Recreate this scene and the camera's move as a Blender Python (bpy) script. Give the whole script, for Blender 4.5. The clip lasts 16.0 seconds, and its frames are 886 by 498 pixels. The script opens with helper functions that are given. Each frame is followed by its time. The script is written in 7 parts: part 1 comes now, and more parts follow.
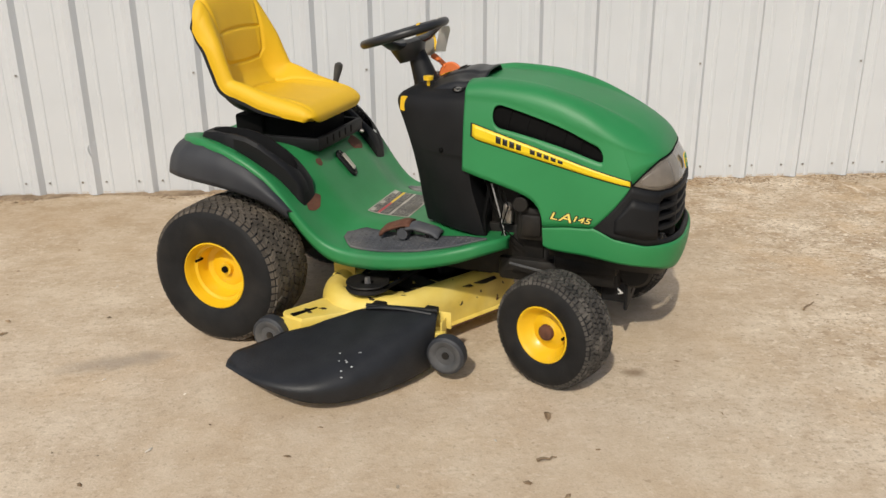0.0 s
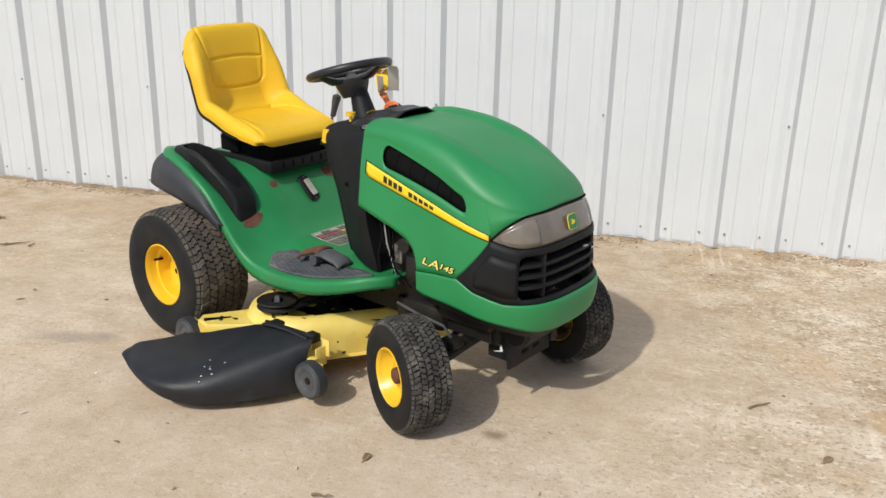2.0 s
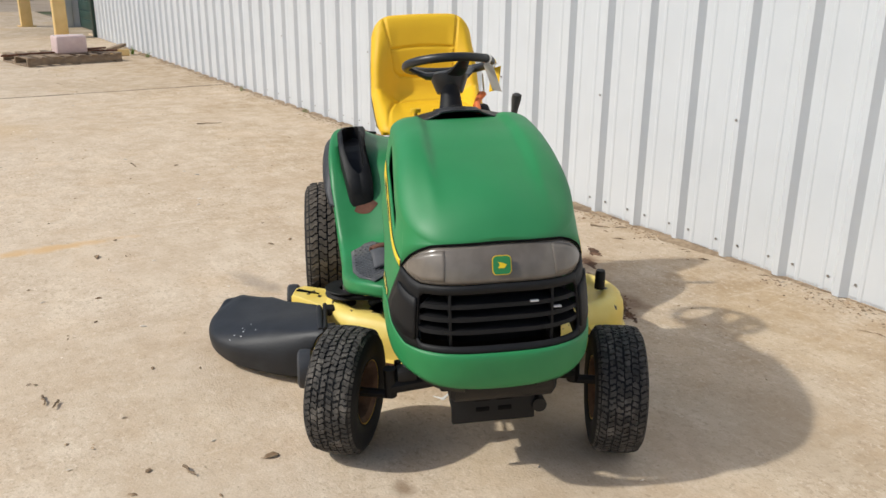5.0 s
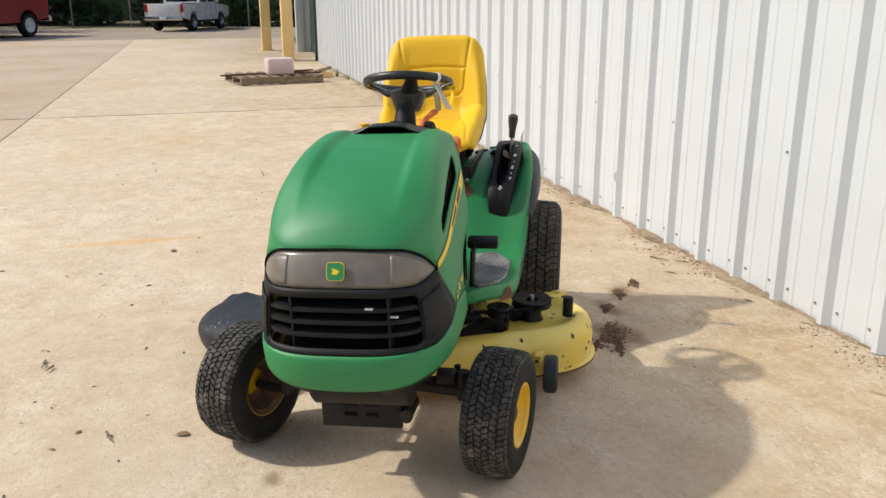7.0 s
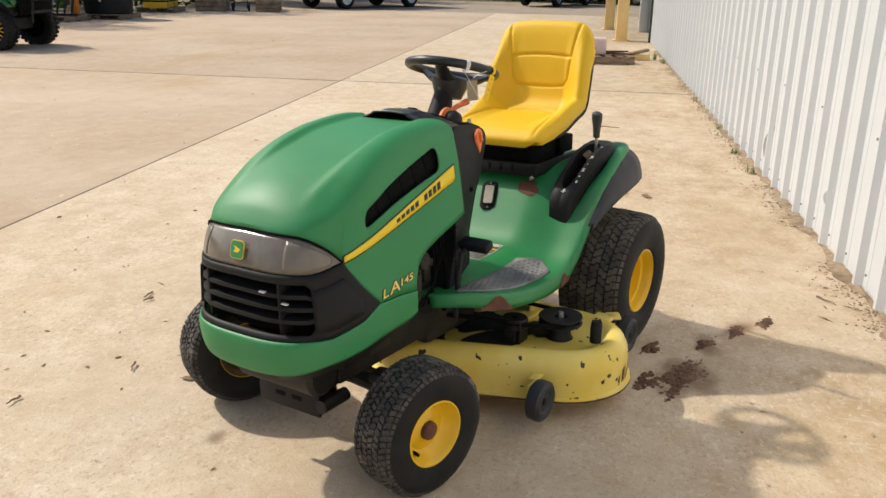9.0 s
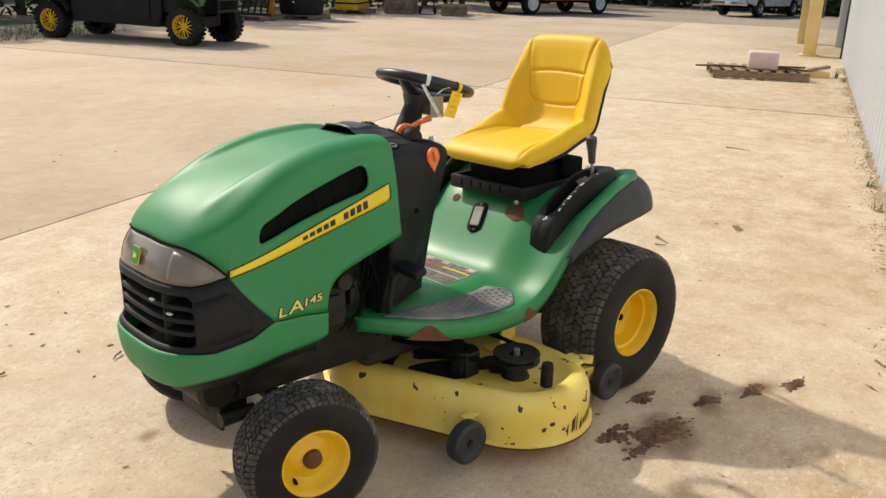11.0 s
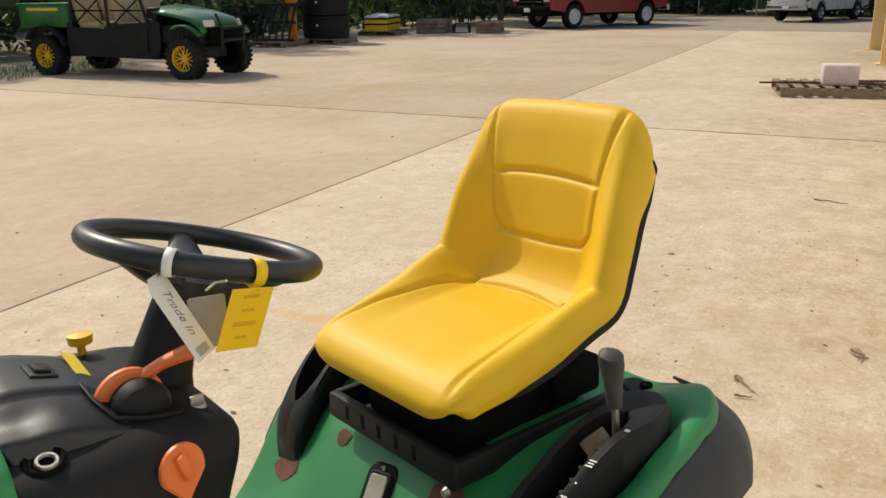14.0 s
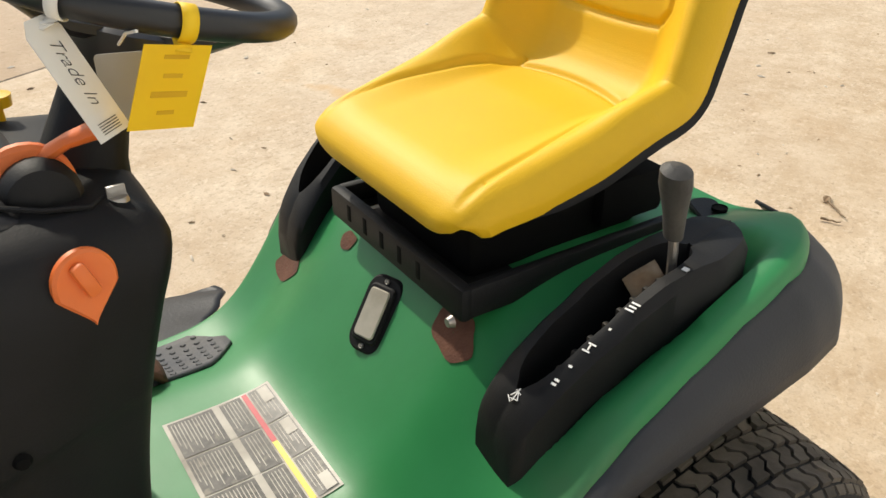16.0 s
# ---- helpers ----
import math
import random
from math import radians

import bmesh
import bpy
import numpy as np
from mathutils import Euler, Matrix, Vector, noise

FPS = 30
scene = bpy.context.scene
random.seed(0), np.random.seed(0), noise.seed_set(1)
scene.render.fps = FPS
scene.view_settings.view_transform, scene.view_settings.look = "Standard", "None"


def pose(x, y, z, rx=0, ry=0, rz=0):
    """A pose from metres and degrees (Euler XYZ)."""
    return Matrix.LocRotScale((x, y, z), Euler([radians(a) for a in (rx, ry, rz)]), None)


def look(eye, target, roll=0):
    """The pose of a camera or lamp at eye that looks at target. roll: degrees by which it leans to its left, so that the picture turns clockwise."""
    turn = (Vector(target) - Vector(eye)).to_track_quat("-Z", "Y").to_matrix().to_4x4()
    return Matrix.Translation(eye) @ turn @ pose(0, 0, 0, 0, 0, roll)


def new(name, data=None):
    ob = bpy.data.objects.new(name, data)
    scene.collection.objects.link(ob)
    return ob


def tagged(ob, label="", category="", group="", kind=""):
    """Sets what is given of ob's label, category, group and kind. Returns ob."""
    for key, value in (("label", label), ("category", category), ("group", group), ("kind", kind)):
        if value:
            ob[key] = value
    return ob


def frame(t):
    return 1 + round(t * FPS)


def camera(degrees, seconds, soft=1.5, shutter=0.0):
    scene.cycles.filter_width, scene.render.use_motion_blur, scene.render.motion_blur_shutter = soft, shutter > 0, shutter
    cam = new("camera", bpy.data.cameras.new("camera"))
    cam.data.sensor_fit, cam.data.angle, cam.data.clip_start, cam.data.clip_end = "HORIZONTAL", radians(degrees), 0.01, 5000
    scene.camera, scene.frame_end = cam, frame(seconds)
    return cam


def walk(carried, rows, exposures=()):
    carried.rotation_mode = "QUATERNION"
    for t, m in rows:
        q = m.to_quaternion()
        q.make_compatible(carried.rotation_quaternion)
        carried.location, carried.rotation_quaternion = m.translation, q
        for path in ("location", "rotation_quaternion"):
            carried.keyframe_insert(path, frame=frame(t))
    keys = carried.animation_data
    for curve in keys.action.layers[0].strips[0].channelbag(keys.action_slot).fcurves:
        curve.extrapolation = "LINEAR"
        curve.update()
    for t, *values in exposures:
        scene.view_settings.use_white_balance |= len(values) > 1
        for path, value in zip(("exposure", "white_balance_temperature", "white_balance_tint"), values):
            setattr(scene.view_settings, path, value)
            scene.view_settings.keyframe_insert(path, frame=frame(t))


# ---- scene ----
cam = camera(55.4, 16.0)
PATH = [
    (0, (1.842, -2.834, 1.368), (1.146, -1.086, 0.687), -0.5),
    (0.5, (2.187, -2.764, 1.409), (1.369, -1.065, 0.743), 0.3),
    (1, (2.405, -2.528, 1.429), (1.434, -0.906, 0.777), 0.9),
    (1.5, (2.637, -2.353, 1.42), (1.496, -0.834, 0.796), 0.7),
    (2, (2.949, -2.181, 1.401), (1.698, -0.744, 0.791), 1.3),
    (2.5, (3.099, -1.916, 1.391), (1.71, -0.614, 0.778), 0.7),
    (3, (3.229, -1.62, 1.398), (1.698, -0.498, 0.767), -0.2),
    (3.5, (3.46, -1.351, 1.382), (1.827, -0.408, 0.715), 0.2),
    (4, (3.434, -1.033, 1.357), (1.715, -0.304, 0.64), 1.0),
    (4.5, (3.436, -0.737, 1.381), (1.622, -0.241, 0.699), 1.0),
    (4.7, (3.496, -0.591, 1.391), (1.647, -0.207, 0.731), 0.8),
    (6.8, (3.601, 0.544, 1.378), (1.71, 0.25, 0.797), -0.2),
    (7, (3.578, 0.627, 1.372), (1.69, 0.305, 0.795), -0.1),
    (7.5, (3.403, 0.834, 1.393), (1.545, 0.38, 0.806), 0.9),
    (8, (3.285, 1.08, 1.378), (1.514, 0.379, 0.769), 1.2),
    (8.5, (3.17, 1.424, 1.398), (1.511, 0.502, 0.766), 1.2),
    (8.7, (3.097, 1.512, 1.393), (1.477, 0.525, 0.761), 1.1),
    (10.8, (2.485, 2.151, 1.415), (1.205, 0.748, 0.787), 1.8),
    (11, (2.388, 2.105, 1.424), (1.115, 0.696, 0.795), 1.7),
    (11.5, (2.128, 2.005, 1.422), (0.864, 0.573, 0.828), 1.7),
    (12, (1.826, 1.905, 1.424), (0.578, 0.447, 0.861), 2.2),
    (12.5, (1.617, 1.698, 1.427), (0.4, 0.216, 0.859), 1.1),
    (13, (1.411, 1.443, 1.424), (0.218, -0.053, 0.844), 0.1),
    (13.5, (1.177, 1.247, 1.417), (-0.002, -0.257, 0.826), 0.4),
    (14, (1.004, 1.055, 1.409), (-0.183, -0.441, 0.813), -0.7),
    (14.5, (0.888, 0.868, 1.399), (-0.343, -0.568, 0.749), -1.4),
    (15, (0.87, 0.8, 1.371), (-0.356, -0.59, 0.621), -0.9),
    (15.2, (0.879, 0.799, 1.354), (-0.308, -0.576, 0.516), -0.1),
    (15.5, (0.85, 0.81, 1.28), (-0.251, -0.543, 0.301), -0.5),
    (16, (0.778, 0.883, 1.299), (-0.148, -0.546, 0.25), 1.2),
]
walk(cam, [(t, look(eye, target, roll)) for t, eye, target, roll in PATH],
     exposures=[(0.0, -0.24, 6510, 8.0), (0.5, -0.23, 6430, 7.8), (1.0, -0.33, 6350, 7.6), (1.5, -0.10, 6220, 7.4), (2.0, -0.03, 6120, 7.2), (2.5, -0.14, 6020, 7.0), (3.5, 0.03, 6070, 7.2), (4.5, -0.03, 6120, 7.5), (7.0, 0.18, 6300, 6.8), (8.0, 0.11, 6490, 7.1), (8.5, 0.17, 6540, 7.3), (11.0, 0.25, 6720, 5.8), (12.5, 0.29, 6710, 5.8), (13.5, 0.11, 6710, 6.0), (14.5, -0.04, 6820, 6.0), (15.0, -0.10, 6820, 6.0), (15.5, -0.20, 6820, 6.0), (16.0, 0.26, 6720, 6.0)])

# ---- light ----
SUN_WAY = Vector((0.13, -1.09, 1.0)).normalized()      # towards the sun
world = bpy.data.worlds.new("sky")
scene.world = world
world.use_nodes = True
_n = world.node_tree.nodes
_sky = _n.new("ShaderNodeTexSky")
_sky.sky_type, _sky.sun_disc = "NISHITA", False
_sky.sun_elevation = math.asin(SUN_WAY.z)
_sky.sun_rotation = math.atan2(SUN_WAY.x, SUN_WAY.y)
_sky.dust_density, _sky.air_density = 2.5, 1.0
_n["Background"].inputs["Strength"].default_value = 0.12
world.node_tree.links.new(_sky.outputs[0], _n["Background"].inputs["Color"])
sun = new("sun", bpy.data.lights.new("sun", "SUN"))
sun.data.energy, sun.data.angle, sun.data.color = 3.0, radians(1.4), (1.0, 0.93, 0.83)
sun.matrix_world = look(SUN_WAY * 30, (0, 0, 0))
scene.view_settings.exposure = 0.0


# ---- materials ----
def surface(name, a, b, rough=0.5, scale=8.0, big=1.2, stain=None, stain_at=(0.55, 0.75), bump=0.15, fine=60.0,
            metal=0.0, coat=0.0, spread=0.12, spec=0.5, island=0.0, depth=0.004, chips=None, thin=0.0):
    """Two colours mixed by fine and coarse noise, a stain of a third colour, uneven gloss and fine relief."""
    m = bpy.data.materials.new(name)
    m.use_nodes = True
    nt = m.node_tree
    n, k = nt.nodes, nt.links
    p = n["Principled BSDF"]
    tc = n.new("ShaderNodeTexCoord")

    def noise_at(s, detail=4.0):
        t = n.new("ShaderNodeTexNoise")
        t.inputs["Scale"].default_value, t.inputs["Detail"].default_value = s, detail
        k.new(tc.outputs["Object"], t.inputs["Vector"])
        return t

    def ramp(src, lo, hi):
        r = n.new("ShaderNodeMapRange")
        r.inputs["From Min"].default_value, r.inputs["From Max"].default_value = lo, hi
        k.new(src, r.inputs["Value"])
        return r.outputs[0]

    def mix(f, x, y):
        c = n.new("ShaderNodeMix")
        c.data_type = "RGBA"
        if hasattr(f, "is_linked"):
            k.new(f, c.inputs[0])
        else:
            c.inputs[0].default_value = f
        for v, s in ((x, c.inputs[6]), (y, c.inputs[7])):
            if hasattr(v, "is_linked"):
                k.new(v, s)
            else:
                s.default_value = (*v, 1)
        return c.outputs[2]

    n1, n2 = noise_at(scale), noise_at(big, 5.0)
    col = mix(ramp(n1.outputs["Fac"], 0.32, 0.68), a, b)
    if stain:
        col = mix(ramp(n2.outputs["Fac"], *stain_at), col, stain)
    if chips:
        c_, s_, lo_, hi_ = chips
        col = mix(ramp(noise_at(s_, 2.0).outputs["Fac"], lo_, hi_), col, c_)
    if island:
        g = n.new("ShaderNodeNewGeometry")
        hs = n.new("ShaderNodeHueSaturation")
        k.new(col, hs.inputs["Color"])
        r = n.new("ShaderNodeMapRange")
        r.inputs["To Min"].default_value, r.inputs["To Max"].default_value = 1 - island, 1 + island
        k.new(g.outputs["Random Per Island"], r.inputs["Value"])
        k.new(r.outputs[0], hs.inputs["Value"])
        col = hs.outputs[0]
    k.new(col, p.inputs["Base Color"])
    r = n.new("ShaderNodeMapRange")
    r.inputs["To Min"].default_value, r.inputs["To Max"].default_value = max(0.02, rough - spread), min(1, rough + spread)
    k.new(n2.outputs["Fac"], r.inputs["Value"])
    k.new(r.outputs[0], p.inputs["Roughness"])
    p.inputs["Metallic"].default_value = metal
    p.inputs["Coat Weight"].default_value = coat
    p.inputs["Coat Roughness"].default_value = 0.12
    p.inputs["Specular IOR Level"].default_value = spec
    if bump:
        bn, bp = noise_at(fine, 3.0), n.new("ShaderNodeBump")
        bp.inputs["Strength"].default_value, bp.inputs["Distance"].default_value = bump, depth
        k.new(bn.outputs["Fac"], bp.inputs["Height"])
        k.new(bp.outputs[0], p.inputs["Normal"])
    if thin:                                          # light that comes through thin leaves
        tl, ad = n.new("ShaderNodeBsdfTranslucent"), n.new("ShaderNodeMixShader")
        k.new(col, tl.inputs["Color"])
        ad.inputs[0].default_value = thin
        k.new(p.outputs[0], ad.inputs[1])
        k.new(tl.outputs[0], ad.inputs[2])
        k.new(ad.outputs[0], n["Material Output"].inputs["Surface"])
    return m


GREEN = surface("green_plastic", (0.019, 0.204, 0.058), (0.025, 0.230, 0.070), 0.50, 5, 2.2, (0.038, 0.222, 0.084), (0.5, 0.85), 0.05, 220, spread=0.06, spec=0.5)
GREEN_DEEP = surface("green_fender_paint", (0.018, 0.192, 0.054), (0.027, 0.220, 0.070), 0.47, 7, 2.6, (0.075, 0.175, 0.085), (0.55, 0.78), 0.10, 34, spread=0.2)
BLACK = surface("black_plastic", (0.0055, 0.0056, 0.0062), (0.0095, 0.0097, 0.0106), 0.58, 9, 2.4, (0.017, 0.017, 0.018), (0.5, 0.8), 0.09, 350, spec=0.27)
COWL = surface("glossy_black_moulding", (0.009, 0.009, 0.010), (0.014, 0.014, 0.015), 0.38, 9, 2.4, (0.024, 0.024, 0.025), (0.5, 0.8), 0.06, 350)
GRIP = surface("worn_black_wheel_rim", (0.014, 0.0145, 0.016), (0.020, 0.0205, 0.022), 0.42, 6, 3, (0.032, 0.032, 0.034), (0.5, 0.8), 0.0, spec=0.5)
CHUTE_BLACK = surface("scuffed_black_plastic", (0.010, 0.011, 0.013), (0.017, 0.018, 0.021), 0.5, 14, 5, (0.035, 0.036, 0.038), (0.6, 0.75), 0.2, 120, spec=0.4)
FLARE = surface("faded_black_plastic", (0.022, 0.024, 0.029), (0.032, 0.034, 0.040), 0.55, 7, 3, (0.048, 0.050, 0.055), (0.5, 0.8), 0.15, 300, spec=0.42)
GRIP_GREY = surface("worn_grey_grip", (0.035, 0.033, 0.031), (0.055, 0.052, 0.048), 0.6, 25, 8, (0.09, 0.085, 0.078), (0.5, 0.7), 0.2, 150)
METAL_BLACK = surface("greasy_black_metal", (0.008, 0.0075, 0.007), (0.016, 0.014, 0.012), 0.58, 18, 4, (0.038, 0.030, 0.021), (0.54, 0.74), 0.3, 80, spec=0.35)
SEAT = surface("yellow_vinyl", (0.74, 0.445, 0.010), (0.80, 0.485, 0.014), 0.55, 5, 2, (0.70, 0.41, 0.012), (0.5, 0.8), 0.10, 420, spec=0.38, spread=0.06)
YELLOW = surface("yellow_paint", (0.78, 0.47, 0.010), (0.82, 0.51, 0.015), 0.35, 6, 3, (0.55, 0.36, 0.03), (0.6, 0.85), 0.06, 120, coat=0.2)
DECK = surface("worn_yellow_deck_paint", (0.80, 0.58, 0.095), (0.84, 0.66, 0.18), 0.45, 9, 3.2, (0.52, 0.36, 0.09), (0.60, 0.82), 0.12, 60, chips=((0.040, 0.025, 0.014), 20.0, 0.68, 0.69))
CHIP = surface("bare_chipped_steel", (0.030, 0.019, 0.012), (0.085, 0.048, 0.026), 0.8, 60, 20, (0.14, 0.07, 0.035), (0.5, 0.65), 0.3, 200)
DECAL_Y = surface("yellow_decal", (0.80, 0.58, 0.010), (0.82, 0.60, 0.015), 0.4, 20, 4, None, bump=0.0)
LETTER = surface("pale_yellow_letters", (0.80, 0.66, 0.14), (0.83, 0.70, 0.18), 0.4, 20, 4, None, bump=0.0)
DECAL_K = surface("black_decal", (0.012, 0.012, 0.012), (0.016, 0.016, 0.016), 0.45, 20, 4, None, bump=0.0)
RUBBER = surface("tyre_rubber", (0.008, 0.008, 0.0085), (0.014, 0.014, 0.014), 0.72, 16, 5, (0.030, 0.027, 0.023), (0.52, 0.8), 0.25, 140, spec=0.3)
TREAD = surface("dusty_tread_rubber", (0.058, 0.048, 0.037), (0.112, 0.093, 0.073), 0.85, 22, 7, (0.18, 0.148, 0.115), (0.5, 0.75), 0.3, 160, island=0.3)
TREAD_GREY = surface("worn_grey_tread", (0.030, 0.027, 0.024), (0.072, 0.064, 0.055), 0.85, 40, 14, (0.16, 0.142, 0.12), (0.52, 0.72), 0.3, 160, island=0.25)
GREY_RUBBER = surface("grey_wheel_plastic", (0.055, 0.057, 0.06), (0.085, 0.085, 0.087), 0.7, 20, 8, (0.14, 0.13, 0.115), (0.52, 0.75), 0.2, 120)
LENS = surface("smoked_clear_plastic", (0.125, 0.105, 0.084), (0.16, 0.136, 0.11), 0.22, 30, 4, (0.185, 0.16, 0.132), (0.45, 0.75), 0.08, 90, coat=0.5)
LENS_LAMP = surface("hazed_headlamp_plastic", (0.15, 0.128, 0.104), (0.20, 0.172, 0.14), 0.34, 30, 4, (0.18, 0.155, 0.13), (0.45, 0.75), 0.08, 90, coat=0.2)
PAD = surface("grey_foot_rubber", (0.10, 0.105, 0.11), (0.16, 0.165, 0.17), 0.7, 18, 7, (0.27, 0.26, 0.245), (0.48, 0.68), 0.25, 150)
PAD_DARK = surface("dark_grey_foot_rubber", (0.055, 0.058, 0.066), (0.085, 0.088, 0.096), 0.7, 18, 7, (0.13, 0.125, 0.12), (0.5, 0.72), 0.25, 150)
RUST = surface("brown_rust", (0.105, 0.040, 0.022), (0.15, 0.062, 0.035), 0.85, 40, 14, (0.07, 0.03, 0.02), (0.5, 0.7), 0.4, 200)
# near-black parts; as a backing it stands in for shade inside openings
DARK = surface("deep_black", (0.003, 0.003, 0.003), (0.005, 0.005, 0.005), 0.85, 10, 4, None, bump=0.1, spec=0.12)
STEEL = surface("dull_steel", (0.30, 0.29, 0.27), (0.42, 0.40, 0.38), 0.4, 30, 9, (0.2, 0.14, 0.09), (0.55, 0.75), 0.15, 150, metal=0.85)
ORANGE = surface("orange_plastic", (0.78, 0.17, 0.035), (0.82, 0.20, 0.05), 0.45, 12, 4, (0.7, 0.2, 0.08), (0.55, 0.8), 0.05, 200)
REFLECT = surface("grey_reflector", (0.42, 0.40, 0.33), (0.50, 0.47, 0.40), 0.35, 40, 12, (0.32, 0.29, 0.22), (0.5, 0.75), 0.1, 150)
PAPER = surface("white_tag_paper", (0.74, 0.72, 0.66), (0.80, 0.78, 0.73), 0.6, 12, 5, (0.66, 0.63, 0.56), (0.55, 0.8), 0.05, 100)
PAPER_Y = surface("yellow_tag_paper", (0.90, 0.56, 0.008), (0.92, 0.60, 0.012), 0.6, 12, 5, (0.85, 0.5, 0.02), (0.55, 0.8), 0.05, 100)
GREY_CARD = surface("grey_card", (0.28, 0.27, 0.25), (0.33, 0.32, 0.30), 0.6, 12, 5, None, bump=0.05)
INK = surface("dark_ink", (0.02, 0.02, 0.02), (0.03, 0.03, 0.03), 0.6, 12, 5, None, bump=0.0)
RED = surface("red_print", (0.45, 0.02, 0.04), (0.5, 0.03, 0.05), 0.5, 12, 5, None, bump=0.0)
STICKER = surface("sticker_white", (0.42, 0.39, 0.34), (0.55, 0.52, 0.46), 0.5, 30, 9, (0.26, 0.23, 0.19), (0.5, 0.7), 0.05, 150)
STICKER_G = surface("sticker_grey_print", (0.035, 0.033, 0.030), (0.10, 0.095, 0.085), 0.5, 120, 40, (0.20, 0.18, 0.15), (0.58, 0.68), 0.05, 150)
WHITE_MARK = surface("white_print", (0.7, 0.7, 0.68), (0.75, 0.75, 0.73), 0.5, 30, 9, None, bump=0.0)
CABLE = surface("grey_cable", (0.25, 0.25, 0.25), (0.33, 0.33, 0.32), 0.5, 30, 9, None, bump=0.0)
WALL = surface("white_painted_steel", (0.585, 0.605, 0.622), (0.615, 0.635, 0.652), 0.42, 3, 0.7, (0.555, 0.560, 0.560), (0.52, 0.8), 0.04, 40, spread=0.08)


def concrete(name, tint, far=False, spots=()):
    """Weathered slab: broad tan and grey fields, pale laitance, dark pits and fine grit."""
    m = bpy.data.materials.new(name)
    m.use_nodes = True
    nt = m.node_tree
    n, k = nt.nodes, nt.links
    p = n["Principled BSDF"]
    tc = n.new("ShaderNodeTexCoord")

    def fac(scale, lo, hi, detail=5.0, warp=0.0, stretch=(1, 1, 1), gritty=0.5):
        mp = n.new("ShaderNodeMapping")
        mp.inputs["Scale"].default_value = stretch
        k.new(tc.outputs["Object"], mp.inputs["Vector"])
        t = n.new("ShaderNodeTexNoise")
        t.inputs["Scale"].default_value, t.inputs["Detail"].default_value, t.inputs["Distortion"].default_value = scale, detail, warp
        t.inputs["Roughness"].default_value = gritty
        k.new(mp.outputs[0], t.inputs["Vector"])
        r = n.new("ShaderNodeMapRange")
        r.inputs["From Min"].default_value, r.inputs["From Max"].default_value = lo, hi
        k.new(t.outputs["Fac"], r.inputs["Value"])
        return r.outputs[0]

    def times(a, b):
        q = n.new("ShaderNodeMath")
        q.operation = "MULTIPLY"
        k.new(a, q.inputs[0])
        if hasattr(b, "is_linked"):
            k.new(b, q.inputs[1])
        else:
            q.inputs[1].default_value = b
        return q.outputs[0]

    def mix(f, a, b):
        c = n.new("ShaderNodeMix")
        c.data_type = "RGBA"
        k.new(f, c.inputs[0])
        for v, s in ((a, c.inputs[6]), (b, c.inputs[7])):
            if hasattr(v, "is_linked"):
                k.new(v, s)
            else:
                s.default_value = (*[x * y for x, y in zip(v, tint)], 1)
        return c.outputs[2]

    col = mix(fac(0.45, 0.35, 0.65), (0.515, 0.40, 0.28), (0.62, 0.515, 0.395))
    col = mix(times(fac(1.3, 0.48, 0.70, 8), 0.45), col, (0.47, 0.355, 0.24))
    sep = n.new("ShaderNodeSeparateXYZ")
    k.new(tc.outputs["Object"], sep.inputs[0])
    by_wall = n.new("ShaderNodeMapRange")             # brown silt washed down along the wall
    by_wall.inputs["From Min"].default_value, by_wall.inputs["From Max"].default_value = -2.7, -0.5
    k.new(sep.outputs["Y"], by_wall.inputs["Value"])
    col = mix(times(times(by_wall.outputs[0], fac(1.1, 0.25, 0.6, 7)), 1.0), col, (0.42, 0.305, 0.185))
    ahead = n.new("ShaderNodeMapRange")               # the slab's skin is worn through more at this end
    ahead.inputs["From Min"].default_value, ahead.inputs["From Max"].default_value = 0.8, 2.6
    ahead.inputs["To Min"].default_value, ahead.inputs["To Max"].default_value = 0.50, 2.0
    k.new(sep.outputs["X"], ahead.inputs["Value"])
    wear = times(fac(0.9, 0.27, 0.55, 6, 0.0, (1, 1, 1), 0.6), ahead.outputs[0])
    col = mix(times(fac(6.0, 0.42, 0.62, 10, 0.0, (1, 1, 1), 0.72), 0.50 if not far else 0.35), col, (0.69, 0.59, 0.465))
    col = mix(times(times(fac(3.2, 0.45, 0.62, 9, 0.0, (1, 1.3, 1), 0.7), wear), 0.75 if not far else 0.35), col, (0.78, 0.68, 0.54))
    col = mix(times(times(fac(7.0, 0.48, 0.63, 10, 0.0, (1, 1, 1), 0.72), wear), 0.66 if not far else 0.3), col, (0.40, 0.28, 0.17))
    col = mix(times(times(fac(26.0, 0.55, 0.63, 6, 0.0, (1, 1.4, 1), 0.6), wear), 0.62 if not far else 0.2), col, (0.33, 0.24, 0.155))
    col = mix(times(times(fac(31.0, 0.56, 0.63, 6, 0.4, (1, 1.3, 1), 0.6), wear), 0.6 if not far else 0.25), col, (0.84, 0.75, 0.61))
    col = mix(times(times(fac(58.0, 0.58, 0.63, 3), wear), 0.5 if not far else 0.2), col, (0.22, 0.16, 0.105))
    col = mix(times(times(fac(2.4, 0.50, 0.68, 9, 0.0, (1, 1, 1), 0.68), wear), 0.45 if not far else 0.2), col, (0.60, 0.415, 0.235))
    scuff = times(fac(1.9, 0.57, 0.63, 8, 0.6, (9, 1.1, 1), 0.65), fac(1.2, 0.54, 0.66, 3))
    col = mix(times(times(scuff, wear), 0.45 if not far else 0.1), col, (0.86, 0.77, 0.63))
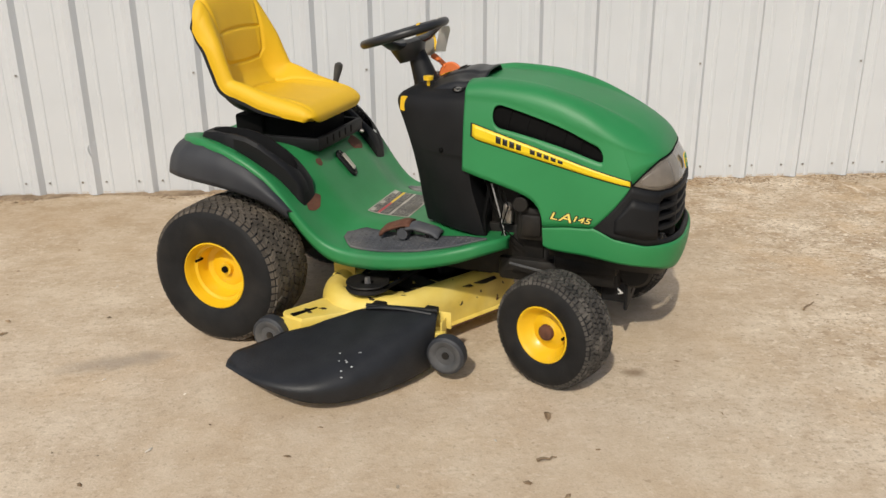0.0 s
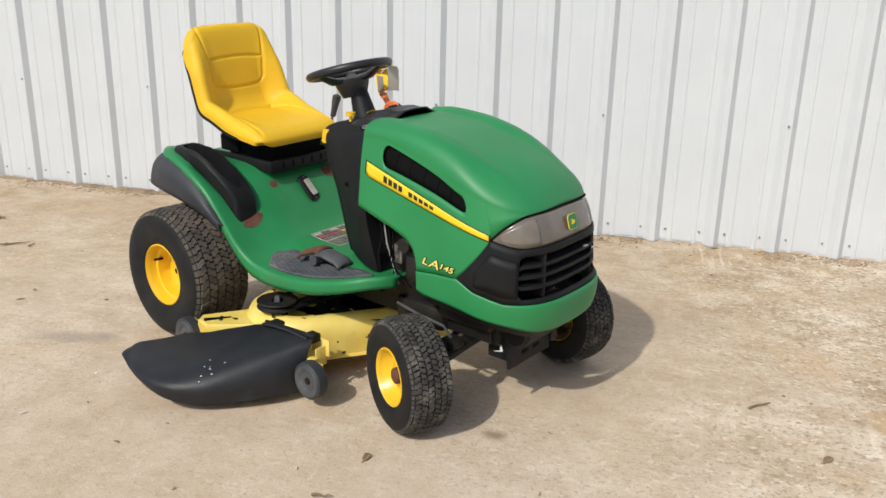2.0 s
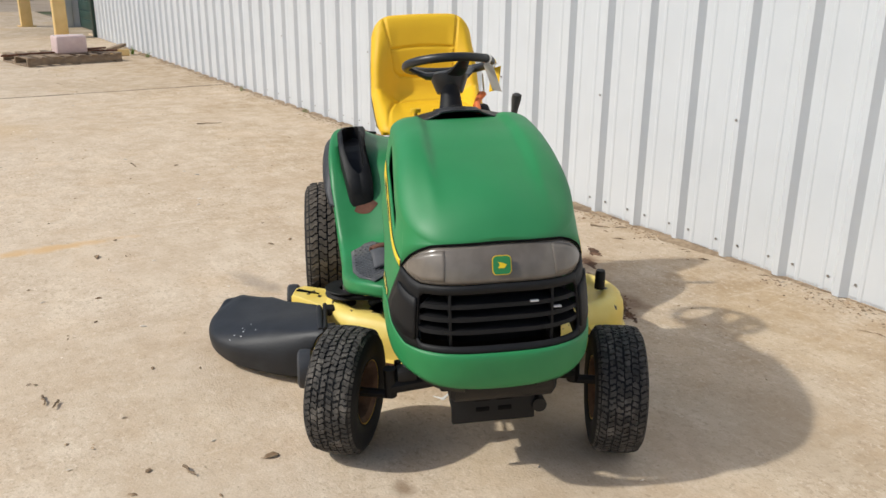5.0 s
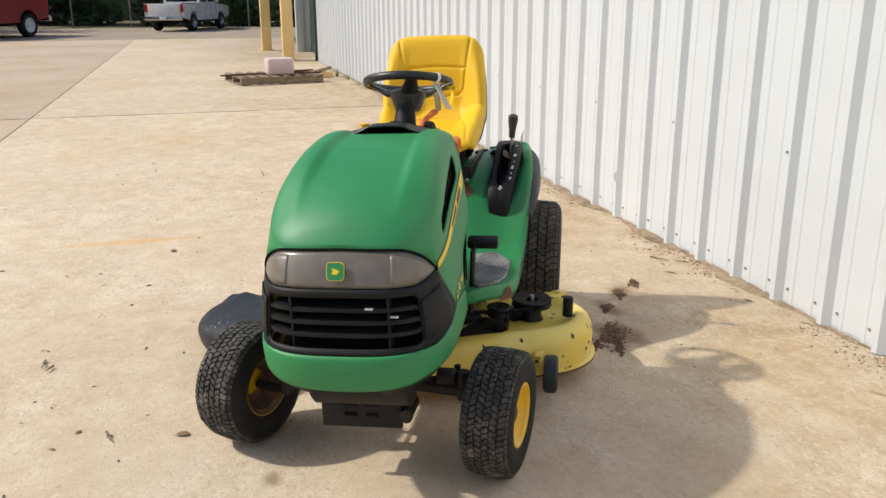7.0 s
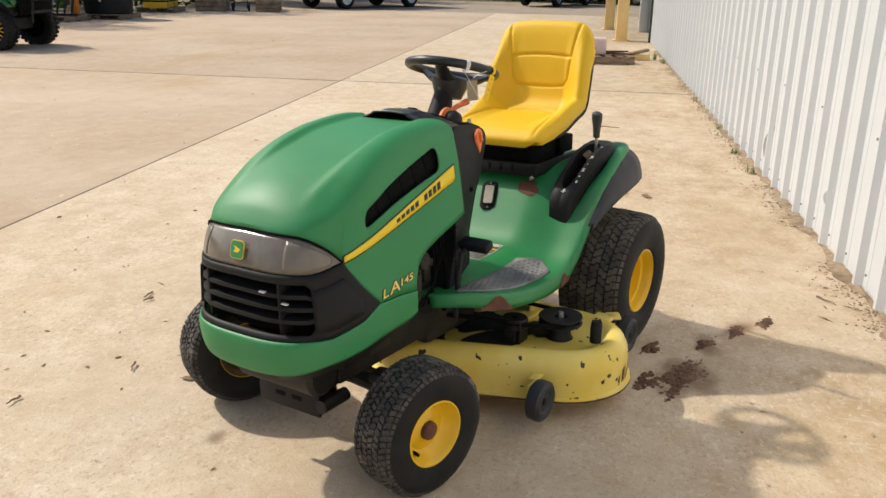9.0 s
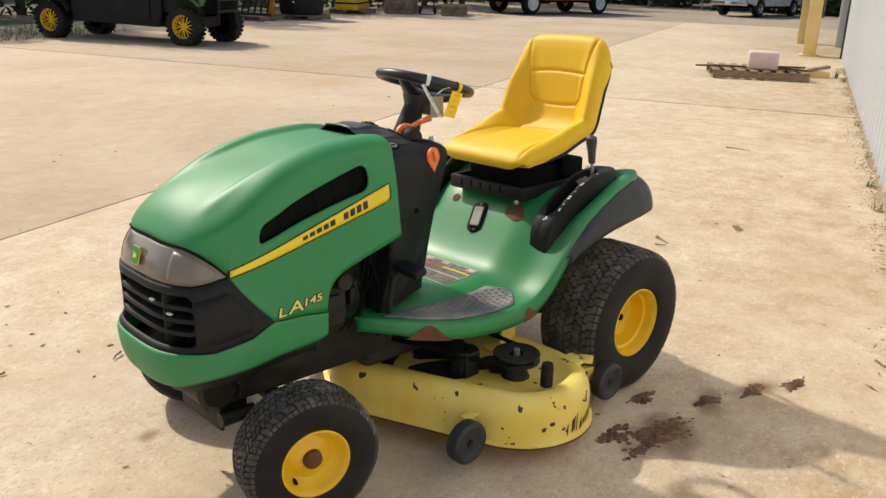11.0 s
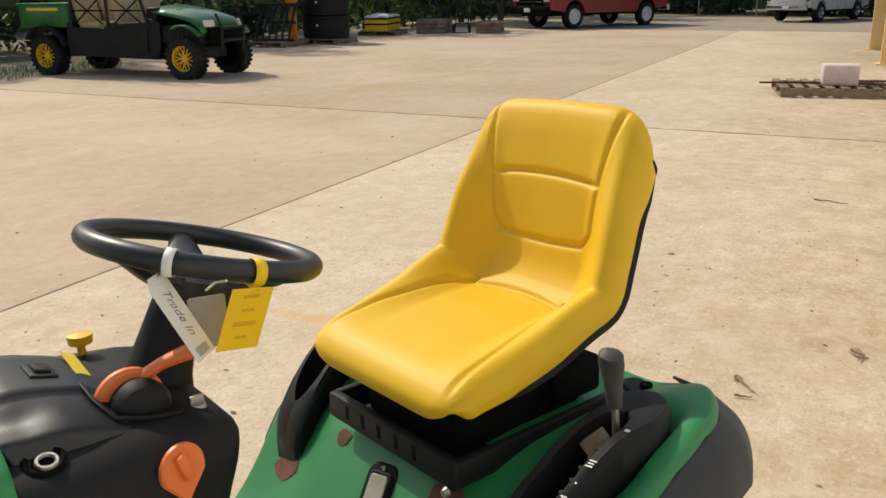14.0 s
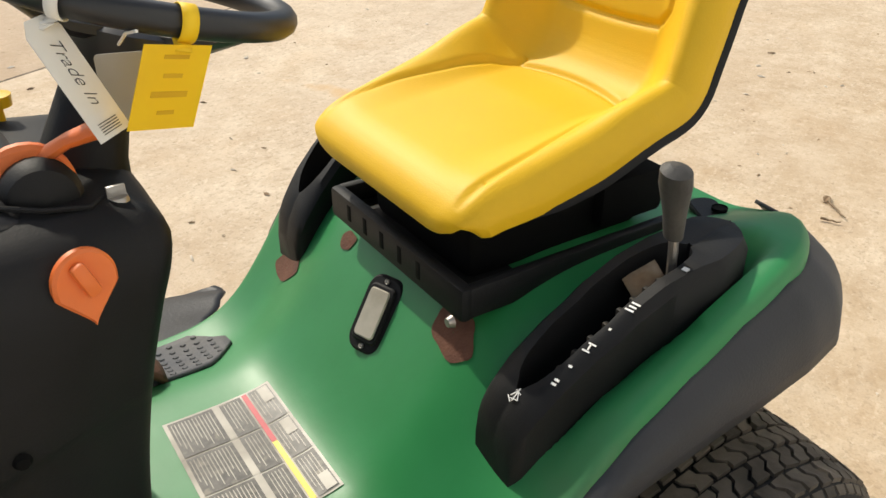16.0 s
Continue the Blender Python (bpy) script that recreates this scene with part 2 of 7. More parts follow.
    col = mix(times(fac(44.0, 0.66, 0.71, 2), 0.4), col, (0.27, 0.20, 0.13))
    col = mix(times(fac(150.0, 0.48, 0.72, 2), 0.24), col, (0.34, 0.265, 0.19))
    col = mix(times(fac(2.2, 0.62, 0.70, 6, 0.5, (5, 1, 1)), 0.14), col, (0.72, 0.62, 0.50))
    col = mix(times(fac(3.0, 0.60, 0.72, 6, 0.3, (1, 4, 1)), 0.16), col, (0.70, 0.60, 0.48))
    col = mix(times(fac(0.9, 0.58, 0.72, 5, 0.0, (0.5, 1, 1)), 0.5), col, (0.52, 0.37, 0.20))
    for sx, sy, rx, ry, turn, tone, strength in spots:    # soft old stains
        mp, ln, ad, rg = n.new("ShaderNodeMapping"), n.new("ShaderNodeVectorMath"), n.new("ShaderNodeMath"), n.new("ShaderNodeMapRange")
        mp.vector_type, ln.operation, ad.operation = "TEXTURE", "LENGTH", "ADD"
        mp.inputs["Location"].default_value, mp.inputs["Rotation"].default_value, mp.inputs["Scale"].default_value = (sx, sy, 0), (0, 0, radians(turn)), (rx, ry, 1)
        k.new(tc.outputs["Object"], mp.inputs["Vector"])
        k.new(mp.outputs[0], ln.inputs[0])
        k.new(ln.outputs["Value"], ad.inputs[0])
        k.new(fac(9.0, 0.2, 0.8, 6), ad.inputs[1])
        rg.inputs["From Min"].default_value, rg.inputs["From Max"].default_value = 1.55, 0.75
        k.new(ad.outputs[0], rg.inputs["Value"])
        col = mix(times(rg.outputs[0], strength), col, tone)
    k.new(col, p.inputs["Base Color"])
    p.inputs["Roughness"].default_value = 0.92
    p.inputs["Specular IOR Level"].default_value = 0.25
    bp = n.new("ShaderNodeBump")
    bp.inputs["Strength"].default_value, bp.inputs["Distance"].default_value = 0.32, 0.004
    k.new(fac(120.0, 0.2, 0.8, 4), bp.inputs["Height"])
    k.new(bp.outputs[0], p.inputs["Normal"])
    return m


def spot(x, y, rx, ry, turn, tone, strength):
    """A stain at a place of the yard, given along the wall's own axes."""
    c, s = math.cos(radians(25.5)), math.sin(radians(25.5))
    return (x * c + (y - 1.716) * s, -x * s + (y - 1.716) * c, rx, ry, turn - 25.5, tone, strength)


CONC = concrete("tan_concrete", (1.005, 0.995, 0.978), False, (
    spot(1.505, -0.236, 0.055, 0.040, 20, (0.24, 0.165, 0.10), 0.8),
    spot(-0.20, -0.80, 0.22, 0.07, 38, (0.33, 0.275, 0.22), 0.65),
    spot(-0.77, -1.93, 0.46, 0.07, 116, (0.60, 0.38, 0.17), 0.75),
    spot(2.45, 0.75, 0.13, 0.10, 0, (0.58, 0.40, 0.22), 0.7),
    spot(0.05, 0.84, 0.34, 0.14, 5, (0.36, 0.26, 0.165), 0.55),
    spot(-0.35, 0.83, 0.30, 0.08, 5, (0.36, 0.26, 0.17), 0.5),
    spot(1.35, 0.95, 0.55, 0.40, 20, (0.42, 0.33, 0.23), 0.5),
    spot(1.28, 0.25, 0.30, 0.22, 0, (0.40, 0.31, 0.21), 0.4),
    spot(2.9, 0.1, 0.7, 0.35, 30, (0.68, 0.60, 0.48), 0.45),
    spot(-1.9, 0.25, 0.9, 0.35, 28, (0.46, 0.34, 0.22), 0.45),
    spot(0.23, 0.79, 0.20, 0.13, 10, (0.17, 0.10, 0.06), 0.9),
    spot(-0.10, 0.765, 0.11, 0.06, 30, (0.22, 0.14, 0.085), 0.8),
    spot(-0.33, 0.816, 0.12, 0.055, -20, (0.20, 0.12, 0.07), 0.85)))
CONC_FAR = concrete("grey_concrete", (1.085, 1.03, 0.985), True)
GROUND = surface("dirt_ground", (0.17, 0.13, 0.085), (0.24, 0.19, 0.13), 0.95, 3, 0.3, (0.08, 0.10, 0.035), (0.45, 0.6), 0.5, 30, depth=0.02)
# gravel tone lowered to carry the shade of the trees behind
ROAD_SHADED = surface("shaded_tan_gravel_road", (0.35, 0.28, 0.205), (0.42, 0.335, 0.25), 0.95, 6, 0.5, (0.30, 0.23, 0.16), (0.5, 0.7), 0.6, 60, depth=0.015)
GRIME = surface("dried_brown_mud", (0.12, 0.062, 0.034), (0.21, 0.12, 0.068), 0.9, 25, 9, (0.07, 0.038, 0.023), (0.5, 0.7), 0.5, 120, island=0.3)
WOOD = surface("weathered_wood", (0.20, 0.14, 0.09), (0.32, 0.24, 0.16), 0.85, 9, 3, (0.14, 0.10, 0.07), (0.5, 0.7), 0.3, 60)
WOOD_DARK = surface("dark_old_wood", (0.13, 0.08, 0.05), (0.20, 0.13, 0.085), 0.85, 9, 3, (0.09, 0.06, 0.04), (0.5, 0.7), 0.3, 60)
TWIG = surface("dry_twig", (0.20, 0.14, 0.085), (0.32, 0.23, 0.14), 0.9, 40, 15, None, bump=0.2, island=0.3)
LITTER = surface("dry_leaf_litter", (0.20, 0.12, 0.06), (0.36, 0.27, 0.17), 0.9, 25, 6, (0.55, 0.47, 0.36), (0.55, 0.65), 0.2, 100, island=0.4)
PINK = surface("pale_pink_carton", (0.62, 0.46, 0.44), (0.70, 0.55, 0.52), 0.6, 9, 3, (0.56, 0.42, 0.40), (0.5, 0.75), 0.15, 60)
POST = surface("cream_yellow_post_paint", (0.76, 0.52, 0.20), (0.82, 0.59, 0.26), 0.5, 5, 2, (0.62, 0.42, 0.18), (0.55, 0.8), 0.1, 60)
DOOR_GREEN = surface("dark_green_door_paint", (0.012, 0.045, 0.035), (0.018, 0.055, 0.043), 0.45, 5, 2, None, bump=0.08)
# red taken darker: the trees' shade on the truck is in the colour
CAR_RED_SHADED = surface("shaded_red_car_paint", (0.24, 0.006, 0.010), (0.28, 0.009, 0.014), 0.34, 4, 2, None, bump=0.0, coat=0.6)
CAR_WHITE = surface("white_car_paint", (0.66, 0.64, 0.62), (0.70, 0.68, 0.66), 0.28, 4, 2, None, bump=0.0, coat=0.5)
CAR_GLASS = surface("dark_tinted_glass", (0.012, 0.014, 0.014), (0.016, 0.018, 0.018), 0.08, 4, 2, None, bump=0.0, spec=0.7)
CHROME = surface("chrome_trim", (0.55, 0.55, 0.55), (0.62, 0.62, 0.62), 0.2, 8, 3, None, bump=0.0, metal=1.0)
UTV_GREEN = surface("glossy_green_body", (0.016, 0.125, 0.022), (0.02, 0.14, 0.028), 0.3, 5, 2, (0.03, 0.16, 0.05), (0.55, 0.8), 0.0, coat=0.4)
TAN_VINYL = surface("tan_vinyl", (0.50, 0.36, 0.17), (0.56, 0.42, 0.22), 0.5, 6, 2, None, bump=0.05)
ORANGE_STEEL = surface("orange_painted_steel", (0.72, 0.22, 0.02), (0.78, 0.26, 0.03), 0.45, 6, 2, None, bump=0.05)
LEAF = surface("green_leaves", (0.045, 0.090, 0.024), (0.095, 0.165, 0.045), 0.55, 1.5, 0.5, (0.14, 0.19, 0.07), (0.52, 0.7), 0.0, island=0.45, thin=0.5)
LEAF_DARK = surface("dark_green_leaves", (0.014, 0.030, 0.012), (0.034, 0.060, 0.022), 0.55, 1.5, 0.5, (0.05, 0.07, 0.03), (0.52, 0.7), 0.0, island=0.45, thin=0.35)
GRASS = surface("grass_blades", (0.10, 0.17, 0.035), (0.17, 0.24, 0.06), 0.7, 3, 0.6, (0.22, 0.22, 0.09), (0.55, 0.75), 0.0, island=0.35, thin=0.5)
BARK = surface("tree_bark", (0.075, 0.058, 0.043), (0.12, 0.095, 0.07), 0.9, 12, 4, None, bump=0.4, fine=40)
TAILLIGHT = surface("red_lamp_plastic", (0.30, 0.012, 0.010), (0.34, 0.02, 0.015), 0.25, 8, 3, None, bump=0.0)


# ---- geometry helpers ----
def grid(rows, loop=False, cap=False):
    """Quads between rows of points; loop closes each row on itself; cap closes both ends."""
    rows = [[tuple(p) for p in r] for r in rows]
    n, v, f = len(rows[0]), [p for r in rows for p in r], []
    for i in range(len(rows) - 1):
        for j in range(n if loop else n - 1):
            a, b = i * n + j, i * n + (j + 1) % n
            f.append((a, b, b + n, a + n))
    if cap:
        f.append(tuple(range(n))[::-1])
        f.append(tuple(range((len(rows) - 1) * n, len(rows) * n)))
    return v, f


def join(*geos):
    v, f = [], []
    for gv, gf in geos:
        o = len(v)
        v += list(gv)
        f += [tuple(i + o for i in q) for q in gf]
    return v, f


def moved(geo, m):
    return [tuple(m @ Vector(p)) for p in geo[0]], list(geo[1])


def mirrored(geo):
    return [(x, -y, z) for x, y, z in geo[0]], [tuple(reversed(q)) for q in geo[1]]


def box(cx, cy, cz, sx, sy, sz, bev=0.004, seg=2):
    bm = bmesh.new()
    bmesh.ops.create_cube(bm, size=1.0)
    for q in bm.verts:
        q.co = Vector((cx + q.co.x * sx, cy + q.co.y * sy, cz + q.co.z * sz))
    bev = min(bev, 0.45 * min(sx, sy, sz))
    if bev > 0:
        bmesh.ops.bevel(bm, geom=bm.edges[:], offset=bev, segments=seg, profile=0.5, affect="EDGES")
    bm.verts.index_update()
    out = [tuple(q.co) for q in bm.verts], [tuple(q.index for q in fc.verts) for fc in bm.faces]
    bm.free()
    return out


def tube(pts, r, n=10, closed=False, flat=1.0):
    """A round bar along points; r may be a list; flat squeezes it along its own second axis."""
    pts = [Vector(p) for p in pts]
    k = len(pts)
    rs = r if isinstance(r, (list, tuple)) else [r] * k
    rows, up = [], None
    for i, p in enumerate(pts):
        a, b = (pts[i - 1], pts[(i + 1) % k]) if closed else (pts[max(i - 1, 0)], pts[min(i + 1, k - 1)])
        d = (b - a).normalized()
        if up is None:
            up = Vector((0, 0, 1)) if abs(d.z) < 0.9 else Vector((1, 0, 0))
        up = (up - d * up.dot(d)).normalized()
        side = d.cross(up)
        rows.append([p + (up * math.cos(t) * flat + side * math.sin(t)) * rs[i] for t in (2 * math.pi * j / n for j in range(n))])
    if closed:
        rows.append(rows[0])
        return grid(rows, loop=True)
    return grid(rows, loop=True, cap=True)


def lathe(profile, n=32, axis="z", at=(0, 0, 0), closed=False):
    """Turns (radius, height) pairs about an axis through a point."""
    rows = []
    for j in range(n):
        t = 2 * math.pi * j / n
        c, s = math.cos(t), math.sin(t)
        ring = []
        for r, h in profile:
            q = {"z": (r * c, r * s, h), "y": (r * c, h, r * s), "x": (h, r * c, r * s)}[axis]
            ring.append((q[0] + at[0], q[1] + at[1], q[2] + at[2]))
        rows.append(ring)
    rows.append(rows[0])
    v, f = grid(rows)
    if axis == "y":
        f = [tuple(reversed(q)) for q in f]
    return v, f


def disc(r, h, n=24, axis="z", at=(0, 0, 0), edge=0.003):
    return lathe([(0.0001, 0), (r - edge, 0), (r, edge), (r, h - edge), (r - edge, h), (0.0001, h)], n, axis, at)


def prism(poly, h0, h1, axis="z", bev=0.0):
    """A flat outline given thickness along an axis: z (x, y), y (x, z) or x (y, z)."""
    def put(p, h):
        return {"z": (p[0], p[1], h), "y": (p[0], h, p[1]), "x": (h, p[0], p[1])}[axis]
    n = len(poly)
    cx, cy = sum(p[0] for p in poly) / n, sum(p[1] for p in poly) / n
    def shrink(p):
        d = math.hypot(p[0] - cx, p[1] - cy) or 1
        return (p[0] - (p[0] - cx) / d * bev, p[1] - (p[1] - cy) / d * bev)
    rings = [[put(p, h0) for p in poly], [put(p, h1) for p in poly]]
    if bev:
        w = bev * (1 if h1 > h0 else -1)
        rings = [[put(shrink(p), h0) for p in poly], [put(p, h0 + w) for p in poly], [put(p, h1 - w) for p in poly], [put(shrink(p), h1) for p in poly]]
    return grid(rings, loop=True, cap=True)


def round_rect(w, h, r, n=5, cx=0.0, cy=0.0):
    out = []
    for sx, sy, a0 in ((1, 1, 0), (-1, 1, 90), (-1, -1, 180), (1, -1, 270)):
        for i in range(n + 1):
            a = radians(a0 + 90 * i / n)
            out.append((cx + sx * (w / 2 - r) + r * math.cos(a), cy + sy * (h / 2 - r) + r * math.sin(a)))
    return out


def lerp(x, xs, ys):
    return float(np.interp(x, xs, ys))


def smooth_tan(xs, ys):
    """Slopes of a monotone cubic through the points."""
    d = [(ys[i + 1] - ys[i]) / (xs[i + 1] - xs[i]) for i in range(len(xs) - 1)]
    m = [d[0]]
    for i in range(1, len(d)):
        if d[i - 1] * d[i] <= 0:
            m.append(0.0)
        else:
            h0, h1 = xs[i] - xs[i - 1], xs[i + 1] - xs[i]
            w1, w2 = 2 * h1 + h0, h1 + 2 * h0
            m.append((w1 + w2) / (w1 / d[i - 1] + w2 / d[i]))
    return m + [d[-1]]


def glide(x, xs, ys, cache={}):
    """Like lerp, but with no corners at the points."""
    key = (tuple(xs), tuple(ys))
    if key not in cache:
        cache[key] = smooth_tan(xs, ys)
    m = cache[key]
    if x <= xs[0]:
        return ys[0]
    if x >= xs[-1]:
        return ys[-1]
    i = int(np.searchsorted(xs, x)) - 1
    h = xs[i + 1] - xs[i]
    t = (x - xs[i]) / h
    return ys[i] * (1 + 2 * t) * (1 - t) ** 2 + h * m[i] * t * (1 - t) ** 2 + ys[i + 1] * t * t * (3 - 2 * t) + h * m[i + 1] * t * t * (t - 1)


def sstep(x, a, b):
    t = min(1.0, max(0.0, (x - a) / (b - a)))
    return t * t * (3 - 2 * t)


def mesh_of(name, geo, material, smooth=35, clean=True):
    me = bpy.data.meshes.new(name)
    if clean:
        bm = bmesh.new()
        vs = [bm.verts.new(p) for p in geo[0]]
        for q in geo[1]:
            try:
                bm.faces.new([vs[i] for i in q])
            except ValueError:
                pass
        bmesh.ops.remove_doubles(bm, verts=bm.verts[:], dist=0.00012)
        bmesh.ops.recalc_face_normals(bm, faces=bm.faces[:])
        bm.to_mesh(me)
        bm.free()
    else:
        me.from_pydata(geo[0], [], geo[1])
    me.materials.append(material)
    if smooth:
        me.shade_smooth()
        me.set_sharp_from_angle(angle=radians(smooth))
    return me


def part(name, geo, material, parent=None, label="", smooth=35, thick=0.0, clean=True, m=None):
    """One mesh object, linked under a thing or a part. thick: a sheet's thickness, inwards."""
    ob = new(name, geo if isinstance(geo, bpy.types.Mesh) else mesh_of(name, geo, material, smooth, clean))
    if parent is not None:
        ob.parent = parent
    if m is not None:
        ob.matrix_basis = m
    if parent is not None and parent.name == "lawn_tractor" and name not in ON_GROUND:
        ob.matrix_basis = LEAN @ ob.matrix_basis
    if label:
        ob["label"] = label
    if thick:
        md = ob.modifiers.new("thickness", "SOLIDIFY")
        md.thickness, md.offset = thick, -1
    return ob


def thing(name, label, category, at=None, group="", kind=""):
    ob = new(name)
    ob.empty_display_size = 0.1
    if at is not None:
        ob.matrix_basis = at
    return tagged(ob, label, category, group, kind)


def lettering(name, body, size, material, m, parent, extrude=0.0006, shear=0.0, label="", bold=0.0):
    cu = bpy.data.curves.new(name, "FONT")
    cu.body, cu.size, cu.extrude, cu.shear, cu.offset = body, size, extrude, shear, bold
    cu.align_x, cu.align_y = "LEFT", "BOTTOM_BASELINE"
    cu.materials.append(material)
    ob = new(name, cu)
    ob.parent = parent
    ob.matrix_basis = m
    if label:
        ob["label"] = label
    return ob


# ---- the yard: ground, slabs, wall ----
WALL_TURN = 25.5
W0 = pose(0, 1.716, 0, 0, 0, WALL_TURN)        # x along the wall, -y out into the yard
PITCH = 0.3222


def at_wall(s, q, z=0.0, turn=0.0):
    """A pose at s along the wall's foot and q out from it."""
    return W0 @ pose(s, -q, z, 0, 0, turn)


def sheet(x0, x1, y0, y1, z, nx=1, ny=1):
    xs, ys = np.linspace(x0, x1, nx + 1), np.linspace(y0, y1, ny + 1)
    return grid([[(x, y, z) for x in xs] for y in ys])


ground = part("ground", sheet(-900, 900, -900, 900, -0.03), GROUND, smooth=0)
tagged(ground, "brown dirt ground with patches of weeds", "ground", kind="structure")
road = part("road", grid([[(x, y, -0.012) for x in (-38, -27.0)] for y in (-70, 40)]), ROAD_SHADED, m=W0, smooth=0)
tagged(road, "pale grey gravel driveway behind the yard", "road", kind="structure")

pavement = thing("pavement", "tan concrete yard slabs with narrow control joints", "pavement", W0, kind="structure")
for s0, s1, q0, q1, mat_ in ((-8.0, 14.0, -0.3, 4.46, CONC), (-27.0, -8.0, -0.3, 4.46, CONC), (-8.0, 14.0, 4.46, 14.4, CONC_FAR), (-27.0, -8.0, 4.46, 16.8, CONC_FAR), (14.0, 30.0, -0.3, 14.4, CONC_FAR)):
    g = 0.007
    part("slab", box((s0 + s1) / 2, -(q0 + q1) / 2, -0.05, s1 - s0 - 2 * g, q1 - q0 - 2 * g, 0.10, 0.006), mat_, pavement, smooth=30)

JOINT = surface("dirty_joint", (0.085, 0.062, 0.042), (0.15, 0.115, 0.08), 0.95, 30, 6, (0.22, 0.17, 0.12), (0.5, 0.7), 0.3, 90)
_jr = random.Random(21)
_crack = [(-8.0 + _jr.uniform(-0.012, 0.012), -0.02 - 0.22 * i, _jr.uniform(0.010, 0.024)) for i in range(77)]
part("joint", grid([[(x - w, y, 0.0012), (x + w, y, 0.0012)] for x, y, w in _crack]), JOINT, pavement, "spalled cross joint full of dirt", smooth=0)
part("joint", box(-6.5, -4.46, -0.012, 40, 0.018, 0.02, 0.001), JOINT, pavement, "dirty joint along the slabs", smooth=0)

# ribbed steel cladding, panels of three ribs each, lapped end to end
def rib_profile():
    out = []
    for k in range(3):
        c = (k + 0.5) * PITCH
        for dx, d in ((-PITCH / 2, 0), (-0.108, 0), (-0.103, 0.003), (-0.088, 0.003), (-0.083, 0)):
            out.append((c + dx, d))
        out += [(c - 0.044, 0.0), (c - 0.014, 0.032), (c + 0.014, 0.032), (c + 0.040, 0.0)]
        for dx, d in ((0.083, 0), (0.088, 0.003), (0.103, 0.003), (0.108, 0)):
            out.append((c + dx, d))
    out.append((3 * PITCH + 0.0, 0.0))
    return out


def panel_mesh(h):
    prof = rib_profile()
    rows = [[(x, -d, z) for x, d in prof] for z in (0.004, 0.4, 1.0, h)]
    back = [[(x, 0.02, z) for x, d in prof] for z in (0.02, 0.4, 1.0, h)]
    a, b = grid(rows), grid(back)
    return mesh_of("panel", (a[0] + b[0], a[1] + [tuple(reversed([i + len(a[0]) for i in q])) for q in b[1]]), WALL, smooth=0, clean=False)


wall_north = thing("wall_north", "white ribbed steel cladding of a shed, scuffed near the foot", "wall", W0, kind="structure")
_pm = panel_mesh(4.6)
S_RIB = -2.329 - PITCH / 2                     # a rib's centre is half a pitch after each start
_k0 = S_RIB - PITCH * 3 * 14
for i in range(30):
    part("panel", _pm, WALL, wall_north, m=pose(_k0 + i * 3 * PITCH, 0, 0))
WALL_END = _k0
screw_mesh = mesh_of("screw", join(lathe([(0.0001, 0.0), (0.0065, 0), (0.0065, 0.004), (0.004, 0.0065), (0.0001, 0.0065)], 8, "y", (0, 0, 0))), STEEL)
for i in range(-14, 17):
    c = -2.329 + i * PITCH
    for dx in (-0.068, 0.068):
        part("screw", screw_mesh, STEEL, wall_north, m=pose(c + dx, -0.0065, 0.075))
    if i % 3 == 0:
        part("screw", screw_mesh, STEEL, wall_north, m=pose(c - 0.004, -0.0385, 0.70))
foundation = part("foundation", box(-2.0, 0.12, -0.05, 30, 0.24, 0.14, 0.004), CONC, m=W0)
tagged(foundation, "concrete footing under the steel wall", "footing", kind="structure")
# a crease where something struck two of the ribs
for s_, z_, h_, sl_ in ((-3.655, 0.245, 0.27, 0.13), (-2.0, 0.265, 0.13, 0.02)):
    rows = []
    for j in range(9):
        t = j / 8
        w_ = 0.012 + 0.014 * math.sin(math.pi * t)
        o_ = s_ + sl_ * (t - 0.5)
        rows.append([(o_ - w_ + 0.01 * math.sin(9 * t), -0.004, z_ + h_ * (t - 0.5)), (o_ + 0.01 * math.sin(7 * t), -0.012 - 0.034 * math.sin(math.pi * t), z_ + h_ * (t - 0.5)), (o_ + w_ + 0.01 * math.sin(9 * t), -0.004, z_ + h_ * (t - 0.5))])
    tagged(part("dent", grid(rows), WALL, m=W0), "creased dent in the white wall cladding", "dent", kind="structure")

# the doorway at the far end of the shed, and the return wall
door_w = 3.0
jamb = thing("door_1", "dark green roller door with a steel jamb in the shed wall", "door", W0, kind="structure")
part("jamb", box(WALL_END - 0.09, 0.02, 2.3, 0.18, 0.16, 4.6, 0.006), DOOR_GREEN, jamb)
for i in range(16):
    part("slat", box(WALL_END - 0.18 - door_w / 2, 0.26, 0.11 + 0.2 * i, door_w, 0.03, 0.192, 0.006), DOOR_GREEN, jamb)
part("lintel", box(WALL_END - 0.18 - door_w / 2, 0.05, 3.9, door_w, 0.2, 1.4, 0.01), WALL, jamb)
wall_end = part("wall_west", box(WALL_END - 0.28 - door_w, 0.0, 2.3, 0.2, 0.2, 4.6, 0.01), WALL, m=W0)
tagged(wall_end, "white steel corner of the shed", "wall", kind="structure")
wall_ret = part("wall_return", box(WALL_END - 0.28 - door_w, 5.0, 2.3, 0.12, 10, 4.6, 0.01), WALL, m=W0)
tagged(wall_ret, "white steel end wall of the shed", "wall", kind="structure")


def bollard(s, q, h):
    b = thing("bollard", "cream yellow painted square post with a black band", "bollard", at_wall(s, q), "posts by the door")
    part("post", box(0, 0, h / 2, 0.24, 0.24, h, 0.015), POST, b)
    part("band", box(0, 0, h - 0.18, 0.25, 0.25, 0.035, 0.004), DARK, b, "black band")
    part("base_plate", box(0, 0, 0.012, 0.36, 0.36, 0.024, 0.004), POST, b)
    return b


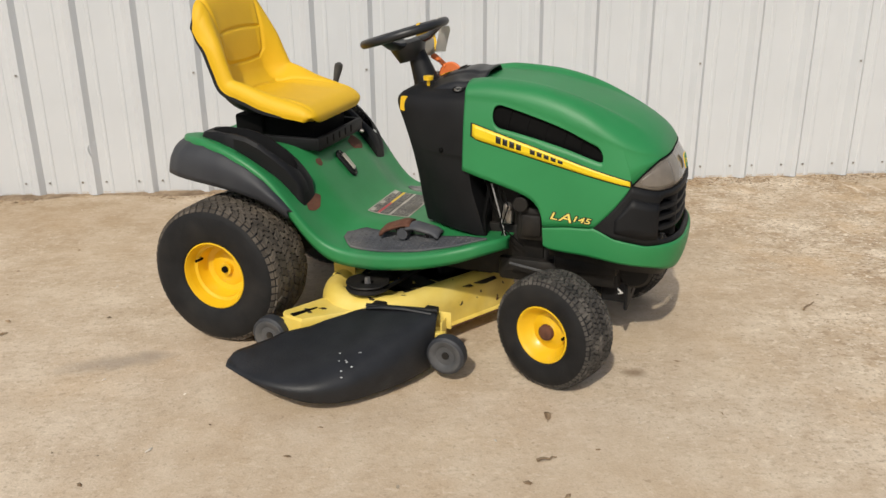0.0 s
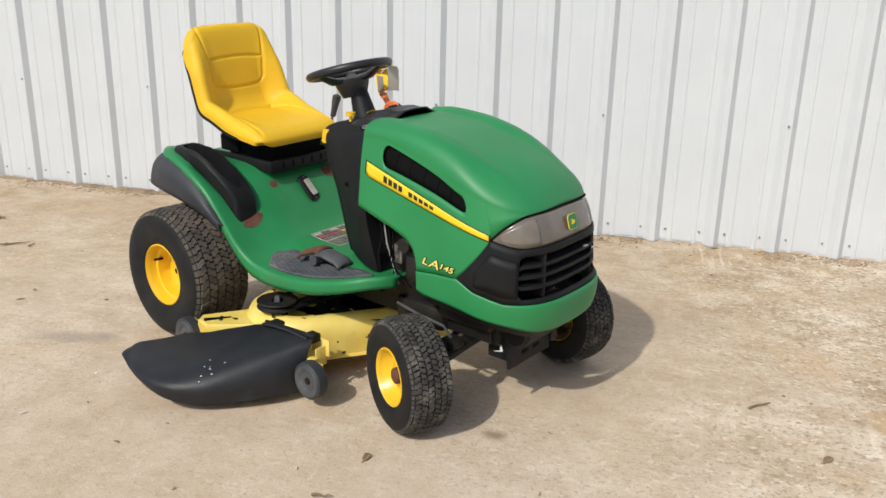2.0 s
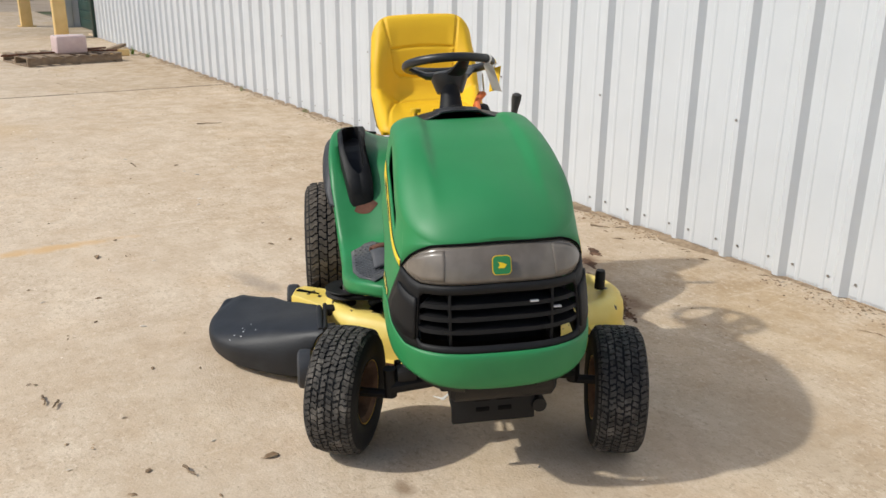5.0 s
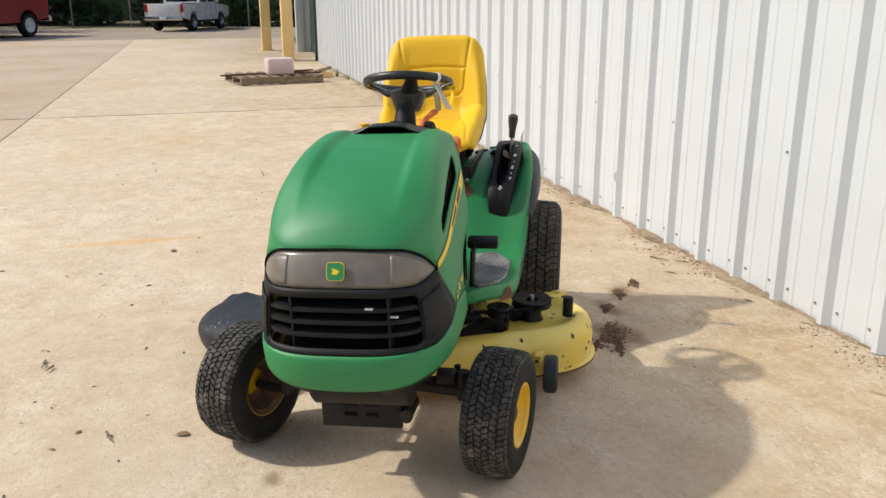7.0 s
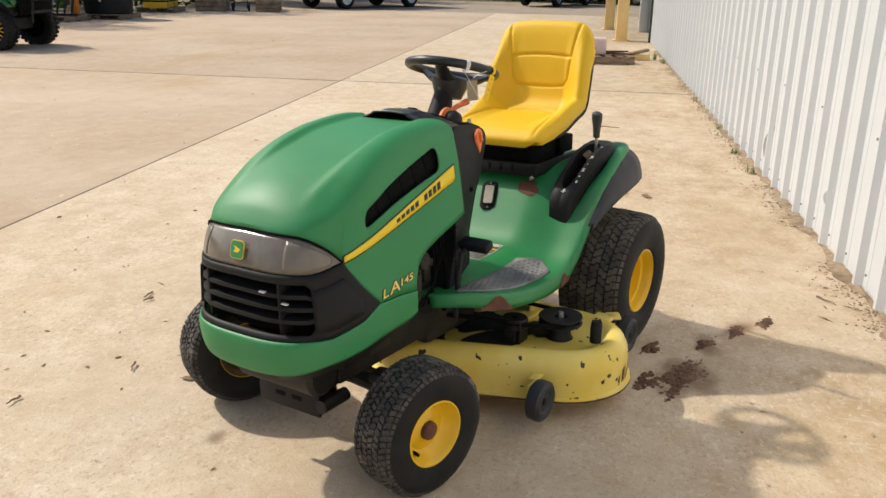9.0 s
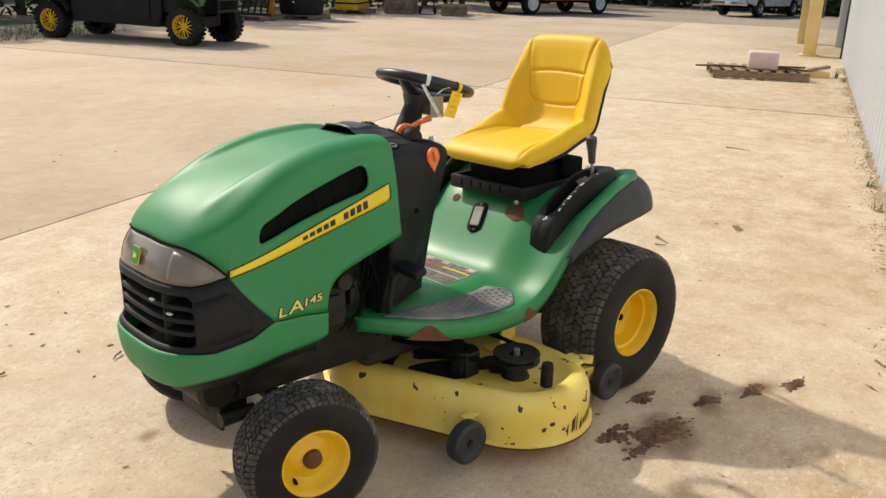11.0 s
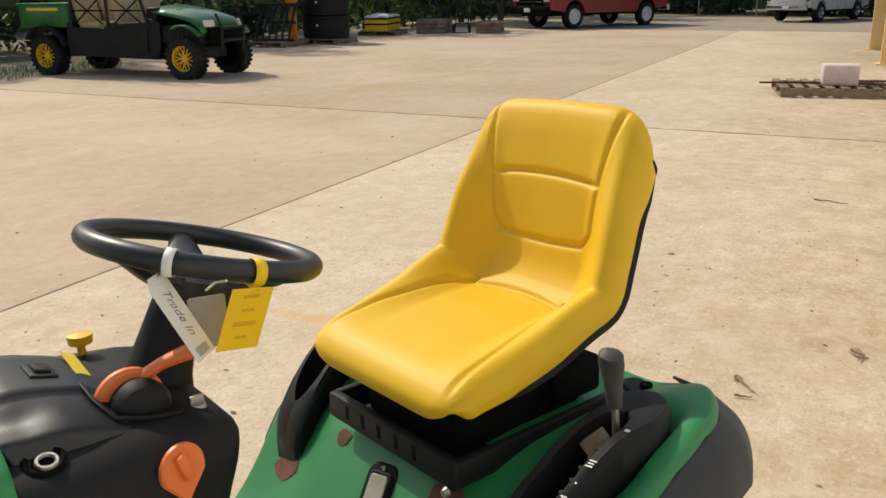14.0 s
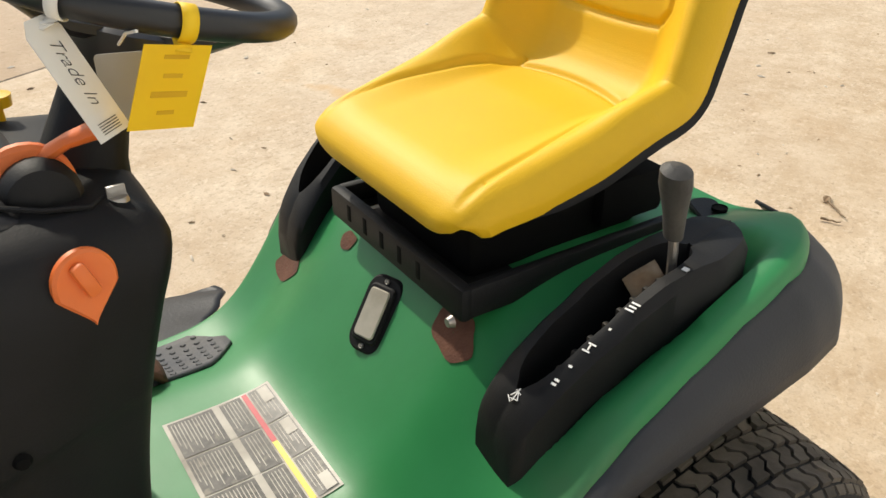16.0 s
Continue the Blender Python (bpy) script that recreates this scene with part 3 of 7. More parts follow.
bollard(-16.3, 0.62, 1.72)
bollard(-19.9, 0.80, 1.72)


def pallet(name, m, n=7, w=1.2, d=1.0, label="weathered wooden pallet lying on the concrete", mat_=WOOD, group=""):
    p = thing(name, label, "pallet", m, group)
    for i in range(3):
        part("stringer", box(0, -d / 2 + 0.05 + i * (d - 0.1) / 2, 0.065, w, 0.045, 0.09, 0.004), mat_, p)
    for i in range(n):
        part("deck_board", box(-w / 2 + 0.05 + i * (w - 0.1) / (n - 1), 0, 0.121, 0.095, d, 0.02, 0.003), mat_, p)
    for i in range(3):
        part("bottom_board", box(-w / 2 + 0.05 + i * (w - 0.1) / 2, 0, 0.0102, 0.095, d, 0.02, 0.003), mat_, p)
    return p


pallet("pallet", pose(-9.95, -4.52, 0, 0, 0, 127), 8, 1.36, 1.10, mat_=WOOD)
carton = thing("carton", "pale pink carton wrapped in plastic on a pallet", "box", pose(-9.86, -4.38, 0.1312, 0, 0, 122))
part("body", box(0, 0, 0.13, 0.43, 0.32, 0.26, 0.03, 3), PINK, carton)
part("tape", box(0, 0, 0.2615, 0.435, 0.05, 0.004, 0.001), PAPER, carton)
for s_, q_, l_, a_ in ((-10.25, -4.30, 0.8, 140), (-10.05, -4.05, 0.6, 105), (-9.55, -4.80, 0.9, 131)):
    st = thing("scrap_bar", "rusty scrap bar lying on the pallet", "scrap metal", pose(s_, q_, 0.146, 0, 0, a_), "scrap on the pallet")
    part("bar", tube([(-l_ / 2, 0, 0), (0, 0.02, 0.004), (l_ / 2, 0, 0)], 0.014, 8), RUST, st)
lumber = thing("lumber_offcut", "pale yellow timber offcuts lying beside the pallet", "lumber", pose(-10.72, -3.95, 0, 0, 0, 118))
part("plank", box(0, 0, 0.05, 0.42, 0.10, 0.10, 0.006), POST, lumber)
part("plank", moved(box(0, 0, 0, 0.36, 0.09, 0.045, 0.005), pose(0.04, 0.03, 0.135, 0, -8, 35)), WOOD, lumber)


# ---- litter and stains on the slabs ----
def clumps(cx, cy, rx, ry, n, seed, size=0.02, h=0.012):
    """Small uneven crumbs strewn in ragged drifts."""
    rnd = random.Random(seed)
    hubs = [(cx + rx * rnd.uniform(-0.8, 0.8), cy + ry * rnd.uniform(-0.8, 0.8), rnd.uniform(0.15, 0.5), rnd.uniform(0.1, 0.35)) for _ in range(4)]
    out = []
    for _ in range(n):
        hx, hy, kx, ky = rnd.choice(hubs)
        x, y, s = hx + rx * kx * rnd.gauss(0, 1), hy + ry * ky * rnd.gauss(0, 1) , size * rnd.uniform(0.25, 1.0) ** 1.6
        ring = [(x + s * rnd.uniform(0.5, 1.4) * math.cos(k * 1.2566), y + s * rnd.uniform(0.4, 1.0) * math.sin(k * 1.2566), 0.0005) for k in range(5)]
        top = (x + rnd.uniform(-0.3, 0.3) * s, y + rnd.uniform(-0.3, 0.3) * s, h * rnd.uniform(0.15, 0.8) * s / size + 0.001)
        out.append((ring + [top], [(k, (k + 1) % 5, 5) for k in range(5)]))
    return join(*out)


for i, (x, y, rx, ry, tn) in enumerate(((0.24, 0.80, 0.13, 0.075, 10), (-0.10, 0.765, 0.05, 0.03, 30), (-0.33, 0.816, 0.06, 0.025, -20), (-0.48, 0.888, 0.05, 0.028, 10), (0.066, 0.60, 0.07, 0.03, 0), (0.36, 0.69, 0.06, 0.04, 40))):
    dirt = part("mud_clump", clumps(x, y, rx, ry, int(4200 * rx), i + 3, 0.016, 0.010), GRIME, smooth=0, clean=False)
    tagged(dirt, "clump of damp brown mud and clippings on concrete", "mud", "mud by the deck", kind="stuff")
def twig(x, y, l, turn, seed, fork=True):
    rnd = random.Random(seed)
    t = thing("twig", "dry brown twig lying on the concrete", "twig", pose(x, y, 0.006, 0, 0, turn), "twigs on the concrete")
    pts = [(-l / 2 + l * i / 5, rnd.uniform(-0.06, 0.06) * l, rnd.uniform(0, 0.006)) for i in range(6)]
    part("stem", tube(pts, [0.005 * (1 - 0.11 * i) for i in range(6)], 6), TWIG, t)
    if fork:
        part("shoot", tube([pts[2], (pts[2][0] + 0.12 * l, 0.13 * l, 0.004), (pts[2][0] + 0.25 * l, 0.17 * l, 0.003)], [0.003, 0.002, 0.001], 5), TWIG, t)
    return t


for i, (x, y, l, tn) in enumerate(((-1.58, -0.44, 0.12, 60), (-2.16, -0.306, 0.08, 75), (-2.13, -0.29, 0.06, 10), (-1.50, -0.40, 0.06, 120), (0.883, -1.40, 0.07, 20), (1.36, -0.85, 0.06, 40), (0.92, -1.35, 0.05, 0), (2.05, 0.55, 0.10, 70), (2.3, -0.4, 0.14, 110), (-0.9, 1.05, 0.11, 60), (-4.4, -1.6, 0.22, 100), (-2.7, -1.9, 0.12, 30), (1.75, -0.95, 0.06, 15))):
    twig(x, y, l, tn, i, i in (1, 8))


def leaf(x, y, l, turn, seed):
    """A dry leaf with curled edges, lying on its midrib."""
    rnd = random.Random(seed)
    rows = []
    for i in range(7):
        u = i / 6
        w = l * 0.24 * math.sin(math.pi * min(1, u * 0.94 + 0.04)) ** 0.8 * rnd.uniform(0.85, 1.15) + 0.0008
        rows.append([(-l / 2 + l * u, v * w, 0.002 + 0.55 * w * abs(v) ** 1.6 * (1.1 if v > 0 else 0.6) + 0.02 * l * math.sin(3 * u)) for v in (-1, -0.5, 0, 0.5, 1)])
    t = thing("dry_leaf", "curled brown dry leaf lying on the concrete", "leaf", pose(x, y, 0.001, 0, 0, turn), "dry leaves on the concrete")
    part("blade", grid(rows), LITTER, t, thick=0.0012)
    part("stalk", tube([(-l / 2, 0, 0.003), (-l * 0.62, 0.01 * l, 0.004), (-l * 0.72, 0.05 * l, 0.003)], 0.0012, 5), TWIG, t)


for i, (x, y, l, tn) in enumerate(((-2.17, -0.33, 0.085, 40), (-1.62, -0.50, 0.05, 200), (1.30, -0.62, 0.045, 110), (-0.62, -1.62, 0.05, 15), (2.35, 0.35, 0.05, 75), (-3.3, 0.05, 0.06, 130))):
    leaf(x, y, l, tn, i)


def litter_field(n, seed, area, size=(0.006, 0.02)):
    """Crumbs, leaf bits and pebbles strewn over the slabs."""
    rnd = random.Random(seed)
    out = []
    for _ in range(n):
        x, y = rnd.uniform(*area[0]), rnd.uniform(*area[1])
        s, a, e = rnd.uniform(*size), rnd.uniform(0, 6.28), rnd.uniform(0.25, 0.8)
        c, d = math.cos(a), math.sin(a)
        ring = [(x + s * (u * c - v * e * d), y + s * (u * d + v * e * c), 0.001 + rnd.uniform(0, 0.004)) for u, v in ((1, 0), (0.3, 0.8), (-0.8, 0.6), (-1, -0.3), (0.1, -0.9))]
        out.append((ring + [(x, y, 0.003 + 0.25 * s)], [(k, (k + 1) % 5, 5) for k in range(5)]))
    return join(*out)


lit = part("leaf_litter", join(litter_field(420, 3, ((-4, 4), (-4, 2.2)), (0.003, 0.012)), litter_field(420, 4, ((-14, 3), (-12, 0)), (0.006, 0.022))), LITTER, smooth=0, clean=False)
tagged(lit, "dry leaf bits and pebbles strewn over the concrete", "litter", kind="stuff")
FLAKE = surface("pale_concrete_flakes", (0.60, 0.53, 0.44), (0.72, 0.65, 0.55), 0.9, 40, 15, None, bump=0.1, island=0.25)
flakes = part("concrete_flakes", join(litter_field(230, 14, ((-6.5, 0.5), (-6.0, -0.9)), (0.006, 0.020)), litter_field(60, 15, ((-3, 2.4), (-1.6, 0.6)), (0.003, 0.010))), FLAKE, smooth=0, clean=False)
tagged(flakes, "pale concrete flakes scattered over the yard", "litter", kind="stuff")
_rnd = random.Random(8)
_foot = []
for _ in range(9000):
    s_, q_ = _rnd.uniform(-14, 5), abs(_rnd.gauss(0.02, 0.075)) + 0.004
    if noise.noise(Vector((s_ * 1.3, 0, 0))) < -0.12:
        continue
    sz = _rnd.uniform(0.002, 0.009) * (1.8 if _rnd.random() < 0.06 else 1)
    ring = [(s_ + sz * _rnd.uniform(0.6, 1.2) * math.cos(k * 1.2566), -q_ + sz * _rnd.uniform(0.6, 1.2) * math.sin(k * 1.2566), 0.001) for k in range(5)]
    _foot.append((ring + [(s_, -q_, sz * _rnd.uniform(0.3, 0.9))], [(k, (k + 1) % 5, 5) for k in range(5)]))
for _ in range(420):                            # straw and bark slivers
    s_, q_, a_, l_ = _rnd.uniform(-14, 5), abs(_rnd.gauss(0.03, 0.09)) + 0.01, _rnd.gauss(0, 0.6), _rnd.uniform(0.02, 0.08)
    c_, d_, w_ = math.cos(a_) * l_ / 2, math.sin(a_) * l_ / 2, _rnd.uniform(0.0012, 0.004)
    if q_ - abs(d_) < 0.004:
        continue
    _foot.append(([(s_ - c_, -q_ - d_, 0.001), (s_ + d_ * 0.1 + w_, -q_ - w_, 0.001), (s_ + c_, -q_ + d_, 0.001), (s_ - w_, -q_ + w_, 0.001), (s_, -q_, 0.003 + w_)], [(0, 1, 4), (1, 2, 4), (2, 3, 4), (3, 0, 4)]))
SILT = surface("brown_silt", (0.24, 0.17, 0.105), (0.36, 0.27, 0.175), 0.95, 30, 8, (0.17, 0.115, 0.07), (0.5, 0.68), 0.5, 120)
_ridge = []
for i in range(360):
    s_ = -13.5 + i * 0.04
    k_ = (0.55 + 0.6 * noise.noise(Vector((s_ * 2.3, 3.1, 0)))) * (1 - sstep(s_, -0.6, 0.6))
    w_ = max(0.012, 0.105 * k_ + 0.035 * noise.noise(Vector((s_ * 9, 7.7, 0))))
    h_ = max(0.0, 0.016 * k_)
    _ridge.append([(s_, 0.003, h_ * 0.7), (s_, -w_ * 0.3, h_ * (1 + 0.5 * noise.noise(Vector((s_ * 21, 1, 0))))), (s_, -w_ * 0.65, h_ * (0.45 + 0.4 * noise.noise(Vector((s_ * 27, 5, 0))))), (s_, -w_, 0.0004)])
silt = part("dirt_ridge", grid(_ridge), SILT, m=W0, smooth=0, clean=False)
tagged(silt, "ridge of brown silt washed up along the wall foot", "dirt", kind="stuff")
foot_dirt = part("gravel", join(*_foot), LITTER, m=W0, smooth=0, clean=False)
tagged(foot_dirt, "gravel and dead leaves gathered along the wall foot", "gravel", kind="stuff")


def weed(s_, q_, h, n, seed):
    """A tuft of narrow blades rooted in the dirt at the wall foot."""
    rnd, out = random.Random(seed), []
    for _ in range(n):
        a, l, w = rnd.uniform(0, 6.283), h * rnd.uniform(0.5, 1.1), h * rnd.uniform(0.03, 0.06)
        lean = rnd.uniform(0.2, 0.8)
        c, d = math.cos(a), math.sin(a)
        b = (rnd.gauss(0, 0.02), rnd.gauss(0, 0.015))
        rows = [[(b[0] + c * l * lean * t * t - d * w * k * (1 - t), b[1] + d * l * lean * t * t + c * w * k * (1 - t), l * t * (1 - 0.25 * lean * t)) for k in (-1, 1)] for t in (0, 0.35, 0.7, 0.97)]
        out.append(grid(rows))
    t_ = part("weed", join(*out), GRASS, m=at_wall(s_, q_), smooth=0, clean=False)
    tagged(t_, "small tuft of green weeds at the wall foot", "weed", group="weeds along the wall")


for i, (s_, q_, h, n) in enumerate(((-12.3, 0.20, 0.16, 26), (-11.7, 0.10, 0.11, 18), (-4.45, 0.10, 0.09, 16), (-3.75, 0.09, 0.08, 14), (-5.6, 0.07, 0.07, 12), (-7.4, 0.08, 0.08, 12))):
    weed(s_, q_, h, n, i + 40)


# ---- the lawn tractor: x ahead, y to its left, z up ----
mower = thing("lawn_tractor", "green riding lawn tractor with yellow seat, wheels and cutting deck", "lawn tractor", pose(0, 0.009, 0, 0, 0, 0.7) @ Matrix.Diagonal((1, 0.98, 1, 1)))
LEAN = pose(0, 0, 0, 2.1)                       # the body sits a little higher on its left
ON_GROUND = ("rear_wheel", "front_wheel", "cutting_deck", "gauge_wheel", "discharge_chute")
XS, XR, NOSE = 1.25, 0.885, 3.1


def body_w(z):
    return glide(z, [0.25, 0.36, 0.44, 0.52, 0.56, 0.62, 0.68, 0.75, 0.81, 0.87, 0.91, 0.95], [0.258, 0.279, 0.2865, 0.282, 0.278, 0.270, 0.262, 0.253, 0.245, 0.233, 0.222, 0.205])


def body_x(z):
    return glide(z, [0.25, 0.30, 0.345, 0.40, 0.442, 0.460, 0.477, 0.62, 0.684, 0.735, 0.80], [1.495, 1.554, 1.588, 1.606, 1.609, 1.604, 1.594, 1.590, 1.577, 1.546, 1.50])


def skin(s, z, off=0.0):
    """The left flank and nose of the bonnet: s from its rear edge (0) round to the centre of the nose (1)."""
    w, xf = body_w(z) + off, body_x(z) + off
    if s <= 0.5:
        return (XR + (XS - XR) * s / 0.5, w, z)
    t = (s - 0.5) / 0.5 * math.pi / 2
    return (XS + (xf - XS) * math.sin(t) ** (2 / NOSE), w * max(math.cos(t), 0.0) ** (2 / NOSE), z)


def s_at(x, z):
    if x <= XS:
        return 0.5 * (x - XR) / (XS - XR)
    return 0.5 + 0.5 * math.asin(min(1, ((x - XS) / (body_x(z) - XS)) ** (NOSE / 2))) / (math.pi / 2)


def by_s(pairs, round_=True):
    """A height along the skin from (x, z) pairs; an x over 5 means s itself, less 5."""
    ss = [x - 5 if x > 5 else s_at(x, z) for x, z in pairs]
    zs = [z for _, z in pairs]
    return lambda s: (glide if round_ else lerp)(s, ss, zs)


z_bottom = by_s([(0.885, 0.665), (0.94, 0.648), (1.06, 0.615), (1.12, 0.592), (1.15, 0.565), (1.165, 0.53), (1.172, 0.48), (1.175, 0.438), (1.29, 0.421), (1.42, 0.401), (1.52, 0.384), (5.85, 0.363), (6.0, 0.352)])
z_shoulder = by_s([(0.885, 0.900), (1.0, 0.893), (1.1, 0.871), (1.2, 0.842), (1.30, 0.808), (1.38, 0.780), (1.445, 0.756), (1.50, 0.740), (1.523, 0.7345), (6.0, 0.738)])
z_grille_lo = by_s([(1.335, 0.515), (1.40, 0.483), (1.50, 0.461), (6.0, 0.460)], False)
z_grille_hi = by_s([(1.335, 0.515), (1.445, 0.655), (1.50, 0.640), (1.53, 0.634), (6.0, 0.640)], False)
z_lens_hi = by_s([(1.445, 0.657), (1.48, 0.695), (1.51, 0.722), (1.523, 0.7305), (6.0, 0.7375)])
S_TIP, S_LENS = s_at(1.335, 0.515), s_at(1.445, 0.656)


SLOT_X0, SLOT_X1 = 0.984, 1.362


def slot_mid(x):
    return glide(x, [0.984, 1.02, 1.195, 1.32, 1.374], [0.853, 0.846, 0.8015, 0.760, 0.741])


def slot_half(x):
    if not SLOT_X0 < x < SLOT_X1:
        return 0.0
    end = min((x - SLOT_X0) / 0.034, (SLOT_X1 - x) / 0.020, 1.0)
    return lerp(x, [1.0, 1.195, 1.35], [0.037, 0.031, 0.0245]) * (1 - (1 - end) ** 2.4) ** (1 / 2.4)


def slot_lo(x):
    return slot_mid(x) - slot_half(x)


def slot_hi(x):
    return slot_mid(x) + slot_half(x)


def strip(ss, lo, hi, n=4, off=0.0):
    return grid([[skin(s, lo(s) + (hi(s) - lo(s)) * i / n, off) for i in range(n + 1)] for s in ss])


def both(geo):
    return join(geo, mirrored(geo))


def xz(s):
    return skin(s, 0.7)[0]


S_ALL = sorted(set([round(v, 5) for v in list(np.linspace(0, 0.355, 40)) + list(np.linspace(0.355, 0.41, 26)) + list(np.linspace(0.41, 0.62, 24)) + list(np.linspace(0.62, 1.0, 70))] + [s_at(x, 0.75) for x in list(0.984 + 0.036 * np.linspace(0, 1, 16) ** 2) + list(1.362 - 0.032 * np.linspace(0, 1, 16) ** 2)] + [S_TIP, S_LENS]))


def top_row(s, n=34):
    x, w, zr = skin(s, z_shoulder(s))
    zc = glide(x, [0.885, 0.95, 1.09, 1.245, 1.40, 1.47, 1.51, 1.53, 1.542, 1.5505], [0.950, 0.957, 0.948, 0.913, 0.860, 0.826, 0.795, 0.770, 0.752, 0.738])
    zc = max(zc, zr)
    out, e = [], 2.35 - 0.55 * sstep(x, 1.10, 1.42)
    yc, k = glide(x, [0.885, 1.1, 1.40], [0.140, 0.148, 0.158]), 1 - sstep(x, 1.20, 1.46)
    for i in range(n + 1):
        t = math.pi / 2 * i / n
        y, h = w * max(math.cos(t), 0) ** (2 / e), math.sin(t) ** (2 / e)
        crease = 0.0055 * math.exp(-((y - 0.150) / 0.022) ** 2) * sstep(x, 0.95, 1.1) * (1 - sstep(x, 1.40, 1.5))
        v = max(0.0, y - yc) / max(w - yc, 0.01)
        ridge = zr + (zc - zr) * max(0.0, 1 - v ** 2.3) ** (1 / 2.3) - 0.013 * sstep(yc - y, 0.0, 0.030)
        out.append((x, y, (zr + (zc - zr) * h + crease) * (1 - k) + ridge * k))
    return out


S_LOW = s_at(1.1685, 0.5)


def cowl_hi(s):
    """The upper edge of the lower nose panel: a seam along the flank, then the foot of the grille."""
    return max(z_bottom(s), lerp(s, [S_LOW, S_TIP], [0.499, 0.513])) if s < S_TIP else z_grille_lo(s)


def hood_lo(s):
    if s > S_TIP:
        return z_grille_hi(s)
    return max(z_bottom(s), lerp(s, [S_LOW, S_TIP], [0.501, 0.515])) if s > S_LOW else z_bottom(s)


_back = [s for s in S_ALL if s <= S_LENS]
_flank = [strip(_back, hood_lo, lambda s: min(max(slot_lo(xz(s)), hood_lo(s)), z_shoulder(s)), 12),
          strip(_back, lambda s: min(max(slot_hi(xz(s)), hood_lo(s)), z_shoulder(s)), z_shoulder, 4),
          strip([s for s in S_ALL if s >= S_LENS], z_lens_hi, z_shoulder, 2),
          grid([top_row(s) for s in S_ALL])]
hood = part("hood", both(join(*_flank)), GREEN, mower, "green bonnet with yellow side stripes", smooth=50, thick=0.006)
part("front_cowl", both(strip([S_LOW] + [s for s in S_ALL if s > S_LOW], z_bottom, cowl_hi, 10, 0.0035)), GREEN, mower, "green lower nose panel", smooth=50, thick=0.006)


def flank_bit(name, xs, lo, hi, off, material, parent, label="", n=3, sides=(1, -1)):
    g = grid([[skin(s_at(x, 0.7), lo(x) + (hi(x) - lo(x)) * i / n, off) for i in range(n + 1)] for x in xs])
    for side in sides:
        part(name, g if side > 0 else mirrored(g), material, parent, label, thick=0.0008)


# near-black backing puts the slot's inner shade into the colour
flank_bit("air_slot", np.linspace(0.965, 1.392, 50), lambda x: slot_lo(x) - 0.014, lambda x: slot_hi(x) + 0.014, -0.016, DARK, hood, "black slotted air intake")
for side in (1, -1):
    for i in range(5):
        x = 1.03 + 0.062 * i
        g = tube([skin(s_at(x, 0.7), slot_lo(x) - 0.008, -0.0145), skin(s_at(x + 0.02, 0.7), slot_hi(x) + 0.006, -0.0145)], 0.002, 6)
        part("fin", g if side > 0 else mirrored(g), DARK, hood)
st_hi = lambda x: lerp(x, [0.915, 1.443], [0.822, 0.6670])
st_lo = lambda x: lerp(x, [0.915, 0.930, 1.443], [0.784, 0.772, 0.6515])
flank_bit("stripe_edge", np.linspace(0.911, 1.438, 40), lambda x: st_lo(x) - 0.0035, lambda x: st_hi(x) + 0.003, 0.0016, DECAL_K, hood)
flank_bit("stripe", np.linspace(0.917, 1.432, 40), st_lo, st_hi, 0.0026, DECAL_Y, hood, "yellow stripe decal")
# the maker's name stays a row of plain dark bars
for i in range(10):
    if i != 4:
        x0 = 1.000 + 0.0232 * i
        flank_bit("dark_bar", np.linspace(x0, x0 + 0.0165, 4), lambda x: st_lo(x) + 0.0095, lambda x: st_hi(x) - 0.0095, 0.0036, DECAL_K, hood)

# the model letters low on each flank
for side in (1, -1):
    base = pose(1.328 if side > 0 else 1.192, side * (body_w(0.535) + 0.0026), 0.522 if side > 0 else 0.534, 90, 0, 180 if side > 0 else 0) @ pose(0, 0, 0, -5.5, 0, 0) @ pose(0, 0, 0, 0, 0, 4 if side > 0 else -6)
    for body, size, dx, dz in (("L", 0.036, 0.0, 0.0), ("A", 0.044, 0.034, 0.0), ("145", 0.028, 0.079, 0.008)) if side > 0 else (("L", 0.033, 0.0, 0.0), ("A", 0.040, 0.031, 0.0), ("145", 0.026, 0.072, 0.007)):
        wide = Matrix.Diagonal((1.58, 1, 1, 1))
        lettering("letters_edge", body, size, DECAL_K, base @ pose(dx, dz, -0.0012) @ wide, hood, 0.0006, 0.2, bold=0.0024)
        lettering("letters", body, size, LETTER, base @ pose(dx, dz, 0) @ wide, hood, 0.0006, 0.2, "yellow model letters", bold=0.0003)

part("bonnet_sill", both(strip([s for s in S_ALL if 0.41 < s <= 0.93], lambda s: z_bottom(s) - 0.030, lambda s: z_bottom(s) + 0.02, 2, -0.016)), METAL_BLACK, mower, "black sill inside the bonnet edge", thick=0.006)
# nose: lens, lamps, emblem, grille
lens = part("headlight_lens", both(strip([s for s in S_ALL if s >= S_LENS], lambda s: z_grille_hi(s) + 0.002, lambda s: z_lens_hi(s) - 0.003, 8, -0.003)), LENS, mower, "smoke-tinted headlight lens band", smooth=60, thick=0.004)
S_LAMP = [s_at(1.47, 0.68) + (0.87 - s_at(1.47, 0.68)) * i / 16 for i in range(17)]
for side in (1, -1):
    g = grid([[skin(s, z_grille_hi(s) + 0.010 + (z_lens_hi(s) - 0.012 - z_grille_hi(s) - 0.010) * i / 6, -0.0018) for i in range(7)] for s in S_LAMP])
    part("lamp", g if side > 0 else mirrored(g), LENS_LAMP, lens, "hazed headlamp", thick=0.001)
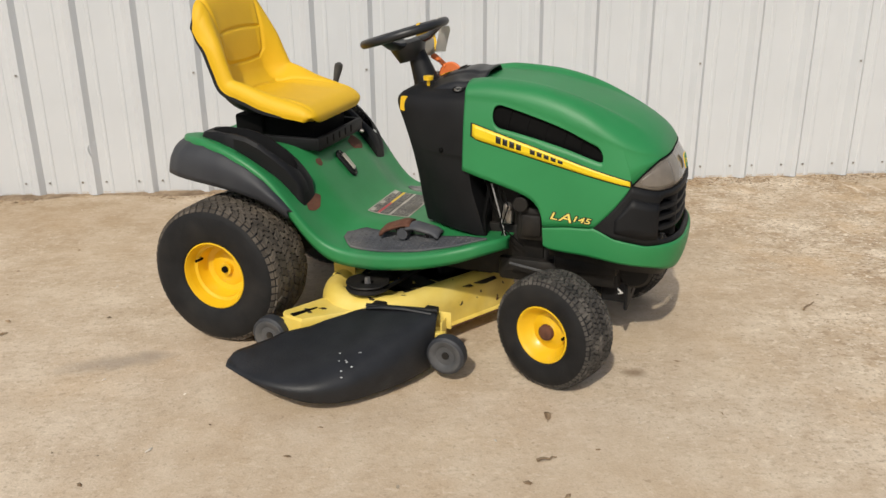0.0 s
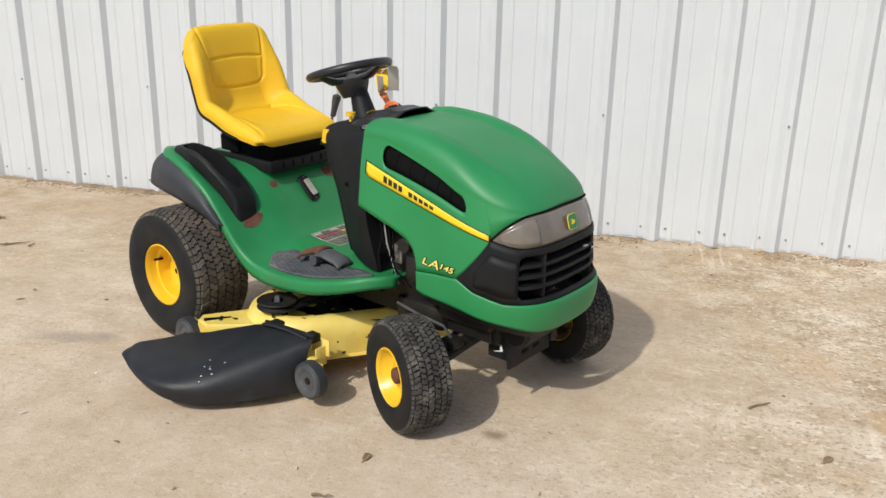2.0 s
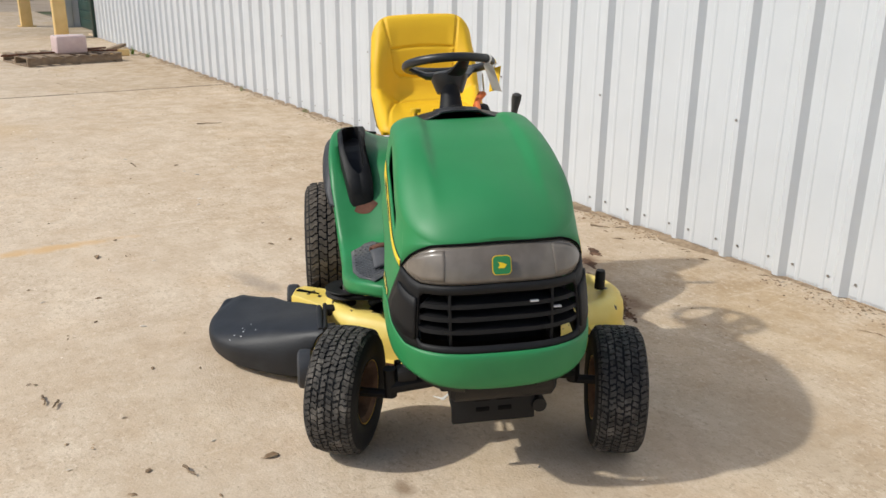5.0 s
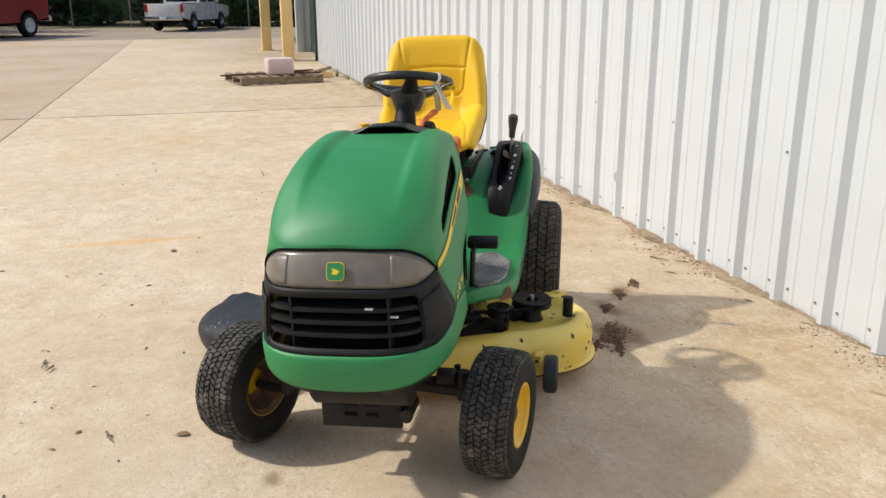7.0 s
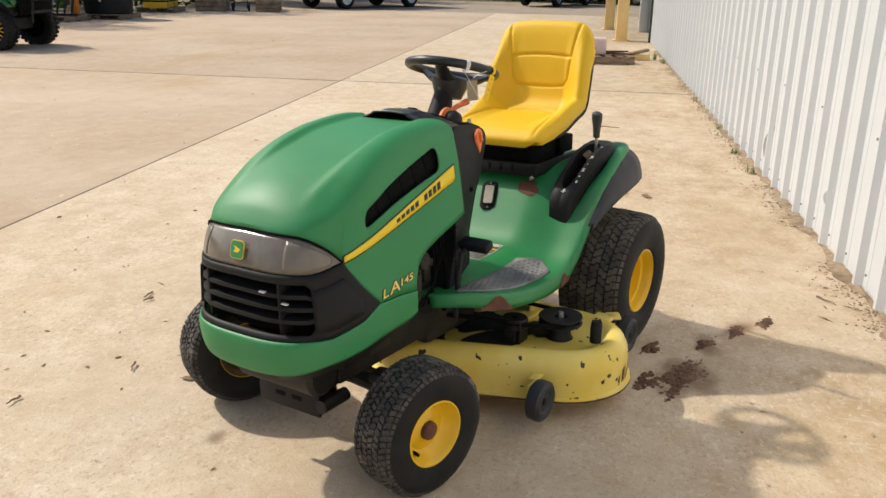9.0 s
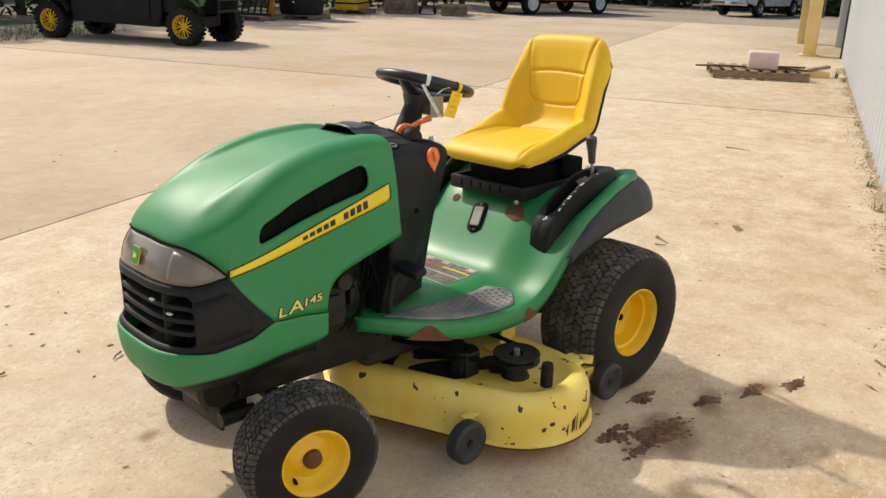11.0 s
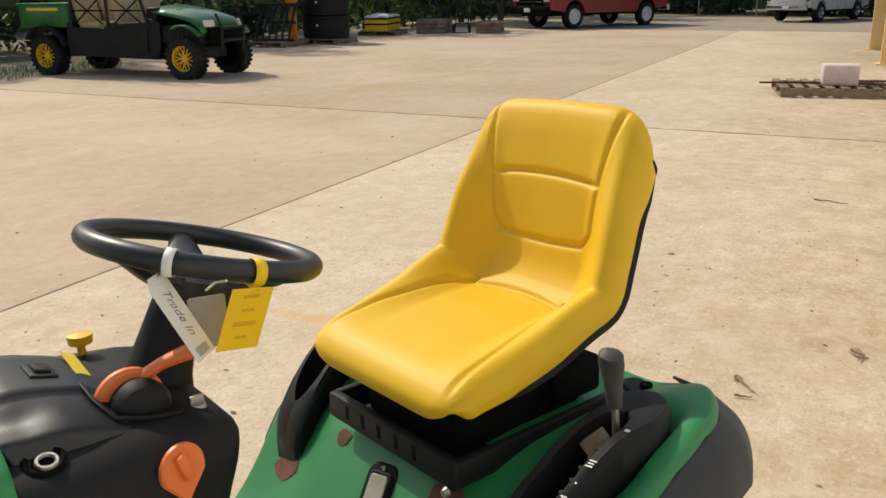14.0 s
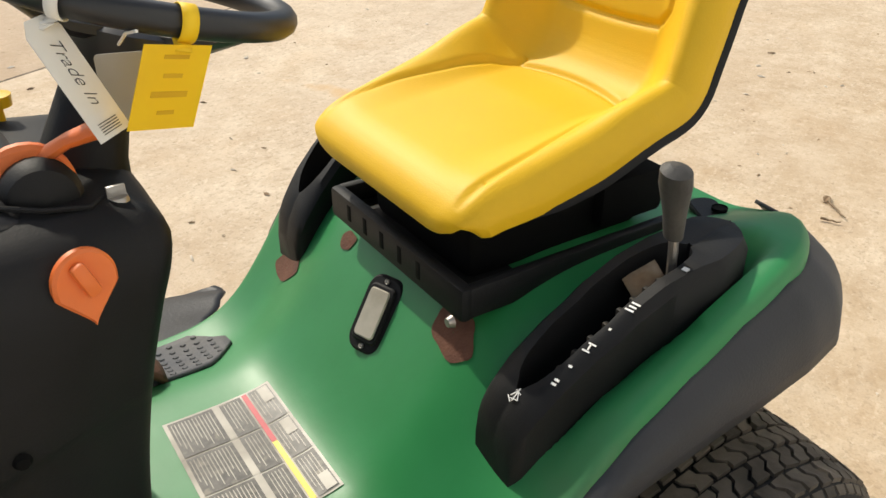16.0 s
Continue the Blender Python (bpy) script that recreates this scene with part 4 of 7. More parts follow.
rim_line = [skin(s, z_lens_hi(s) - 0.0005, 0.0) for s in S_ALL if s >= S_LENS]
part("lens_seal", both(tube(rim_line, 0.0028, 6)), DARK, lens)
emb = pose(1.5795, 0.0, 0.687, 90, 0, 90) @ pose(0, 0, 0, -14, 0, 0)
part("emblem", moved(prism(round_rect(0.050, 0.050, 0.012), 0, 0.003), emb), YELLOW, mower, "small green and yellow square badge")
part("emblem_field", moved(prism(round_rect(0.0455, 0.0455, 0.010), 0.003, 0.004), emb), GREEN, mower)
part("emblem_shape", moved(prism([(-0.011, -0.007), (0.005, -0.008), (0.013, 0.001), (0.004, 0.005), (-0.010, 0.009), (-0.005, 0.001)], 0.004, 0.005), emb), DECAL_Y, mower)

S_OPEN = s_at(1.532, 0.55)
o_lo = lambda s: lerp(s, [S_OPEN, S_OPEN + 0.02, 1.0], [0.486, 0.476, 0.477])
o_hi = lambda s: lerp(s, [S_OPEN, S_OPEN + 0.02, 1.0], [0.600, 0.612, 0.618])
_gs = [s for s in S_ALL if s >= S_TIP]
_sideb = [s for s in _gs if s <= S_OPEN] + [S_OPEN]
_front = [S_OPEN] + [s for s in _gs if s > S_OPEN]
grille = part("grille", both(join(strip(_sideb, z_grille_lo, z_grille_hi, 8, 0.001), strip(_front, z_grille_lo, o_lo, 2, 0.001), strip(_front, o_hi, z_grille_hi, 2, 0.001))), BLACK, mower, "black plastic front grille", smooth=45, thick=0.008)
# near-black board and sheet painted as the shade behind the slats
part("grille_shade_board", box(1.43, 0, 0.535, 0.012, 0.40, 0.28, 0.004), DARK, grille)
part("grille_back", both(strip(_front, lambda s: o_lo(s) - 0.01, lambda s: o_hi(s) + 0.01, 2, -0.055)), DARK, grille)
for i in range(3):
    zz = lambda s, i=i: o_lo(s) + (o_hi(s) - o_lo(s)) * (i + 1) / 4
    rows = [[skin(s, zz(s) - 0.006, -0.003), skin(s, zz(s) + 0.005, -0.004), skin(s, zz(s) + 0.013, -0.045), skin(s, zz(s) + 0.006, -0.045)] for s in _front]
    part("slat", both(grid(rows, loop=True)), BLACK, grille, smooth=30)
for y in (-0.135, 0.135):
    s_ = min(_front, key=lambda s: abs(skin(s, 0.55)[1] - abs(y)))
    a, b = skin(s_, o_lo(s_)), skin(s_, o_hi(s_))
    part("divider", box(a[0] - 0.028, y, (a[2] + b[2]) / 2, 0.045, 0.007, b[2] - a[2] + 0.01, 0.002), BLACK, grille)
for side in (1, -1):                               # moulded cheek on each end of the grille
    g = strip([s for s in np.linspace(s_at(1.40, 0.55), S_OPEN - 0.006, 14)], lambda s: z_grille_lo(s) + 0.022, lambda s: max(z_grille_hi(s) - 0.040, z_grille_lo(s) + 0.024), 4, 0.006)
    part("cheek", g if side > 0 else mirrored(g), BLACK, grille, thick=0.006)

for y, z in ((0.085, 0.586), (0.150, 0.560)):
    s_ = min(_front, key=lambda s: abs(skin(s, 0.55)[1] - y))
    q = skin(s_, z)
    part("chip", box(q[0] - 0.006, y, z, 0.010, 0.022, 0.004, 0.001), WHITE_MARK, grille, "pale chip on a grille slat")

# dash tower between bonnet and steering column
DZ = [0.435, 0.50, 0.60, 0.695, 0.712, 0.80, 0.845, 0.875, 0.898, 0.912, 0.922, 0.930]
D_REAR = [0.700, 0.691, 0.680, 0.664, 0.661, 0.637, 0.621, 0.615, 0.631, 0.673, 0.741, 0.81]
D_FRONT = [0.962, 0.945, 0.915, 0.897, 0.895, 0.892, 0.892, 0.892, 0.894, 0.898, 0.906, 0.915]
D_HF = [0.252, 0.255, 0.253, 0.245, 0.2485, 0.242, 0.235, 0.226, 0.212, 0.190, 0.158, 0.125]
D_HR = [0.150, 0.160, 0.172, 0.182, 0.186, 0.191, 0.190, 0.182, 0.164, 0.138, 0.110, 0.085]


def dash_ring(z):
    xr, xf, hf, hr = (glide(z, DZ, q) for q in (D_REAR, D_FRONT, D_HF, D_HR))
    seq = [(xf, hf), (xf - 0.03, hf)]
    for i in range(1, 6):
        t = i / 5
        seq.append((xf - 0.03 + (xr + 0.028 - xf + 0.03) * t, hf + (hr - hf) * (t * t * 0.4 + t * 0.6)))
    for i in range(1, 6):
        t = math.pi / 2 * i / 5
        seq.append((xr + 0.028 - 0.026 * math.sin(t), hr - 0.026 * (1 - math.cos(t))))
    seq.append((xr, hr * 0.4))
    return [(x, y, z) for x, y in seq] + [(x, -y, z) for x, y in reversed(seq)]


dash = part("dash_tower", grid([dash_ring(z) for z in sorted(set(list(np.linspace(0.435, 0.930, 44)) + [0.695, 0.70, 0.706, 0.712]))], loop=True, cap=True), BLACK, mower, "black dashboard tower", smooth=40)


def hood_top(x, y):
    zr, zc = glide(x, [0.885, 1.0], [0.900, 0.893]), glide(x, [0.885, 0.95, 1.09], [0.950, 0.957, 0.948])
    return zr + (zc - zr) * max(0.0, 1 - (abs(y) / 0.225) ** 2.1) ** (1 / 2.1)


def cowl(t, y):
    """The moulded top of the dash, domed in the middle, with a dished scoop on each side, lapping onto the bonnet."""
    v = abs(y) / 0.172
    x = 0.705 + (0.216 - 0.052 * v ** 4) * t
    z = glide(t, [0, 0.35, 0.7, 1.0], [0.918, 0.946, 0.963, 0.966]) - 0.034 * v ** 2.6
    k = sstep(x, 0.850, 0.888)
    z = z * (1 - k) + (hood_top(x, y) + 0.006 + 0.004 * (1 - v)) * k
    z -= 0.010 * math.exp(-((abs(y) - 0.112) / 0.030) ** 2) * sstep(x, 0.80, 0.86)
    z += 0.005 * sstep(0.075 - abs(y), 0.0, 0.012) * sstep(t, 0.1, 0.3)
    return (x, y, z - 0.026 * (1 - sstep(min((1 - v) / 0.12, t / 0.10), 0, 1)))


part("cowl_top", grid([[cowl(t, y) for y in np.linspace(-0.172, 0.172, 61)] for t in np.linspace(0, 1, 34)]), COWL, dash, "moulded black cowl top", thick=0.006, smooth=60)
bars = []                                          # lattice vent low on the left of the tower
A, B = Vector((0.930, 0.2575, 0.0)), Vector((0.742, 0.188, 0.0))
for k in range(-9, 15):
    for dr in (1, -1):
        seg = []
        for j in range(61):
            u = j / 60
            t, z = k / 14 + 0.46 * (u if dr > 0 else 1 - u), 0.450 + 0.215 * u
            if 0.02 < t < 0.98 and z < 0.660 - 0.060 * t - 0.05 * sstep(t, 0.7, 1.0):
                seg.append(A.lerp(B, t) + Vector((0, 0, z)))
        if len(seg) > 1:
            bars.append(tube([seg[0], seg[-1]], 0.0030, 5))
part("vent_lattice", join(*bars), BLACK, dash, "diamond lattice vent")
# near-black sheet stands in for the shade behind the lattice
part("vent_back", grid([[tuple(A.lerp(B, t) + Vector((0, -0.0005, z))) for t in (0.01, 0.35, 0.7, 0.99)] for z in (0.448, 0.55, 0.612)]), DARK, dash)
for side in (1, -1):
    rm = pose(0.846, side * 0.172, 0.9188, -19 * side, 0, 0)
    rc = part("recess", moved(lathe([(0.0001, -0.002), (0.015, -0.002), (0.020, 0.0015), (0.024, -0.001)], 22, "z"), rm), DARK, dash)
    part("lock_ring", moved(lathe([(0.0075, 0.000), (0.009, 0.003), (0.012, 0.003), (0.0135, 0.000)], 20, "z", (-0.002, 0.004 * side, 0)), rm), STEEL, rc, "steel ring of the key lock")
    part("rivet", lathe([(0.0001, 0.006), (0.006, 0.005), (0.009, 0.0)], 12, "y", (0.80, side * 0.2335, 0.72)) if side > 0 else mirrored(lathe([(0.0001, 0.006), (0.006, 0.005), (0.009, 0.0)], 12, "y", (0.80, 0.2335, 0.72))), DARK, dash)

# controls
lev = part("throttle_lever", join(tube([(0.708, 0.088, 0.944), (0.682, 0.099, 0.960), (0.646, 0.120, 0.975)], [0.013, 0.012, 0.016], 12, flat=0.62), lathe([(0.0001, -0.008), (0.040, -0.008), (0.044, -0.004), (0.044, 0.004), (0.040, 0.008), (0.0001, 0.008)], 28, "y", (0.724, 0.088, 0.918))), ORANGE, mower, "orange throttle lever on a black quadrant")
part("lever_shroud", lathe([(0.0001, -0.010), (0.036, -0.010), (0.038, 0.006), (0.032, 0.018), (0.018, 0.025), (0.0001, 0.027)], 26, "y", (0.718, 0.108, 0.915)), BLACK, lev, "domed black quadrant cover")
part("bezel", tube([(0.770, 0.058, 0.946), (0.768, 0.100, 0.938), (0.757, 0.136, 0.924), (0.722, 0.146, 0.916), (0.682, 0.146, 0.909), (0.668, 0.130, 0.908)], 0.0028, 7), BLACK, lev, "raised edge of the throttle plate")
part("rocker_switch", join(moved(box(0, 0, 0, 0.034, 0.050, 0.004, 0.0015), pose(0.803, 0.007, 0.9580, 0, -15, 0)), moved(box(0, 0, 0.003, 0.020, 0.030, 0.005, 0.0015), pose(0.803, 0.007, 0.9590, 0, -19, 0))), METAL_BLACK, dash, "black rocker switch")
tear = [(0.030 * math.cos(t) if math.sin(t) > -0.2 else 0.030 * math.cos(t) * max(0.0, 1.0 - (-math.sin(t) - 0.2) / 0.8) ** 0.8, 0.032 * math.sin(t) if math.sin(t) > 0 else 0.046 * math.sin(t)) for t in np.linspace(0, 2 * math.pi, 33)[:-1]]
tear_m = pose(0.711, 0.1985, 0.867, 88, 0, 194)
knob = part("blade_knob", moved(prism(tear, 0, 0.012, bev=0.003), tear_m), ORANGE, mower, "orange teardrop switch knob")
part("grip", moved(box(0, 0.006, 0.016, 0.014, 0.036, 0.010, 0.004), tear_m @ pose(0, 0, 0, 0, 0, 20)), ORANGE, knob)
part("yellow_knob", join(lathe([(0.006, 0), (0.006, 0.03), (0.017, 0.032), (0.018, 0.045), (0.0001, 0.048)], 14, "z", (0.718, -0.124, 0.902))), YELLOW, mower, "small yellow pull knob")
part("decal", moved(box(0, 0, 0, 0.020, 0.098, 0.001, 0), pose(0.753, -0.018, 0.9418, -4, -28, 0)), DECAL_Y, dash, "yellow instruction decal")
part("ignition", join(lathe([(0.0001, 0.010), (0.010, 0.010), (0.012, 0.0)], 14, "z", (0.655, 0.132, 0.898)), box(0.655, 0.132, 0.912, 0.018, 0.004, 0.014, 0.001)), STEEL, dash, "ignition key in its switch")
part("key_tag", moved(prism(round_rect(0.030, 0.050, 0.008), 0, 0.003), pose(0.652, -0.186, 0.862, 84, 8, 30)), YELLOW, mower, "yellow key fob")

# steering column and wheel
WC, WT = Vector((0.577, 0.012, 1.070)), pose(0.577, 0.012, 1.070, 0, -15.8, 0)
col = part("steering_column", join(tube([(0.672, 0.008, 0.865), (0.655, 0.008, 0.915), (0.622, 0.010, 1.005)], [0.060, 0.044, 0.031], 16), tube([(0.622, 0.010, 1.005), (0.602, 0.011, 1.040)], [0.026, 0.024], 14)), BLACK, mower, "black steering column")
WR = 0.151
ringp = [(WR * math.cos(t), WR * math.sin(t), 0.0) for t in np.linspace(0, 2 * math.pi, 49)[:-1]]
swheel = part("steering_wheel", moved(tube(ringp, 0.0150, 12, closed=True), WT), GRIP, mower, "black three-spoke steering wheel")
part("hub", moved(lathe([(0.0001, -0.026), (0.040, -0.027), (0.058, -0.040), (0.046, -0.066), (0.030, -0.088), (0.0001, -0.090)], 24), WT), GRIP, swheel)
for a in (135, 259, 17):
    d = Vector((math.cos(radians(a)), math.sin(radians(a)), 0))
    part("spoke", moved(tube([d * 0.02 + Vector((0, 0, -0.040)), d * 0.08 + Vector((0, 0, -0.034)), d * 0.122 + Vector((0, 0, -0.014)), d * 0.146], [0.040, 0.032, 0.022, 0.016], 10, flat=0.42), WT), GRIP, swheel)
part("hub_bowl", moved(lathe([(0.0001, -0.024), (0.050, -0.026), (0.066, -0.036), (0.064, -0.052), (0.054, -0.078), (0.046, -0.098), (0.0001, -0.100)], 28, "z"), WT), GRIP, swheel, "black moulded hub under the wheel")

# ---- seat ----
SP = np.array([(0.298, 0.760), (0.313, 0.774), (0.317, 0.795), (0.300, 0.813), (0.262, 0.823), (0.18, 0.830), (0.09, 0.837), (0.0, 0.847), (-0.045, 0.858), (-0.072, 0.882), (-0.083, 0.92), (-0.088, 0.97), (-0.096, 1.05), (-0.110, 1.125), (-0.123, 1.184), (-0.140, 1.211), (-0.158, 1.216), (-0.174, 1.205)])
_cum = np.r_[0, np.cumsum(np.hypot(*np.diff(SP, axis=0).T))]
SL = _cum[-1]


def seat_at(a):
    return np.array([np.interp(a, _cum, SP[:, 0]), np.interp(a, _cum, SP[:, 1])])


def seat_smooth(a):
    return sum(seat_at(min(max(a + d, 0), SL)) for d in (-0.03, -0.02, -0.01, 0, 0.01, 0.02, 0.03)) / 7


def seat_half(a):
    b = a - A_JOIN
    if b < 0:
        return lerp(a, [0, 0.02, 0.05, 0.09, 0.20, A_JOIN], [0.165, 0.184, 0.203, 0.217, 0.227, 0.234])
    return glide(b, [0, 0.08, 0.18, 0.27, 0.43], [0.234, 0.232, 0.227, 0.223, 0.214])


A_JOIN = float(_cum[8])


def groove(a, y):
    """The distance to the nearest seam: the pad's outline, the back's two uprights and its framed lower panel."""
    y = abs(y)
    d = 1.0
    if 0.07 < a < A_JOIN - 0.005:
        d = min(d, abs(y - lerp(a, [0.07, 0.20, A_JOIN - 0.06, A_JOIN - 0.02], [0.186, 0.172, 0.140, 0.118])))
    b = a - A_JOIN
    if y < 0.122:
        d = min(d, abs(b + 0.006 + 1.1 * y * y))
    if 0.11 < b < 0.40:
        d = min(d, abs(y - lerp(b, [0.11, 0.135, 0.25, 0.36, 0.40], [0.108, 0.130, 0.143, 0.158, 0.158])))
    if y < 0.143:
        d = min(d, abs(b - (0.232 - 0.4 * y * y)))
    if y < 0.112:
        d = min(d, abs(b - (0.104 + 0.5 * y * y)))
    return d


def seat_point(a, u, sink=0.0, grow=1.0, hard=False):
    p, q = seat_smooth(max(a - 0.006, 0)), seat_smooth(min(a + 0.006, SL))
    c = seat_smooth(a)
    t = (q - p) / (np.linalg.norm(q - p) + 1e-9)
    nrm = np.array([t[1], -t[0]])
    hw = seat_half(a) * grow
    au, sg = abs(u), (1 if u >= 0 else -1)
    flat = 0.80
    if au <= flat:
        y, h = hw * au / flat * 0.80, 0.0
    else:
        k = (au - flat) / (1 - flat) * math.pi / 2
        y, h = hw * (0.80 + 0.20 * math.sin(k)), -glide(a, [0, 0.05, 0.10, 0.22, A_JOIN + 0.22, A_JOIN + 0.33, A_JOIN + 0.40], [0.010, 0.018, 0.034, 0.046, 0.048, 0.036, 0.020]) * (1 - math.cos(k))
    cush = sstep(a, 0.05, 0.12)
    rise = glide(a - A_JOIN, [-0.36, -0.28, -0.16, -0.03, 0.06, 0.14, 0.24, 0.34], [0.0, 0.012, 0.036, 0.068, 0.070, 0.054, 0.028, 0.0])
    lift = rise * sstep(y / hw, 0.46, 0.95) * cush
    dip = 0.009 * (1 - (y / hw) ** 4) * cush * (1 - sstep(a, A_JOIN - 0.12, A_JOIN)) - 0.006 * (1 - (y / hw) ** 2) * sstep(a, A_JOIN, A_JOIN + 0.1)
    g = 0.0 if hard else -0.0065 * math.exp(-(groove(a, y) / 0.0060) ** 2) * (1 - sstep(au, 0.82, 0.92)) * sstep(a, 0.055, 0.11) * (1 - sstep(a, A_JOIN + 0.37, A_JOIN + 0.41))
    h = h + lift + dip + g - sink
    over = min(max(0.0, y - 0.125), 0.094)
    sag = (0.3 * y * y + 0.098 - math.sqrt(0.098 ** 2 - over ** 2)) * sstep(a, A_JOIN + 0.14, A_JOIN + 0.36)      # the rounded top corners
    return (c[0] + nrm[0] * h + 0.13 * sag, sg * y - 0.006, c[1] + nrm[1] * h - sag)


_us = list(np.linspace(-1, 1, 141))
_as = list(np.linspace(0.0, SL, 290))
_top = [[seat_point(a, u) for u in _us] for a in _as]
_low = [[seat_point(a, u, 0.014 + 0.045 * (1 - abs(u) ** 6), 0.99, True) for u in _us] for a in _as]
_seat_geo = join(grid(_top), grid(_low), grid([[_top[i][0] for i in range(len(_as))], [_low[i][0] for i in range(len(_as))]]), grid([[_top[i][-1] for i in range(len(_as))], [_low[i][-1] for i in range(len(_as))]]), grid([_top[0], _low[0]]), grid([_top[-1], _low[-1]]))
seat = part("seat", _seat_geo, SEAT, mower, "yellow vinyl high-back seat", smooth=60)
_as2 = list(np.linspace(0.085, SL - 0.004, 50))
_u2 = list(np.linspace(-1, 1, 31))
_sh1 = [[seat_point(a, u, 0.004 + 0.012 * sstep(a, 0.08, 0.3) + 0.048 * (1 - abs(u) ** 5), lerp(a, [0.085, 0.2, A_JOIN + 0.18, A_JOIN + 0.32], [0.96, 0.995, 0.995, 0.955]), True) for u in _u2] for a in _as2]
_sh2 = [[seat_point(a, u, 0.010 + 0.017 * sstep(a, 0.08, 0.3) + 0.052 * (1 - abs(u) ** 5), lerp(a, [0.085, 0.2, A_JOIN + 0.18, A_JOIN + 0.32], [0.96, 1.0, 1.0, 0.96]), True) for u in _u2] for a in _as2]
part("seat_shell", join(grid(_sh1), grid(_sh2), grid([[r[0] for r in _sh1], [r[0] for r in _sh2]]), grid([[r[-1] for r in _sh1], [r[-1] for r in _sh2]]), grid([_sh1[0], _sh2[0]]), grid([_sh1[-1], _sh2[-1]])), BLACK, seat, "black plastic seat shell", smooth=60)

# seat pan and springs
pan = part("seat_pan", box(0.09, 0.015, 0.668, 0.40, 0.37, 0.016, 0.005), BLACK, mower, "black seat base tray")
part("front_lip", box(0.287, 0.015, 0.682, 0.022, 0.37, 0.050, 0.008), BLACK, pan)
for y in (0.192, -0.162):
    part("side_lip", box(0.10, y, 0.684, 0.37, 0.018, 0.045, 0.006), BLACK, pan)
for i in range(5):
    part("slot", box(0.2975, -0.105 + 0.050 * i, 0.686, 0.003, 0.011, 0.026, 0.001), DARK, pan)
# added near-black block closes the gap under the seat and stands in for shade
part("under_seat_fill", join(box(0.10, 0.015, 0.718, 0.30, 0.26, 0.085, 0.014), box(-0.02, 0.015, 0.735, 0.12, 0.30, 0.07, 0.01)), DARK, pan)
part("bolt", lathe([(0.0001, 0.008), (0.006, 0.008), (0.009, 0.0)], 10, "x", (0.300, 0.182, 0.655)), STEEL, pan)

# ---- fender deck: footwells, slope and fenders in one green moulding ----
def deck_half(x):
    return glide(x, [-0.225, -0.21, -0.18, -0.13, -0.06, 0.05, 0.15, 0.25, 0.33, 0.43, 0.55, 0.70, 0.85, 0.95, 1.0, 1.03, 1.045], [0.22, 0.275, 0.325, 0.378, 0.415, 0.432, 0.438, 0.434, 0.425, 0.415, 0.410, 0.410, 0.398, 0.365, 0.325, 0.285, 0.24])


def deck_z(x, y):
    zo = glide(x, [-0.225, -0.15, -0.08, 0.0, 0.08, 0.14, 0.20, 0.25, 0.30, 0.36, 0.42, 0.48, 0.57, 0.74, 0.90, 0.97, 1.045], [0.715, 0.738, 0.744, 0.733, 0.710, 0.684, 0.648, 0.605, 0.540, 0.460, 0.405, 0.383, 0.376, 0.392, 0.425, 0.440, 0.450])
    zc = glide(x, [-0.225, -0.1, 0.10, 0.20, 0.24, 0.28, 0.32, 0.36, 0.40, 0.44, 0.48, 0.56, 1.045], [0.67, 0.685, 0.685, 0.672, 0.655, 0.615, 0.562, 0.510, 0.462, 0.432, 0.422, 0.418, 0.430])
    k = sstep(abs(y), 0.16, 0.34)
    mid = lerp(x, [-0.085, 0.05, 0.20, 0.322], [0.318, 0.342, 0.336, 0.312])
    pit = 0.05 * sstep(0.046 - abs(abs(y) - mid), 0.0, 0.014) * sstep(x, -0.055, -0.03) * (1 - sstep(x, 0.24, 0.27))
    return zc * (1 - k) + zo * k - pit


def deck_smooth(x, y):
    return sum(deck_z(x + d, y) for d in (-0.024, -0.012, 0, 0.012, 0.024)) / 5


def deck_row(x):
    w, out = deck_half(x), []
    for u in np.linspace(-1, 1, 41):
        out.append((x, u * (w - 0.018), deck_smooth(x, u * (w - 0.018))))
    def rim(sg):
        z = deck_smooth(x, w - 0.018)
        drop = lerp(x, [-0.2, 0.2, 0.30, 0.45, 0.9, 1.04], [0.035, 0.035, 0.050, 0.055, 0.050, 0.04])
        return [(x, sg * (w - 0.018 + 0.018 * math.sin(t)), z - 0.018 * (1 - math.cos(t))) for t in (0.4, 0.8, 1.2, 1.57)] + [(x, sg * (w + 0.001), z - 0.018 - (drop - 0.018) * 0.5), (x, sg * (w - 0.001), z - drop)]
    return rim(-1)[::-1] + out + rim(1)


_dx = list(np.linspace(-0.225, 0.15, 24)) + list(np.linspace(0.165, 0.55, 44)) + list(np.linspace(0.57, 0.93, 24)) + list(np.linspace(0.94, 1.045, 16))
fender = part("fender_deck", join(grid([deck_row(x) for x in _dx]), grid([[(x0, y0, z0 - d) for x0, y0, z0 in deck_row(-0.225)] for d in (0, 0.06, 0.12)])), GREEN_DEEP, mower, "green footrest and fender moulding", smooth=60, thick=0.005)


def on_deck(x, y, off=0.0):
    e = 0.004
    nx = -(deck_smooth(x + e, y) - deck_smooth(x - e, y)) / (2 * e)
    ny = -(deck_smooth(x, y + e) - deck_smooth(x, y - e)) / (2 * e)
    k = 1 / math.sqrt(1 + nx * nx + ny * ny)
    return (x + off * nx * k, y + off * ny * k, deck_smooth(x, y) + off * k)


